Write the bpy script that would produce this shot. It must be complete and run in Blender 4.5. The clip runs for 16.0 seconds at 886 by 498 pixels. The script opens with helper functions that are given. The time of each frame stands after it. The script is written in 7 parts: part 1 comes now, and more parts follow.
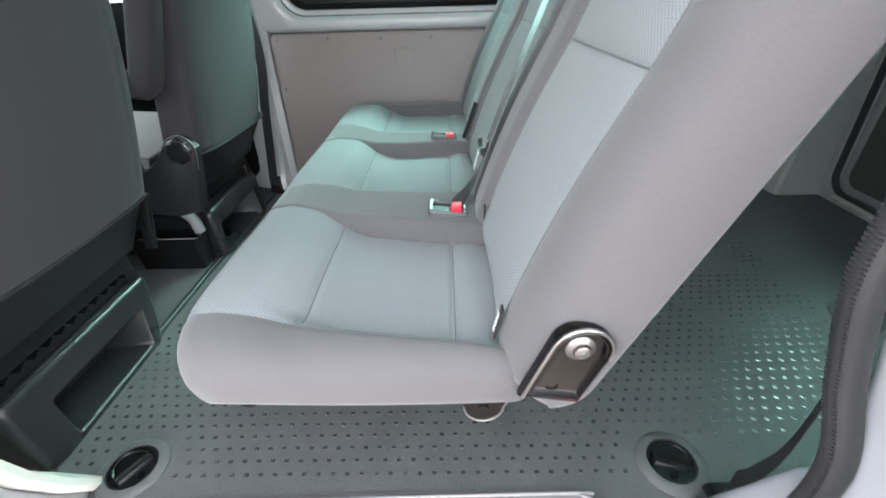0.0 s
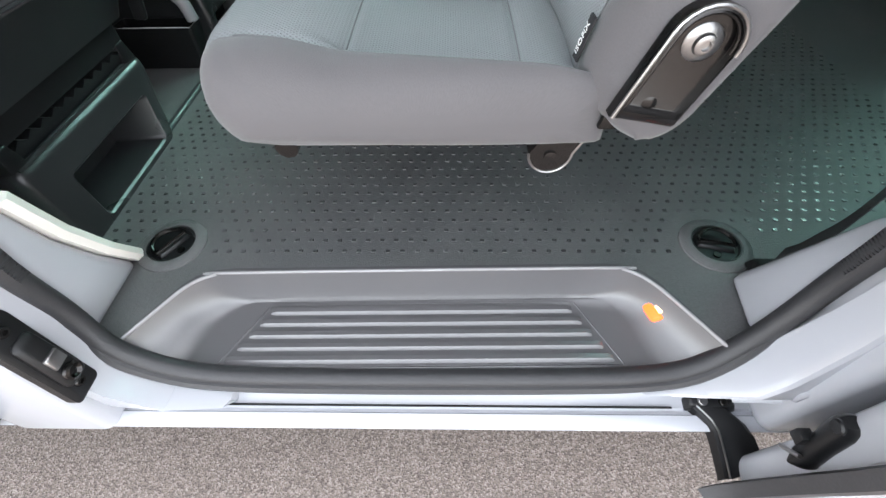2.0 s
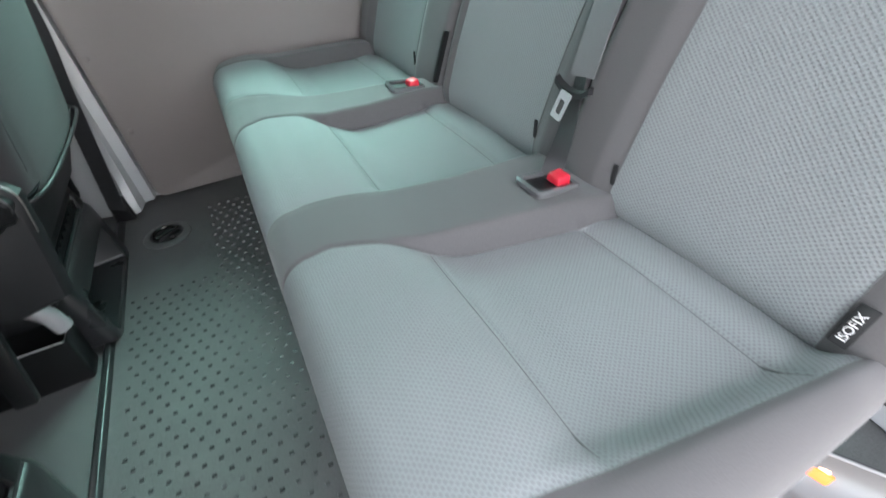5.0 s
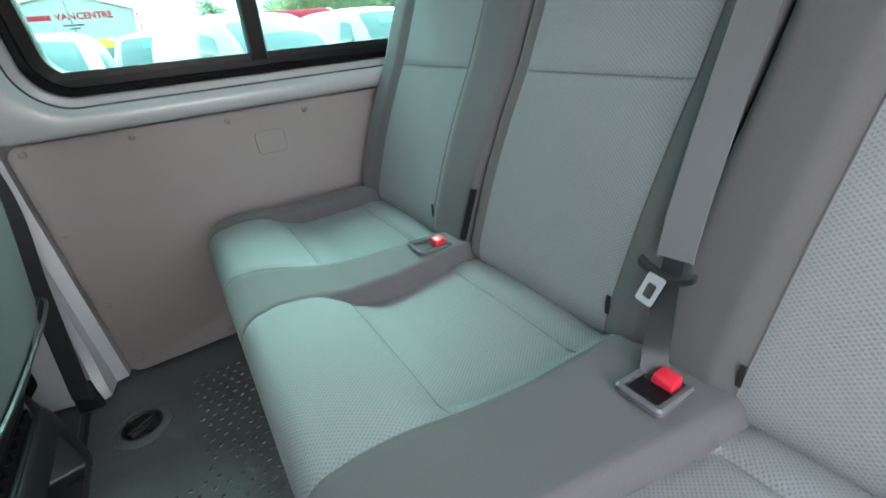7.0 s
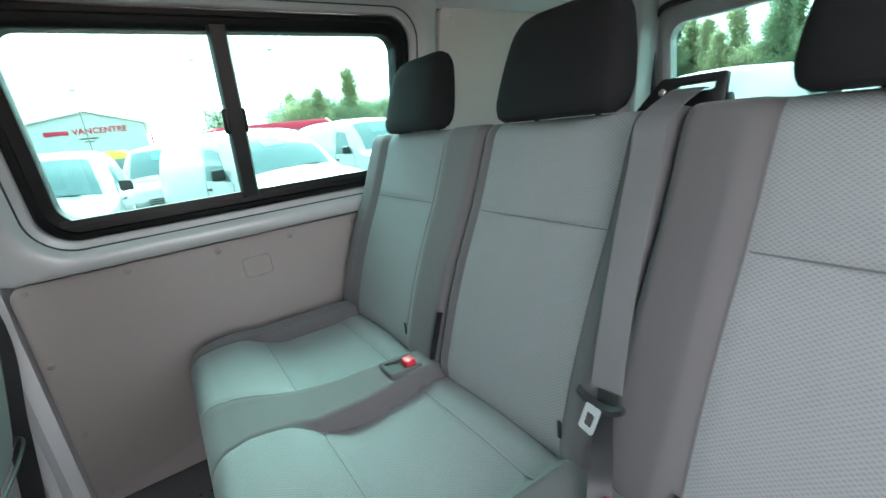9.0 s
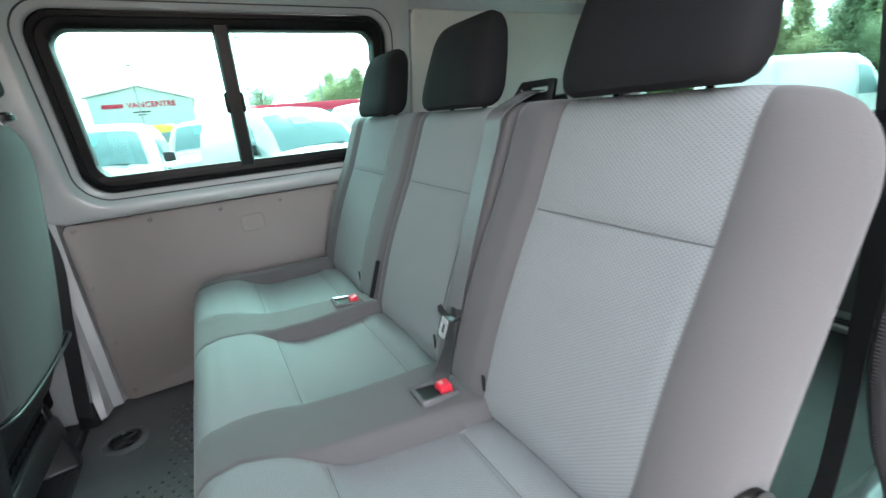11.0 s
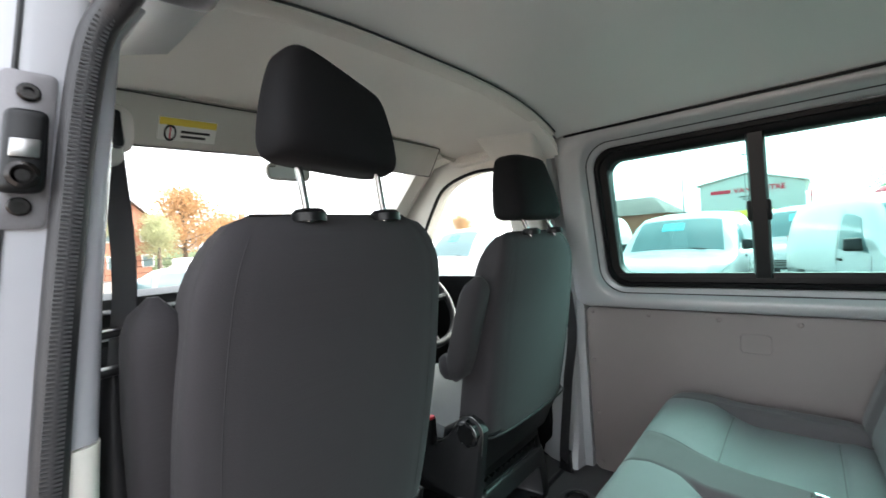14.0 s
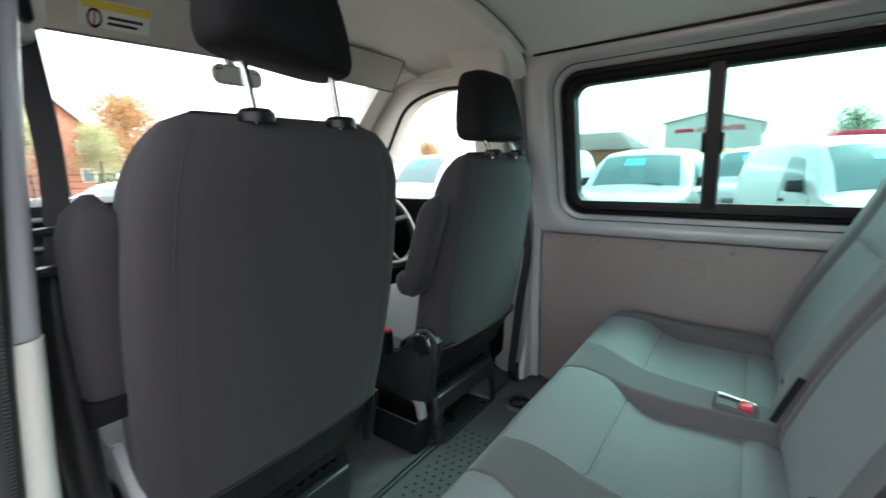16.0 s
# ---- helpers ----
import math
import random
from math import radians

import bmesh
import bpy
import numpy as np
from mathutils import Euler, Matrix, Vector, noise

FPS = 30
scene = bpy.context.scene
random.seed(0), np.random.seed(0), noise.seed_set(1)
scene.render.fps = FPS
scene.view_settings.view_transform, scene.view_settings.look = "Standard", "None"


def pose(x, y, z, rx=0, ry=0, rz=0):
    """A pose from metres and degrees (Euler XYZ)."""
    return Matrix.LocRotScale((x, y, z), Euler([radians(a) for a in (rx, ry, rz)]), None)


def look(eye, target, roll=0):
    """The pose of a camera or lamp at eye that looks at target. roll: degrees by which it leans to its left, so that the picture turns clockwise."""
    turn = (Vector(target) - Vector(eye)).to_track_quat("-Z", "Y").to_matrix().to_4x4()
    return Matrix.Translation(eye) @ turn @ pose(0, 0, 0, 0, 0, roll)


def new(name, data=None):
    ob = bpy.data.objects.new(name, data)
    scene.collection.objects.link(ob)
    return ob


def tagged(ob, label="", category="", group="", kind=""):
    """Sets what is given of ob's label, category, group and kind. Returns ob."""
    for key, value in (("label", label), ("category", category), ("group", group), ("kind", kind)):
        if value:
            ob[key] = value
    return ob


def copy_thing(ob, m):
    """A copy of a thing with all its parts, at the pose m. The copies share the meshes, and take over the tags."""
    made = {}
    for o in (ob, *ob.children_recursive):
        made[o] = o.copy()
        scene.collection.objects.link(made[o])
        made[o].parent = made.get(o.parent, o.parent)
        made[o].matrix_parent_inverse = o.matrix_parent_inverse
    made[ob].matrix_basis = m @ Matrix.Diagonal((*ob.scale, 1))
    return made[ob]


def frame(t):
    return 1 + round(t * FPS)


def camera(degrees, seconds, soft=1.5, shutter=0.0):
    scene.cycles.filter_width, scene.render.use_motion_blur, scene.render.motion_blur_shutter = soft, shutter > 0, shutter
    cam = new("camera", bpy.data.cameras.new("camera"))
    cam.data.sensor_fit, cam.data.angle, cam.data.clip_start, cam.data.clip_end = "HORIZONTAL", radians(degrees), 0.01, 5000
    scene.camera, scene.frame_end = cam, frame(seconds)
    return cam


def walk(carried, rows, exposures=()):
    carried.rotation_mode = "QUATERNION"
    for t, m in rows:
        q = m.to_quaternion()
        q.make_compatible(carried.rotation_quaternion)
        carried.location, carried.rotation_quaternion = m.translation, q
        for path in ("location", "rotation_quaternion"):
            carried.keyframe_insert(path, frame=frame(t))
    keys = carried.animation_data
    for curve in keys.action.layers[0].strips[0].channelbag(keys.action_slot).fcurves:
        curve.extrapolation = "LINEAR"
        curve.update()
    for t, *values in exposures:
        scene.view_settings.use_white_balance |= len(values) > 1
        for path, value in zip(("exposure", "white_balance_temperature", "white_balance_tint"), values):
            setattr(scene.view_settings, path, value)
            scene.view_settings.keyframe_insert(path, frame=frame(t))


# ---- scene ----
cam = camera(93.4, 16.0, shutter=0.5)
PATH = [
    (0, (0.106, -0.177, 1.358), (0.074, 1.52, 0.3), -1.7),
    (0.5, (0.119, -0.178, 1.323), (0.094, 1.413, 0.111), -3.0),
    (1, (0.063, -0.201, 1.227), (-0.048, 1.19, -0.206), -2.1),
    (1.5, (0.032, -0.22, 1.195), (-0.041, 1.062, -0.339), -1.8),
    (2, (0.023, -0.229, 1.19), (-0.02, 1.041, -0.355), -1.5),
    (2.5, (0.022, -0.226, 1.197), (-0.03, 1.089, -0.309), -1.6),
    (3, (0.016, -0.198, 1.228), (-0.068, 1.192, -0.208), -2.8),
    (3.5, (-0.024, -0.123, 1.255), (-0.053, 1.311, -0.139), -4.7),
    (3.7, (-0.074, -0.073, 1.254), (-0.004, 1.355, -0.145), -5.1),
    (6, (-0.307, 0.362, 1.353), (0.543, 1.773, 0.219), -4.5),
    (6.5, (-0.289, 0.422, 1.348), (0.578, 1.902, 0.318), -4.9),
    (7, (-0.286, 0.43, 1.378), (0.618, 1.939, 0.427), -5.5),
    (7.5, (-0.27, 0.424, 1.411), (0.667, 1.992, 0.595), -6.0),
    (8, (-0.263, 0.414, 1.454), (0.728, 2.02, 0.79), -6.6),
    (8.5, (-0.256, 0.399, 1.469), (0.758, 2.023, 0.891), -7.0),
    (9, (-0.251, 0.357, 1.473), (0.793, 1.964, 0.9), -6.8),
    (9.2, (-0.251, 0.328, 1.48), (0.805, 1.923, 0.896), -6.7),
    (11.3, (-0.126, -0.061, 1.448), (0.682, 1.652, 0.807), -4.5),
    (11.5, (-0.091, -0.116, 1.44), (0.616, 1.638, 0.789), -4.3),
    (12, (-0.056, -0.2, 1.429), (0.439, 1.629, 0.788), -3.4),
    (12.5, (-0.017, -0.211, 1.413), (-0.034, 1.709, 0.855), -3.5),
    (13, (-0.068, -0.059, 1.423), (-0.708, 1.806, 1.087), -4.7),
    (13.5, (-0.016, 0.061, 1.491), (-1.088, 1.743, 1.353), -4.0),
    (14, (0.065, 0.083, 1.517), (-1.244, 1.595, 1.478), -4.0),
    (14.5, (0.072, 0.085, 1.528), (-1.289, 1.55, 1.499), -4.2),
    (15, (0.075, 0.082, 1.517), (-1.288, 1.521, 1.247), -3.7),
    (15.5, (0.072, 0.09, 1.506), (-1.268, 1.515, 1.088), -2.6),
    (16, (0.081, 0.087, 1.492), (-1.088, 1.662, 1.105), -1.6),
]
EXPOSURES = [(0.0, 3.9), (0.5, 3.9), (1.0, 3.83), (1.6, 3.48), (2.5, 3.4), (3.5, 3.88), (6.0, 3.75), (9.0, 3.65), (11.5, 3.7), (12.2, 3.75), (12.8, 3.7), (13.4, 3.46), (14.0, 3.24), (14.5, 3.1), (16.0, 3.0)]
walk(cam, [(t, look(eye, target, roll)) for t, eye, target, roll in PATH], EXPOSURES)

# ---- light ----
world = bpy.data.worlds.new("overcast_sky")
scene.world = world
world.use_nodes = True
wn, wl = world.node_tree.nodes, world.node_tree.links
sky = wn.new("ShaderNodeTexSky")
sky.sky_type = "NISHITA"
sky.sun_disc = False
sky.sun_elevation, sky.sun_rotation = radians(44), radians(28)
sky.air_density, sky.dust_density = 1.0, 3.0
pale = wn.new("ShaderNodeHueSaturation")
pale.inputs["Saturation"].default_value = 0.22
wl.new(sky.outputs[0], pale.inputs["Color"])
wl.new(pale.outputs[0], wn["Background"].inputs["Color"])
wn["Background"].inputs["Strength"].default_value = 0.15

sun = new("sun", bpy.data.lights.new("sun", "SUN"))
sun.data.energy, sun.data.angle, sun.data.color = 0.8, radians(35), (1.0, 0.97, 0.94)
sun.matrix_world = look((7.5, 14.1, 15.4), (0, 0, 0))


# ---- materials ----
def principled(name):
    m = bpy.data.materials.new(name)
    m.use_nodes = True
    return m, m.node_tree.nodes, m.node_tree.links, m.node_tree.nodes["Principled BSDF"]


def mix_colour(nodes, links, fac, a, b):
    mx = nodes.new("ShaderNodeMix")
    mx.data_type = "RGBA"
    if fac is not None:
        links.new(fac, mx.inputs[0])
    for value, socket in ((a, mx.inputs[6]), (b, mx.inputs[7])):
        if isinstance(value, tuple):
            socket.default_value = (*value, 1)
        else:
            links.new(value, socket)
    return mx.outputs[2]


def tone(c, k):
    return tuple(min(1.0, v * k) for v in c)


def surface(name, colour, rough=0.5, metal=0.0, fine=120.0, coarse=6.0, vary=0.12, bump=0.15, dirt=None, coat=0.0, each=0.0, wander=0.09, spec=0.5):
    """Two scales of variation in tone and gloss, and a fine relief."""
    m, n, l, b = principled(name)
    at = n.new("ShaderNodeTexCoord")
    big = n.new("ShaderNodeTexNoise")
    big.inputs["Scale"].default_value, big.inputs["Detail"].default_value = coarse, 5
    small = n.new("ShaderNodeTexNoise")
    small.inputs["Scale"].default_value, small.inputs["Detail"].default_value = fine, 3
    l.new(at.outputs["Object"], big.inputs["Vector"])
    l.new(at.outputs["Object"], small.inputs["Vector"])
    c = mix_colour(n, l, small.outputs["Fac"], tone(colour, 1 - vary), tone(colour, 1 + vary))
    stain = n.new("ShaderNodeMapRange")
    stain.inputs[1].default_value, stain.inputs[2].default_value = 0.42, 0.72
    stain.inputs[3].default_value, stain.inputs[4].default_value = 0.0, 0.45
    l.new(big.outputs["Fac"], stain.inputs[0])
    c = mix_colour(n, l, stain.outputs[0], c, dirt or tone(colour, 1 - 1.6 * vary))
    if each:
        info = n.new("ShaderNodeObjectInfo")
        f = n.new("ShaderNodeMath")
        f.operation = "MULTIPLY"
        f.inputs[1].default_value = each
        l.new(info.outputs["Random"], f.inputs[0])
        c = mix_colour(n, l, f.outputs[0], c, tone(colour, 0.5))
    l.new(c, b.inputs["Base Color"])
    r = n.new("ShaderNodeMapRange")
    r.inputs[3].default_value, r.inputs[4].default_value = max(0.02, rough - wander), min(1, rough + wander)
    l.new(big.outputs["Fac"], r.inputs[0])
    l.new(r.outputs[0], b.inputs["Roughness"])
    b.inputs["Metallic"].default_value = metal
    b.inputs["Coat Weight"].default_value = coat
    b.inputs["Specular IOR Level"].default_value = spec
    if bump:
        bp = n.new("ShaderNodeBump")
        bp.inputs["Strength"].default_value, bp.inputs["Distance"].default_value = bump, 0.002
        l.new(small.outputs["Fac"], bp.inputs["Height"])
        l.new(bp.outputs[0], b.inputs["Normal"])
    return m


def fabric(name, dark, light, pitch, relief, sheen=0.2, rough=0.88, waffle=False):
    """Woven seat cloth: rows of small raised knots, in metres of the cloth."""
    m, n, l, b = principled(name)
    uv = n.new("ShaderNodeUVMap")
    sep = n.new("ShaderNodeSeparateXYZ")
    l.new(uv.outputs[0], sep.inputs[0])

    def math_node(op, a, bb=None):
        q = n.new("ShaderNodeMath")
        q.operation = op
        for i, v in enumerate((a, bb)):
            if v is None:
                continue
            if isinstance(v, (int, float)):
                q.inputs[i].default_value = v
            else:
                l.new(v, q.inputs[i])
        return q.outputs[0]

    # staggered ovals: rows half a step apart
    u = math_node("MULTIPLY", sep.outputs[0], math.pi / pitch)
    v = math_node("MULTIPLY", sep.outputs[1], math.pi / (pitch * 0.78))
    if waffle:
        wave = math_node("MULTIPLY", math_node("COSINE", u), math_node("COSINE", v))
        ease = n.new("ShaderNodeMapRange")
        ease.interpolation_type = "SMOOTHSTEP"
        ease.inputs[1].default_value, ease.inputs[2].default_value = -0.75, 0.0
        l.new(wave, ease.inputs[0])
        knot = ease.outputs[0]
    else:
        weave = n.new("ShaderNodeTexNoise")
        weave.inputs["Scale"].default_value, weave.inputs["Detail"].default_value = 1 / pitch, 2
        l.new(uv.outputs[0], weave.inputs["Vector"])
        knot = weave.outputs["Fac"]
    big = n.new("ShaderNodeTexNoise")
    big.inputs["Scale"].default_value, big.inputs["Detail"].default_value = 7, 4
    thread = n.new("ShaderNodeTexNoise")
    thread.inputs["Scale"].default_value = 900
    l.new(uv.outputs[0], big.inputs["Vector"])
    l.new(uv.outputs[0], thread.inputs["Vector"])
    c = mix_colour(n, l, knot, dark, light)
    c = mix_colour(n, l, math_node("MULTIPLY", thread.outputs["Fac"], 0.35), c, tone(dark, 0.8))
    c = mix_colour(n, l, math_node("MULTIPLY", big.outputs["Fac"], 0.3), c, tone(light, 1.08))
    l.new(c, b.inputs["Base Color"])
    b.inputs["Roughness"].default_value = rough
    b.inputs["Specular IOR Level"].default_value = 0.5 if rough < 0.5 else 0.2
    b.inputs["Sheen Weight"].default_value = sheen
    b.inputs["Sheen Roughness"].default_value = 0.5
    h = math_node("ADD", knot, math_node("MULTIPLY", thread.outputs["Fac"], 0.5))
    h = math_node("ADD", h, math_node("MULTIPLY", big.outputs["Fac"], 5.0))
    bp = n.new("ShaderNodeBump")
    bp.inputs["Strength"].default_value, bp.inputs["Distance"].default_value = relief, 0.0015
    l.new(h, bp.inputs["Height"])
    l.new(bp.outputs[0], b.inputs["Normal"])
    return m


def glass(name, tint):
    m = bpy.data.materials.new(name)
    m.use_nodes = True
    n, l = m.node_tree.nodes, m.node_tree.links
    n.remove(n["Principled BSDF"])
    clear, gloss, mixed = n.new("ShaderNodeBsdfTransparent"), n.new("ShaderNodeBsdfGlossy"), n.new("ShaderNodeMixShader")
    clear.inputs[0].default_value = (*tint, 1)
    gloss.inputs["Roughness"].default_value = 0.03
    f = n.new("ShaderNodeLayerWeight")
    f.inputs["Blend"].default_value = 0.5
    steep, faint = n.new("ShaderNodeMath"), n.new("ShaderNodeMath")
    steep.operation, steep.inputs[1].default_value = "POWER", 5.0
    faint.operation, faint.inputs[1].default_value, faint.inputs[2].default_value = "MULTIPLY_ADD", 0.55, 0.025
    l.new(f.outputs["Facing"], steep.inputs[0])
    l.new(steep.outputs[0], faint.inputs[0])
    l.new(faint.outputs[0], mixed.inputs[0])
    l.new(clear.outputs[0], mixed.inputs[1])
    l.new(gloss.outputs[0], mixed.inputs[2])
    l.new(mixed.outputs[0], n["Material Output"].inputs[0])
    return m


def glow(name, colour, power):
    m, _, _, b = principled(name)
    b.inputs["Base Color"].default_value = (*colour, 1)
    b.inputs["Emission Color"].default_value = (*colour, 1)
    b.inputs["Emission Strength"].default_value = power
    return m


def stony(name, colours, scale, rough=0.95, bump=0.8):
    """Chippings of several tones in a binder, with wide worn patches."""
    m, n, l, b = principled(name)
    at = n.new("ShaderNodeTexCoord")
    chips = n.new("ShaderNodeTexVoronoi")
    chips.inputs["Scale"].default_value = scale
    l.new(at.outputs["Object"], chips.inputs["Vector"])
    ramp = n.new("ShaderNodeValToRGB")
    sep = n.new("ShaderNodeSeparateColor")
    l.new(chips.outputs["Color"], sep.inputs[0])
    l.new(sep.outputs[0], ramp.inputs[0])
    els = ramp.color_ramp.elements
    while len(els) < len(colours):
        els.new(0.5)
    for i, c in enumerate(colours):
        els[i].position, els[i].color = i / (len(colours) - 1), (*c, 1)
    big = n.new("ShaderNodeTexNoise")
    big.inputs["Scale"].default_value, big.inputs["Detail"].default_value = 0.9, 6
    l.new(at.outputs["Object"], big.inputs["Vector"])
    half = n.new("ShaderNodeMath")
    half.operation = "MULTIPLY"
    half.inputs[1].default_value = 0.55
    l.new(big.outputs["Fac"], half.inputs[0])
    c = mix_colour(n, l, half.outputs[0], ramp.outputs[0], colours[0])
    l.new(c, b.inputs["Base Color"])
    b.inputs["Roughness"].default_value = rough
    bp = n.new("ShaderNodeBump")
    bp.inputs["Strength"].default_value, bp.inputs["Distance"].default_value = bump, 0.004
    l.new(chips.outputs["Distance"], bp.inputs["Height"])
    l.new(bp.outputs[0], b.inputs["Normal"])
    return m


CLOTH = fabric("waffle_cloth", (0.172, 0.180, 0.186), (0.250, 0.264, 0.270), 0.0037, 0.50, 0.06, waffle=True)
PLAIN = fabric("plain_cloth", (0.090, 0.086, 0.088), (0.118, 0.112, 0.115), 0.0022, 0.25, 0.22)
SEAM = surface("seam_thread", (0.125, 0.126, 0.129), 0.8, fine=900, vary=0.2, bump=0.2)
DARKCLOTH = fabric("dark_cloth", (0.034, 0.032, 0.035), (0.046, 0.0435, 0.047), 0.0022, 0.25, 0.08)
BLACKCLOTH = fabric("black_cloth", (0.007, 0.007, 0.0078), (0.0125, 0.0125, 0.0135), 0.0022, 0.25, 0.0)
WEBBING = fabric("belt_webbing", (0.045, 0.045, 0.047), (0.10, 0.10, 0.105), 0.0012, 0.25, 0.0, 0.27)
SHINYWEB = fabric("shiny_belt_webbing", (0.085, 0.085, 0.088), (0.19, 0.19, 0.195), 0.0012, 0.25, 0.0, 0.25)
VINYL = surface("black_vinyl", (0.013, 0.013, 0.0145), 0.42, fine=500, vary=0.2, bump=0.12, spec=0.35)
PLASTIC = surface("black_plastic", (0.008, 0.0083, 0.009), 0.36, fine=600, vary=0.2, bump=0.15, spec=0.35)
GREYPLASTIC = surface("dark_grey_plastic", (0.022, 0.0225, 0.024), 0.30, fine=700, vary=0.15, bump=0.15)
STEPPLASTIC = surface("step_plastic", (0.108, 0.106, 0.110), 0.22, fine=900, vary=0.08, bump=0.10, dirt=(0.115, 0.112, 0.113), wander=0.04, spec=0.8)
STEPRIM = surface("step_rim_plastic", (0.27, 0.265, 0.27), 0.16, fine=900, vary=0.06, bump=0.05, wander=0.02)
MAT = surface("rubber_mat", (0.099, 0.101, 0.101), 0.36, fine=420, coarse=9, vary=0.42, bump=0.55, dirt=(0.145, 0.145, 0.143), spec=0.36)
PIP = surface("rubber_pip", (0.045, 0.046, 0.047), 0.27, fine=300, vary=0.2, bump=0.03, wander=0.04, spec=0.8)
CABMAT = surface("cab_carpet", (0.095, 0.095, 0.095), 0.6, fine=500, vary=0.25, bump=0.8)
PAINT = surface("white_paint", (0.395, 0.405, 0.43), 0.24, fine=40, coarse=3, vary=0.015, bump=0.0, dirt=(0.43, 0.44, 0.46), coat=0.4, wander=0.015)
PRIMER = surface("silver_grey_paint", (0.43, 0.44, 0.445), 0.32, metal=0.1, fine=300, coarse=4, vary=0.012, bump=0.02, coat=0.25, wander=0.02)
BOARD = surface("trim_board", (0.215, 0.188, 0.180), 0.55, fine=800, coarse=5, vary=0.06, bump=0.12)
LIGHTBOARD = surface("pale_trim_board", (0.62, 0.61, 0.57), 0.6, fine=700, coarse=4, vary=0.05, bump=0.1)
TRIM = surface("beige_trim_plastic", (0.78, 0.75, 0.69), 0.6, fine=900, coarse=5, vary=0.05, bump=0.12)
LINING = surface("headlining", (0.90, 0.875, 0.82), 0.95, fine=1500, coarse=4, vary=0.06, bump=0.2)
ROOFPAINT = surface("roof_lining_sheet", (0.70, 0.71, 0.69), 0.45, fine=500, coarse=3, vary=0.04, bump=0.05)
SHIELD = surface("shield_plastic", (0.016, 0.0165, 0.018), 0.5, fine=700, vary=0.15, bump=0.15, spec=0.4)
VISORGREY = surface("pale_visor_cloth", (0.52, 0.51, 0.47), 0.8, fine=900, coarse=5, vary=0.05, bump=0.1)
RUBBER = surface("rubber_seal", (0.03, 0.03, 0.032), 0.5, fine=300, vary=0.2, bump=0.2)
FRAMEBLACK = surface("black_window_rubber", (0.006, 0.006, 0.0065), 0.42, fine=300, vary=0.2, bump=0.1, spec=0.18)
BELTBLACK = fabric("black_belt_webbing", (0.018, 0.018, 0.019), (0.035, 0.035, 0.037), 0.0012, 0.25, 0.0, 0.4)
STEEL = surface("bright_steel", (0.62, 0.62, 0.62), 0.22, metal=1.0, fine=200, vary=0.06, bump=0.03)
DARKSTEEL = surface("dark_steel", (0.045, 0.043, 0.042), 0.24, metal=0.9, fine=200, vary=0.2, bump=0.05)
DULLSTEEL = surface("dull_steel", (0.34, 0.335, 0.33), 0.3, metal=1.0, fine=200, vary=0.1, bump=0.05)
STRIKEPLATE = surface("striker_grey_steel", (0.20, 0.195, 0.205), 0.38, metal=0.3, fine=300, vary=0.1, bump=0.05)
TONGUE = surface("tongue_metal", (0.75, 0.76, 0.78), 0.3, metal=0.6, fine=200, vary=0.04, bump=0.03)
BUCKLEGREY = surface("buckle_grey_plastic", (0.30, 0.30, 0.31), 0.4, fine=500, vary=0.08, bump=0.1)
BUCKLEFRAME = surface("buckle_frame_plastic", (0.12, 0.12, 0.125), 0.16, fine=500, vary=0.1, bump=0.02, coat=0.5, wander=0.02)
RED = surface("red_button", (0.70, 0.025, 0.05), 0.35, fine=300, vary=0.06, bump=0.05)
TAGBLACK = surface("tag_cloth", (0.012, 0.012, 0.013), 0.8, fine=1500, vary=0.3, bump=0.3)
TAGWHITE = surface("tag_thread", (0.8, 0.8, 0.8), 0.8, fine=1500, vary=0.1, bump=0.1)
TEALGLASS = glass("green_tinted_glass", (0.50, 0.70, 0.675))
CLEARGLASS = glass("clear_glass", (0.92, 0.95, 0.93))
MIRROR = surface("mirror_glass", (0.8, 0.8, 0.8), 0.04, metal=1.0, vary=0.01, bump=0.0)
LAMP = glow("amber_lamp", (1.0, 0.075, 0.012), 0.5)
LAMPCORE = glow("lamp_core", (1.0, 0.42, 0.18), 0.6)
YELLOW = surface("yellow_print", (0.8, 0.62, 0.08), 0.5, vary=0.03, bump=0)
WHITEPRINT = surface("white_print", (0.8, 0.79, 0.76), 0.5, vary=0.02, bump=0)
GATEBOARD = surface("tailgate_board", (0.085, 0.085, 0.082), 0.6, fine=500, coarse=4, vary=0.1, bump=0.15)
BLACKPRINT = surface("black_print", (0.02, 0.02, 0.02), 0.5, vary=0.02, bump=0)
REDPRINT = surface("red_print", (0.6, 0.02, 0.06), 0.5, vary=0.03, bump=0)
ASPHALT = stony("stone_chip_asphalt", [(0.10, 0.081, 0.070), (0.19, 0.156, 0.135), (0.265, 0.218, 0.192), (0.42, 0.366, 0.33)], 260)
BRICK = surface("red_brick", (0.38, 0.17, 0.11), 0.85, fine=8, coarse=1.2, vary=0.25, bump=0.5)
SLATE = surface("roof_tile", (0.13, 0.10, 0.09), 0.8, fine=6, coarse=0.6, vary=0.2, bump=0.4)
CLADDING = surface("pale_green_cladding", (0.62, 0.68, 0.65), 0.5, fine=3, coarse=0.3, vary=0.05, bump=0.1)
CARWHITE = surface("car_white_paint", (0.64, 0.64, 0.64), 0.2, fine=20, coarse=2, vary=0.02, bump=0, coat=0.6)
CARSILVER = surface("car_silver_paint", (0.55, 0.55, 0.56), 0.25, metal=0.3, fine=20, vary=0.03, bump=0, coat=0.6)
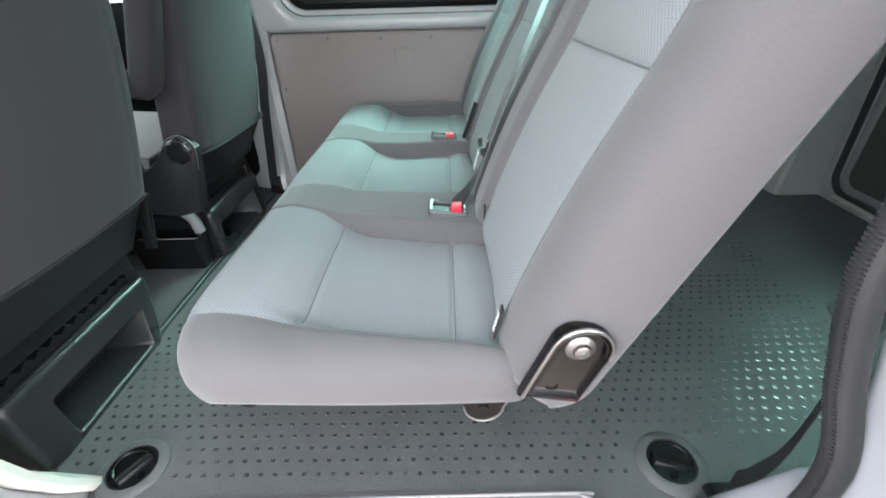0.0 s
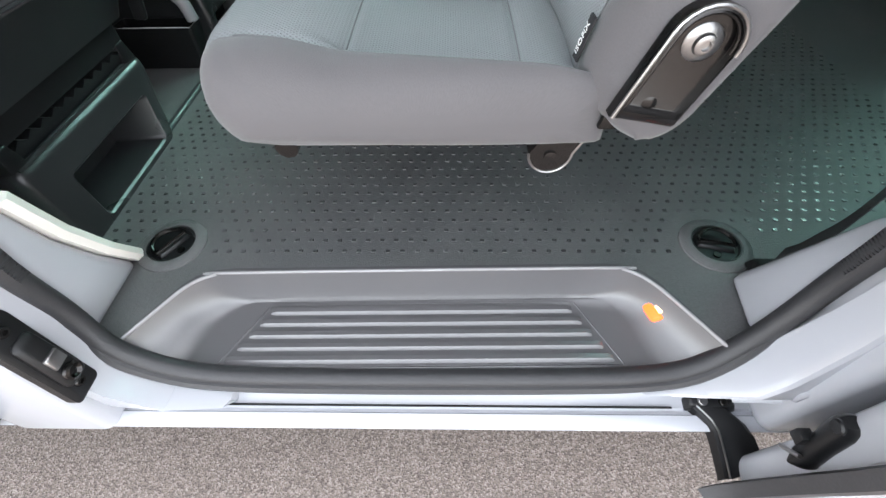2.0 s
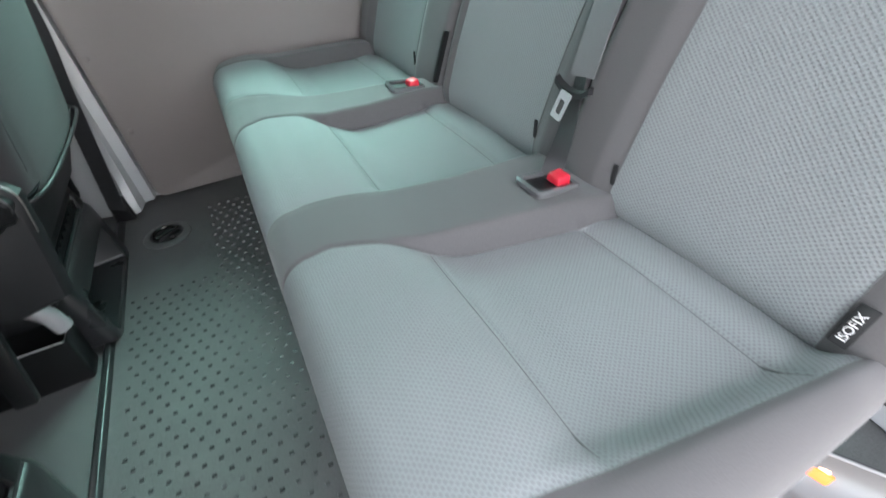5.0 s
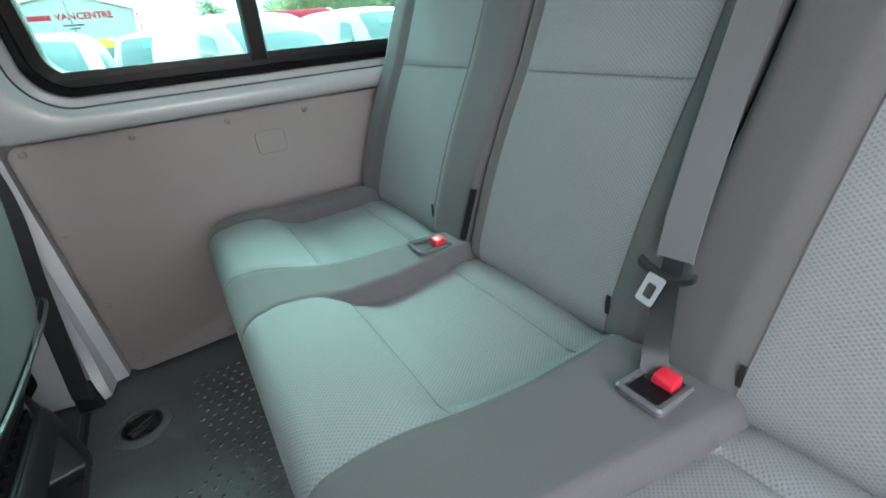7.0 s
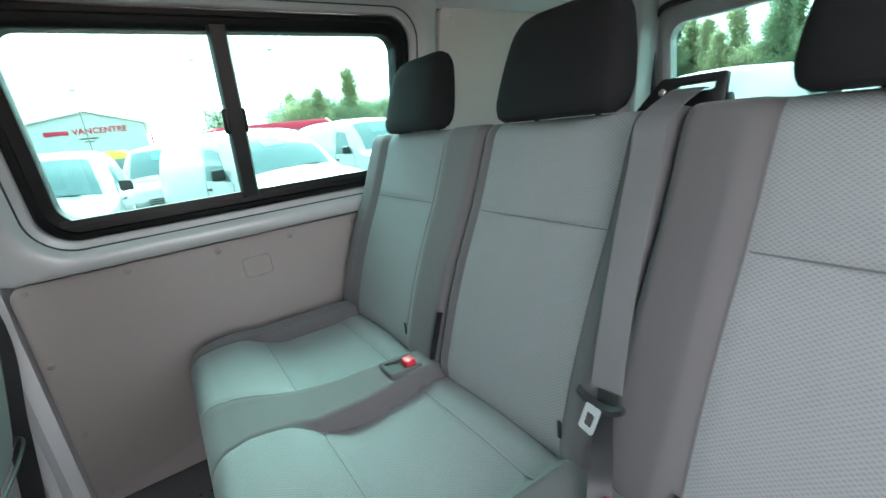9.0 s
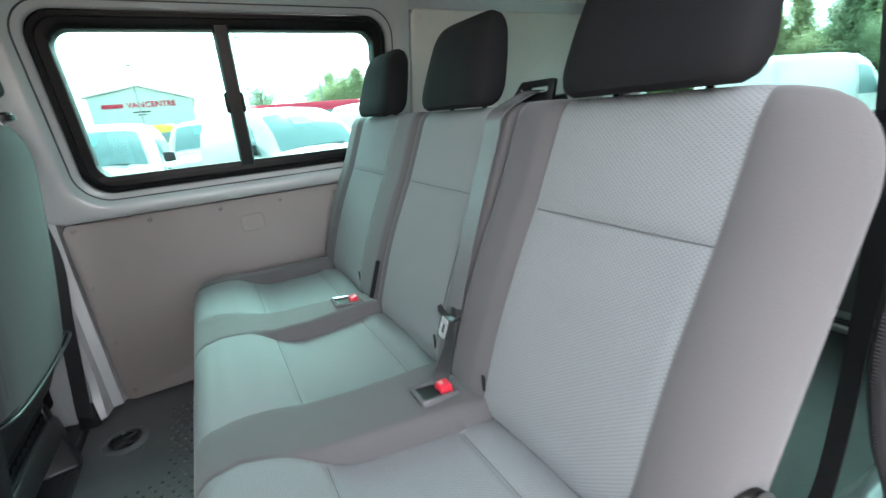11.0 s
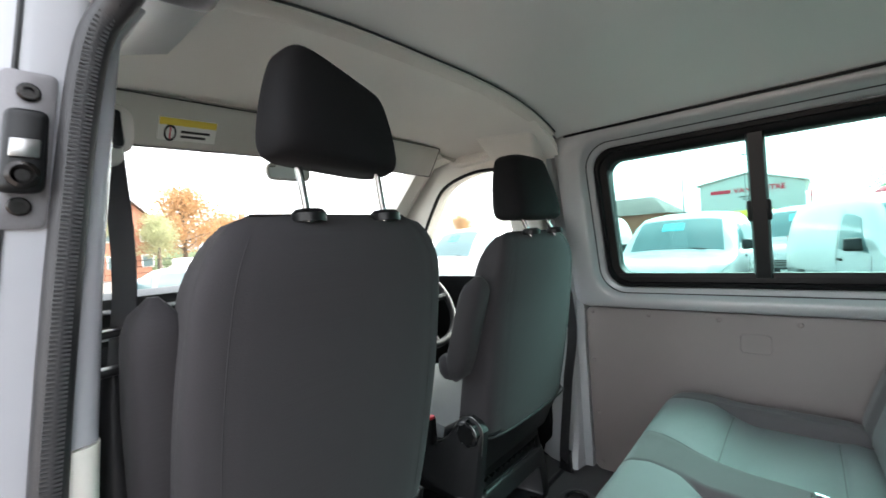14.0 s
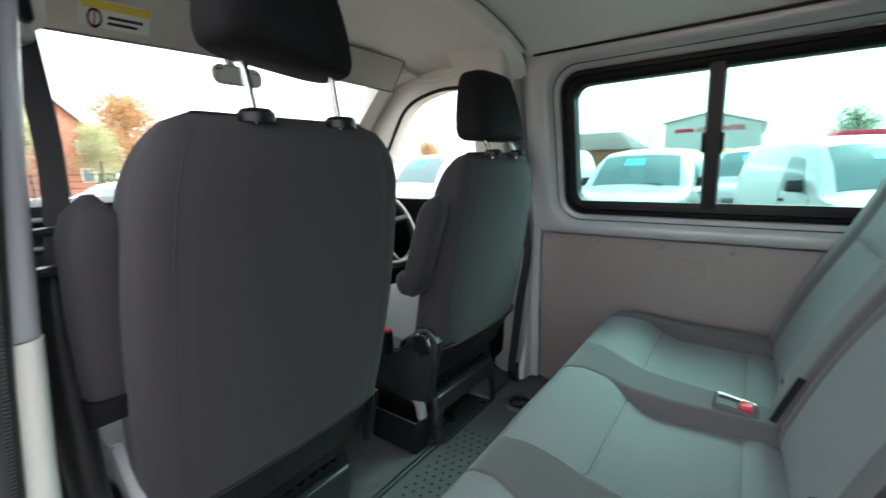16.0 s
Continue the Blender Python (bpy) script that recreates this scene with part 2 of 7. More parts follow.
CARGLASS = surface("car_window_glass", (0.16, 0.24, 0.25), 0.06, fine=20, vary=0.1, bump=0)
TYRE = surface("tyre_rubber", (0.025, 0.025, 0.026), 0.8, fine=60, vary=0.2, bump=0.4)
CARLAMP = surface("car_headlight_glass", (0.45, 0.48, 0.48), 0.08, fine=20, vary=0.1, bump=0)
STICKERBLUE = surface("blue_print", (0.10, 0.62, 0.70), 0.5, vary=0.03, bump=0)
BARK = surface("bark", (0.12, 0.09, 0.065), 0.9, fine=30, coarse=4, vary=0.3, bump=0.8)


def leaves_of(name, colour):
    """Thin leaves: half of the light that meets them comes through."""
    m = surface(name, colour, 0.7, fine=3, coarse=0.4, vary=0.3, bump=0)
    n, l = m.node_tree.nodes, m.node_tree.links
    b = n["Principled BSDF"]
    thin, mixed = n.new("ShaderNodeBsdfTranslucent"), n.new("ShaderNodeMixShader")
    l.new(b.inputs["Base Color"].links[0].from_socket, thin.inputs["Color"])
    mixed.inputs[0].default_value = 0.5
    l.new(b.outputs[0], mixed.inputs[1])
    l.new(thin.outputs[0], mixed.inputs[2])
    l.new(mixed.outputs[0], n["Material Output"].inputs[0])
    return m


LEAF_GREEN = leaves_of("green_leaves", (0.30, 0.37, 0.22))
LEAF_PALE = leaves_of("yellow_green_leaves", (0.46, 0.47, 0.28))
LEAF_AUTUMN = leaves_of("autumn_leaves", (0.46, 0.28, 0.14))


# ---- builders ----
def thing(name, at, label, category, group="", kind=""):
    ob = new(name)
    ob.empty_display_size = 0.05
    ob.location = at
    return tagged(ob, label, category, group, kind)


def finish(name, bm, mats, smooth=True, sharp=40):
    me = bpy.data.meshes.new(name)
    bmesh.ops.recalc_face_normals(bm, faces=bm.faces)
    if smooth:
        for f in bm.faces:
            f.smooth = True
        limit = radians(sharp)
        for e in bm.edges:
            if len(e.link_faces) == 2 and e.calc_face_angle(0) > limit:
                e.smooth = False
    bm.to_mesh(me)
    bm.free()
    for m in mats if isinstance(mats, (list, tuple)) else [mats]:
        me.materials.append(m)
    return me


def part(name, bm, mats, parent, label="", smooth=True, sharp=40):
    ob = new(name, finish(name, bm, mats, smooth, sharp))
    ob.parent = parent
    if parent.type == "EMPTY":
        ob.matrix_parent_inverse = Matrix.Translation(parent.location).inverted()
    return tagged(ob, label)


def single(name, bm, mats, label, category, group="", kind="", smooth=True, sharp=40):
    return tagged(new(name, finish(name, bm, mats, smooth, sharp)), label, category, group, kind)


def box(x0, x1, y0, y1, z0, z1, bevel=0.004, seg=2, bm=None):
    bm = bm or bmesh.new()
    vs = [bm.verts.new((x, y, z)) for x in (x0, x1) for y in (y0, y1) for z in (z0, z1)]
    fs = [bm.faces.new([vs[i] for i in q]) for q in ((0, 1, 3, 2), (4, 6, 7, 5), (0, 4, 5, 1), (2, 3, 7, 6), (0, 2, 6, 4), (1, 5, 7, 3))]
    if bevel:
        es = {e for f in fs for e in f.edges}
        bmesh.ops.bevel(bm, geom=list(es), offset=bevel, segments=seg, affect="EDGES", profile=0.5)
    return bm


def hexa(corners, bevel=0.004, seg=2, bm=None):
    """A solid of eight corners: four below, then the four above them."""
    bm = bm or bmesh.new()
    vs = [bm.verts.new(c) for c in corners]
    fs = [bm.faces.new([vs[i] for i in q]) for q in ((3, 2, 1, 0), (4, 5, 6, 7), (0, 1, 5, 4), (1, 2, 6, 5), (2, 3, 7, 6), (3, 0, 4, 7))]
    if bevel:
        es = {e for f in fs for e in f.edges}
        bmesh.ops.bevel(bm, geom=list(es), offset=bevel, segments=seg, affect="EDGES", profile=0.5)
    return bm


def loft(rings, closed=True, caps=True, uvs=None, bm=None):
    """Skins rings of equal length; uvs: a grid of the same size in metres of cloth."""
    bm = bm or bmesh.new()
    rows = [[bm.verts.new(p) for p in r] for r in rings]
    layer = bm.loops.layers.uv.verify() if uvs else None
    n = len(rows[0])
    for i in range(len(rows) - 1):
        for j in range(n if closed else n - 1):
            k = (j + 1) % n
            f = bm.faces.new((rows[i][j], rows[i][k], rows[i + 1][k], rows[i + 1][j]))
            if uvs:
                kk = j + 1
                a, b, c, d = uvs[i][j], uvs[i][kk] if kk < n else uvs[i][j], uvs[i + 1][kk] if kk < n else uvs[i + 1][j], uvs[i + 1][j]
                for loop, q in zip(f.loops, (a, b, c, d)):
                    loop[layer].uv = q
    if caps and closed:
        bm.faces.new(list(reversed(rows[0])))
        bm.faces.new(rows[-1])
    return bm


def rrect(x0, x1, y0, y1, r, n=8):
    """The loop of a rounded rectangle, 4 * (n + 1) points, from the right-hand lower corner on."""
    out = []
    for cx, cy, a0 in ((x1 - r, y0 + r, -90), (x1 - r, y1 - r, 0), (x0 + r, y1 - r, 90), (x0 + r, y0 + r, 180)):
        for i in range(n + 1):
            a = radians(a0 + 90 * i / n)
            out.append((cx + r * math.cos(a), cy + r * math.sin(a)))
    return out


def loops(rings, mapping, bm=None, caps=False):
    """Skins flat loops ((u, v) points, depth) mapped into the world."""
    return loft([[mapping(u, v, d) for u, v in ring] for ring, d in rings], True, caps, None, bm)


def tube(points, r, n=10, bm=None, caps=True):
    pts = [Vector(p) for p in points]
    rings, side = [], None
    for i, p in enumerate(pts):
        way = (pts[min(i + 1, len(pts) - 1)] - pts[max(i - 1, 0)]).normalized()
        if side is None:
            side = way.orthogonal().normalized()
        side = (side - way * side.dot(way)).normalized()
        up = way.cross(side)
        rr = r[i] if isinstance(r, (list, tuple)) else r
        rings.append([p + rr * (math.cos(a) * side + math.sin(a) * up) for a in (2 * math.pi * k / n for k in range(n))])
    return loft(rings, True, caps, None, bm)


def curve_pts(points, n=8):
    """A smooth line through the points."""
    p = [Vector(q) for q in points]
    p = [2 * p[0] - p[1], *p, 2 * p[-1] - p[-2]]
    out = []
    for i in range(1, len(p) - 2):
        for k in range(n):
            t = k / n
            a, b, c, d = p[i - 1], p[i], p[i + 1], p[i + 2]
            out.append(0.5 * ((2 * b) + (c - a) * t + (2 * a - 5 * b + 4 * c - d) * t * t + (3 * b - a - 3 * c + d) * t ** 3))
    return out + [p[-2]]


def ribbon(points, across, width, thick=0.0015, bm=None):
    """A strap along a line, its width along the vector (or list of vectors) across."""
    pts = [Vector(p) for p in points]
    rings, uvs, run = [], [], 0.0
    for i, p in enumerate(pts):
        way = (pts[min(i + 1, len(pts) - 1)] - pts[max(i - 1, 0)]).normalized()
        a = Vector(across[i] if isinstance(across, list) else across)
        a = (a - way * a.dot(way)).normalized()
        up = way.cross(a)
        run += (pts[i] - pts[i - 1]).length if i else 0
        h, t = width / 2, thick / 2
        rings.append([p - a * h - up * t, p + a * h - up * t, p + a * h + up * t, p - a * h + up * t])
        uvs.append([(-h, run), (h, run), (h, run), (-h, run)])
    return loft(rings, True, True, uvs, bm)


def disc(centre, axis, r, depth, n=24, bm=None, bevel=0.0):
    """A round plate whose face looks along axis."""
    c, w = Vector(centre), Vector(axis).normalized()
    s = w.orthogonal().normalized()
    u = w.cross(s)
    rows = [(0, r), (depth - bevel, r), (depth, r - bevel)] if bevel else [(0, r), (depth, r)]
    return loft([[c + w * d + q * (math.cos(a) * s + math.sin(a) * u) for a in (2 * math.pi * k / n for k in range(n))] for d, q in rows], True, True, None, bm)


def lathe(centre, axis, profile, n=28, bm=None, caps=True):
    """Turns (radius, height) pairs about an axis."""
    c, w = Vector(centre), Vector(axis).normalized()
    s = w.orthogonal().normalized()
    u = w.cross(s)
    return loft([[c + w * h + q * (math.cos(a) * s + math.sin(a) * u) for a in (2 * math.pi * k / n for k in range(n))] for q, h in profile], True, caps, None, bm)


def prism(points, z0, z1, bm=None):
    """An upright slab over a flat outline."""
    return loft([[(x, y, z0) for x, y in points], [(x, y, z1) for x, y in points]], True, True, None, bm)


def smoothstep(a, b, x):
    t = min(1, max(0, (x - a) / (b - a)))
    return t * t * (3 - 2 * t)


def text_mesh(body, size, m, extrude=0.0003, bold=0.0):
    """Built-in letters as a mesh, at the pose m."""
    cu = bpy.data.curves.new("letters", "FONT")
    cu.body, cu.size, cu.extrude, cu.offset = body, size, extrude, bold
    cu.align_x, cu.align_y = "CENTER", "CENTER"
    ob = bpy.data.objects.new("letters", cu)
    me = bpy.data.meshes.new_from_object(ob)
    bm = bmesh.new()
    bm.from_mesh(me)
    bm.transform(m)
    bpy.data.objects.remove(ob)
    bpy.data.meshes.remove(me)
    return bm


# ---- large structure ----
FLOOR = 0.57
WALL = 1.667          # the far wall's plane at the height 1.328; it leans inwards above


def far(x, z, d=0.0):
    return Vector((x, WALL - 0.21 * (z - 1.328) + d, z))


def near_y(z):
    """The near door frame's seal line, leaning inwards above."""
    return 0.06 + 0.125 * (z - 0.57)


ground = bmesh.new()
S = 900
gv = [ground.verts.new(p) for p in ((-S, -S, 0), (S, -S, 0), (S, S, 0), (-S, S, 0))]
ground.faces.new(gv)
single("ground", ground, ASPHALT, "pinkish grey stone-chip asphalt yard under the parked van", "ground", kind="structure")

# floor with the notch for the step
outline = [(-0.70, 0.13), (-0.60, 0.09), (-0.536, 0.061), (-0.478, 0.157), (-0.461, 0.183), (-0.441, 0.203), (-0.412, 0.216), (-0.375, 0.221), (0.300, 0.233), (0.335, 0.229), (0.360, 0.217), (0.380, 0.198), (0.398, 0.174), (0.461, 0.075),
           (0.60, 0.10), (1.72, 0.12), (1.72, 1.70), (-0.70, 1.72)]
floor = single("floor", prism(outline, FLOOR - 0.045, FLOOR), MAT, "dark grey ribbed rubber load floor mat of the van", "floor", kind="structure", sharp=30)
single("floor_cab", box(-1.75, -0.703, 0.06, 1.72, FLOOR - 0.05, FLOOR + 0.002, 0.002), CABMAT, "plain grey cab floor mat in front of the ribbed mat", "floor", kind="structure")
single("trim", hexa([(-0.715, 0.28, FLOOR), (-0.69, 0.28, FLOOR), (-0.69, 1.62, FLOOR), (-0.715, 1.62, FLOOR), (-0.708, 0.28, FLOOR + 0.009), (-0.697, 0.28, FLOOR + 0.009), (-0.697, 1.62, FLOOR + 0.009), (-0.708, 1.62, FLOOR + 0.009)], 0.002),
       GREYPLASTIC, "dark plastic strip where the two floor mats meet", "floor trim", kind="structure")

# raised pips of the rubber mat
pips = bmesh.new()


def pip(x, y, h=0.0018, a=0.0044):
    b = 0.0036
    low = [(x - a, y - b), (x + a, y - b), (x + a, y + b), (x - a, y + b)]
    v0 = [pips.verts.new((px, py, FLOOR - 0.0005)) for px, py in low]
    v1 = [pips.verts.new((x + (px - x) * 0.82, y + (py - y) * 0.82, FLOOR + h)) for px, py in low]
    pips.faces.new(v1)
    for i in range(4):
        pips.faces.new((v0[i], v0[(i + 1) % 4], v1[(i + 1) % 4], v1[i]))


RINGS = [(-0.525, 0.29), (0.525, 0.29), (1.218, 0.70), (-0.575, 1.453)]
row = 0
y = 0.275
while y < 1.55:
    x = -0.66 + (0.014 if row % 2 else 0)
    while x < 1.14:
        clear = all((x - rx) ** 2 + (y - ry) ** 2 > 0.088 ** 2 for rx, ry in RINGS)
        if clear and not (x < -0.46 and y > 1.2) and not (abs(x + 0.56) < 0.10 and y < 0.30) and y > 0.262 + 0.25 * max(0, x - 0.42):
            pip(x + random.uniform(-0.0006, 0.0006), y + random.uniform(-0.0006, 0.0006))
        x += 0.028
    y += 0.0270
    row += 1
pip_ob = part("mat_pips", pips, PIP, floor, "small raised rubber pips in staggered rows", smooth=False)
tagged(pip_ob, kind="stuff")

# step well
rim = [(-0.536, 0.061), (-0.478, 0.157), (-0.461, 0.183), (-0.441, 0.203), (-0.412, 0.216), (-0.375, 0.221), (0.300, 0.233), (0.335, 0.229), (0.360, 0.217), (0.380, 0.198), (0.398, 0.174), (0.461, 0.075)]
low1 = [(-0.505, 0.058), (-0.462, 0.150), (-0.448, 0.174), (-0.430, 0.193), (-0.405, 0.206), (-0.370, 0.212), (0.298, 0.225), (0.330, 0.221), (0.353, 0.209), (0.371, 0.190), (0.386, 0.165), (0.435, 0.070)]
low2 = [(-0.440, 0.052), (-0.418, 0.146), (-0.412, 0.168), (-0.402, 0.185), (-0.385, 0.197), (-0.360, 0.203), (0.290, 0.216), (0.312, 0.211), (0.326, 0.199), (0.336, 0.182), (0.343, 0.160), (0.372, 0.064)]
TREAD = 0.500


def rail(rows, n=5):
    """Subdivides the sides of the step by a smooth sweep from rim to tread."""
    out = []
    for k in range(n + 1):
        t = k / n
        out.append([tuple((1 - t) ** 2 * a + 2 * t * (1 - t) * b + t * t * c for a, b, c in zip(p, q, r)) for p, q, r in zip(*rows)])
    return out


top = [(x, y, FLOOR + 0.004) for x, y in rim]
mid = [(x, y, TREAD + 0.012) for x, y in low1]
bot = [(x, y, TREAD) for x, y in low2]
out_lip = [(x + (-0.006 if x < 0 else 0.006), y + 0.010 * smoothstep(0.12, 0.215, y), FLOOR + 0.004) for x, y in rim]
down = [(x, y, FLOOR - 0.01) for x, y, z in out_lip]
step_bm = loft([down, out_lip, *rail((top, mid, bot), 7)], closed=False, caps=False)
tv = [step_bm.verts.new(p) for p in bot]
step_bm.faces.new(tv)
bmesh.ops.remove_doubles(step_bm, verts=step_bm.verts, dist=0.0004)
rim_pts = [Vector((x, y, FLOOR + 0.004)) for x, y in rim]
step = single("step", step_bm, STEPPLASTIC, "moulded dark grey plastic side step in the sliding door opening", "step", kind="structure", sharp=50)
for i in range(5):
    yy = 0.082 + i * 0.0245
    shrink = 0.014 * i
    rb = bmesh.new()
    rings = []
    for xx, k in ((-0.378 + shrink, 0.2), (-0.368 + shrink, 1), (0.296 - shrink, 1), (0.306 - shrink, 0.2)):
        yq = yy + 0.014 * (xx + 0.4)
        rings.append([(xx, yq - 0.0085, TREAD - 0.001), (xx, yq + 0.0085, TREAD - 0.001), (xx, yq + 0.006, TREAD + 0.0055 * k), (xx, yq - 0.003, TREAD + 0.0065 * k)])
    part("step_rib", loft(rings, True, True, None, rb), STEPPLASTIC, step)
part("rim_edge", tube(curve_pts(rim_pts, 4), 0.0034, 10), STEPRIM, step, "rounded glossy rim")
edge = [(-0.395, 0.066, TREAD), (-0.325, 0.197, TREAD), (0.255, 0.208, TREAD), (0.322, 0.078, TREAD), (-0.395, 0.066, TREAD)]
part("tread_border", tube([p for a, b in zip(edge, edge[1:]) for p in (Vector(a).lerp(Vector(b), 0.02), Vector(a).lerp(Vector(b), 0.98))], 0.0016, 6), STEPPLASTIC, step)
part("step_lamp", hexa([(0.378, 0.150, 0.524), (0.394, 0.148, 0.520), (0.384, 0.190, 0.520), (0.368, 0.188, 0.524), (0.388, 0.151, 0.541), (0.400, 0.148, 0.537), (0.390, 0.192, 0.537), (0.378, 0.189, 0.541)], 0.003), LAMP, step, "small lit amber step lamp")
part("lamp_core", tube([(0.3935, 0.158, 0.5405), (0.3875, 0.182, 0.5405)], 0.0042, 8), LAMPCORE, step, "white-hot middle of the lamp")

# sill, seal and outer lower body
sill_rows = []
for x in (-1.7, -0.62, -0.5, -0.3, 0.0, 0.3, 0.45, 0.62, 1.9):
    sill_rows.append([(x, 0.078, 0.36), (x, 0.078, 0.478), (x, 0.064, 0.474), (x, 0.048, 0.452), (x, 0.036, 0.446), (x, 0.024, 0.444), (x, 0.021, 0.438), (x, 0.015, 0.438), (x, 0.012, 0.443), (x, -0.004, 0.440), (x, -0.011, 0.433), (x, -0.009, 0.422), (x, 0.016, 0.36), (x, 0.05, 0.25), (x, 0.07, 0.24), (x, 0.078, 0.30)])
single("sill", loft(sill_rows), PAINT, "white painted door sill with a grooved lower edge", "door sill", kind="structure", sharp=35)

single("sill_groove", tube([(-0.385 + 0.79 * k / 12, 0.0245, 0.4462) for k in range(13)], 0.0022, 6), FRAMEBLACK, "thin dark groove along the white door sill", "door sill", kind="structure")


pts = [(-0.75, 0.437), (-0.36, 0.437), (-0.36, 0.474), (-0.452, 0.494), (-0.518, 0.556), (-0.551, 0.645), (-0.562, 0.80), (-0.75, 0.80)]
mid_x = sum(p[0] for p in pts) / len(pts)
rings = [[(x, 0.070, z) for x, z in pts], [(x, 0.040, z) for x, z in pts], [(x, min(0.038, 0.010 + 0.10 * max(0, z - 0.5) + 0.45 * max(0, 0.50 - z)), z) for x, z in pts], [(x + (mid_x - x) * 0.05, -0.008 + 0.10 * max(0, z - 0.5) + 0.65 * max(0, 0.50 - z), z) for x, z in pts]]
single("door_jamb_front", loft(rings), PAINT, "white painted lower corner of the door opening", "door jamb", kind="structure", sharp=30)


def step_line(z, rows):
    for (za, xa), (zb, xb) in zip(rows, rows[1:]):
        if z <= zb:
            return xa + (xb - xa) * max(0.0, z - za) / (zb - za)
    return rows[-1][1]


def jamb_face(z):
    """How far out the rear lower corner stands; it falls back towards the guide rail."""
    return -0.008 + 0.10 * max(0, z - 0.5) + 0.5 * max(0, 0.56 - z)


jamb_in = ((0.474, 0.345), (0.482, 0.385), (0.508, 0.436), (0.60, 0.503), (0.72, 0.542), (0.85, 0.554))
jamb_out = ((0.474, 0.435), (0.485, 0.450), (0.501, 0.482), (0.537, 0.539), (0.584, 0.532), (0.596, 0.550), (0.665, 0.574), (0.74, 0.600), (0.85, 0.618))
rings = []
for z in (0.474, 0.482, 0.490, 0.501, 0.508, 0.522, 0.537, 0.548, 0.56, 0.584, 0.596, 0.63, 0.665, 0.70, 0.74, 0.80, 0.85):
    xl, xr, yf = step_line(z, jamb_in), step_line(z, jamb_out), jamb_face(z)
    rings.append([(xl, 0.070, z), (xr, 0.070, z), (xr, yf, z), (xl + 0.010, yf, z), (xl + 0.004, yf + 0.004, z), (xl, yf + 0.014, z)])
single("door_jamb_rear", loft(rings), PAINT, "white painted lower corner of the door opening", "door jamb", kind="structure", sharp=30)
single("jamb_recess", loft([[(x, y, z) for x, y in ((step_line(z, jamb_in) + 0.03, 0.046), (0.86, 0.046), (0.86, 0.068), (step_line(z, jamb_in) + 0.03, 0.068))] for z in (0.437, 0.482, 0.508, 0.60, 0.72, 0.85)]), PAINT, "white painted recess behind the folded lip of the door opening", "door jamb", kind="structure")
lip = [(x - 0.003, jamb_face(z) - 0.001, z) for x, z in ((0.482, 0.501), (0.510, 0.519), (0.537, 0.536), (0.541, 0.548), (0.534, 0.576), (0.550, 0.596), (0.574, 0.665), (0.600, 0.74), (0.618, 0.845))]
single("jamb_lip", tube(curve_pts(lip, 5), 0.0055, 8), PAINT, "rolled white lip of the rear door jamb", "door jamb", kind="structure")


def seal_line(points, name, label, r=0.015):
    b = tube(points, r, 12)
    ob = single(name, b, RUBBER, label, "door seal", kind="structure")
    return ob


low_seal = [(-0.555, near_y(1.1) - 0.014, 1.1), (-0.555, near_y(0.80) - 0.004, 0.80), (-0.552, 0.085, 0.66), (-0.520, 0.066, 0.580), (-0.455, 0.060, 0.520), (-0.36, 0.057, 0.496), (-0.2, 0.056, 0.491), (0.0, 0.056, 0.491), (0.2, 0.058, 0.491), (0.34, 0.060, 0.498), (0.43, 0.066, 0.525), (0.495, 0.082, 0.605),
            (0.535, 0.098, 0.72), (0.54, 0.096, 0.88), (0.52, 0.125, 1.0), (0.495, 0.140, 1.13), (0.505, 0.142, 1.25), (0.53, 0.140, 1.36), (0.535, 0.152, 1.52), (0.52, 0.19, 1.72), (0.47, 0.225, 1.80), (0.35, 0.232, 1.835), (0.0, 0.234, 1.845), (-0.35, 0.232, 1.84), (-0.50, 0.226, 1.825), (-0.545, 0.195, 1.76), (-0.555, near_y(1.55) - 0.020, 1.55), (-0.555, near_y(1.32) - 0.020, 1.32), (-0.555, near_y(1.1) - 0.014, 1.1)]
seal_pts = curve_pts(low_seal, 6)
door_seal = seal_line(seal_pts, "door_seal", "black rubber seal round the sliding door opening", 0.017)
lip = [p + Vector((0, -0.016 * (1 - smoothstep(0.56, 0.70, p.z)), -0.006)) for p in seal_pts if p.z < 0.72]
part("seal_lip", tube(lip, [0.010 - 0.006 * smoothstep(0.56, 0.70, p.z) for p in lip], 8), RUBBER, door_seal)
ribbed = bmesh.new()
for a, b in zip(seal_pts, seal_pts[1:]):
    seg = b - a
    n = max(1, int(seg.length / 0.0045))
    for k in range(n):
        p = a + seg * (k + 0.5) / n
        if p.z > 0.75:
            s = seg.normalized() * 0.0012
            o = Vector((0.0, 0.0, 0.0))
            inward = Vector((1 if p.x < 0 else -1, 0, 0)) if abs(seg.normalized().z) > 0.5 else Vector((0, 0, -1))
            q = p + inward * 0.0163
            w = seg.normalized().cross(inward) * 0.006
            vs = [ribbed.verts.new(q + i * s + j * 1.5 * w + h * inward) for i in (-1, 1) for j in (-1, 1) for h in (-0.002, 0.0003)]
            for f in ((0, 1, 3, 2), (4, 6, 7, 5), (0, 4, 5, 1), (2, 3, 7, 6), (1, 5, 7, 3)):
                ribbed.faces.new([vs[i] for i in f])
tagged(part("seal_ribs", ribbed, RUBBER, door_seal, "fine moulded ribs along the seal", smooth=False), kind="stuff")


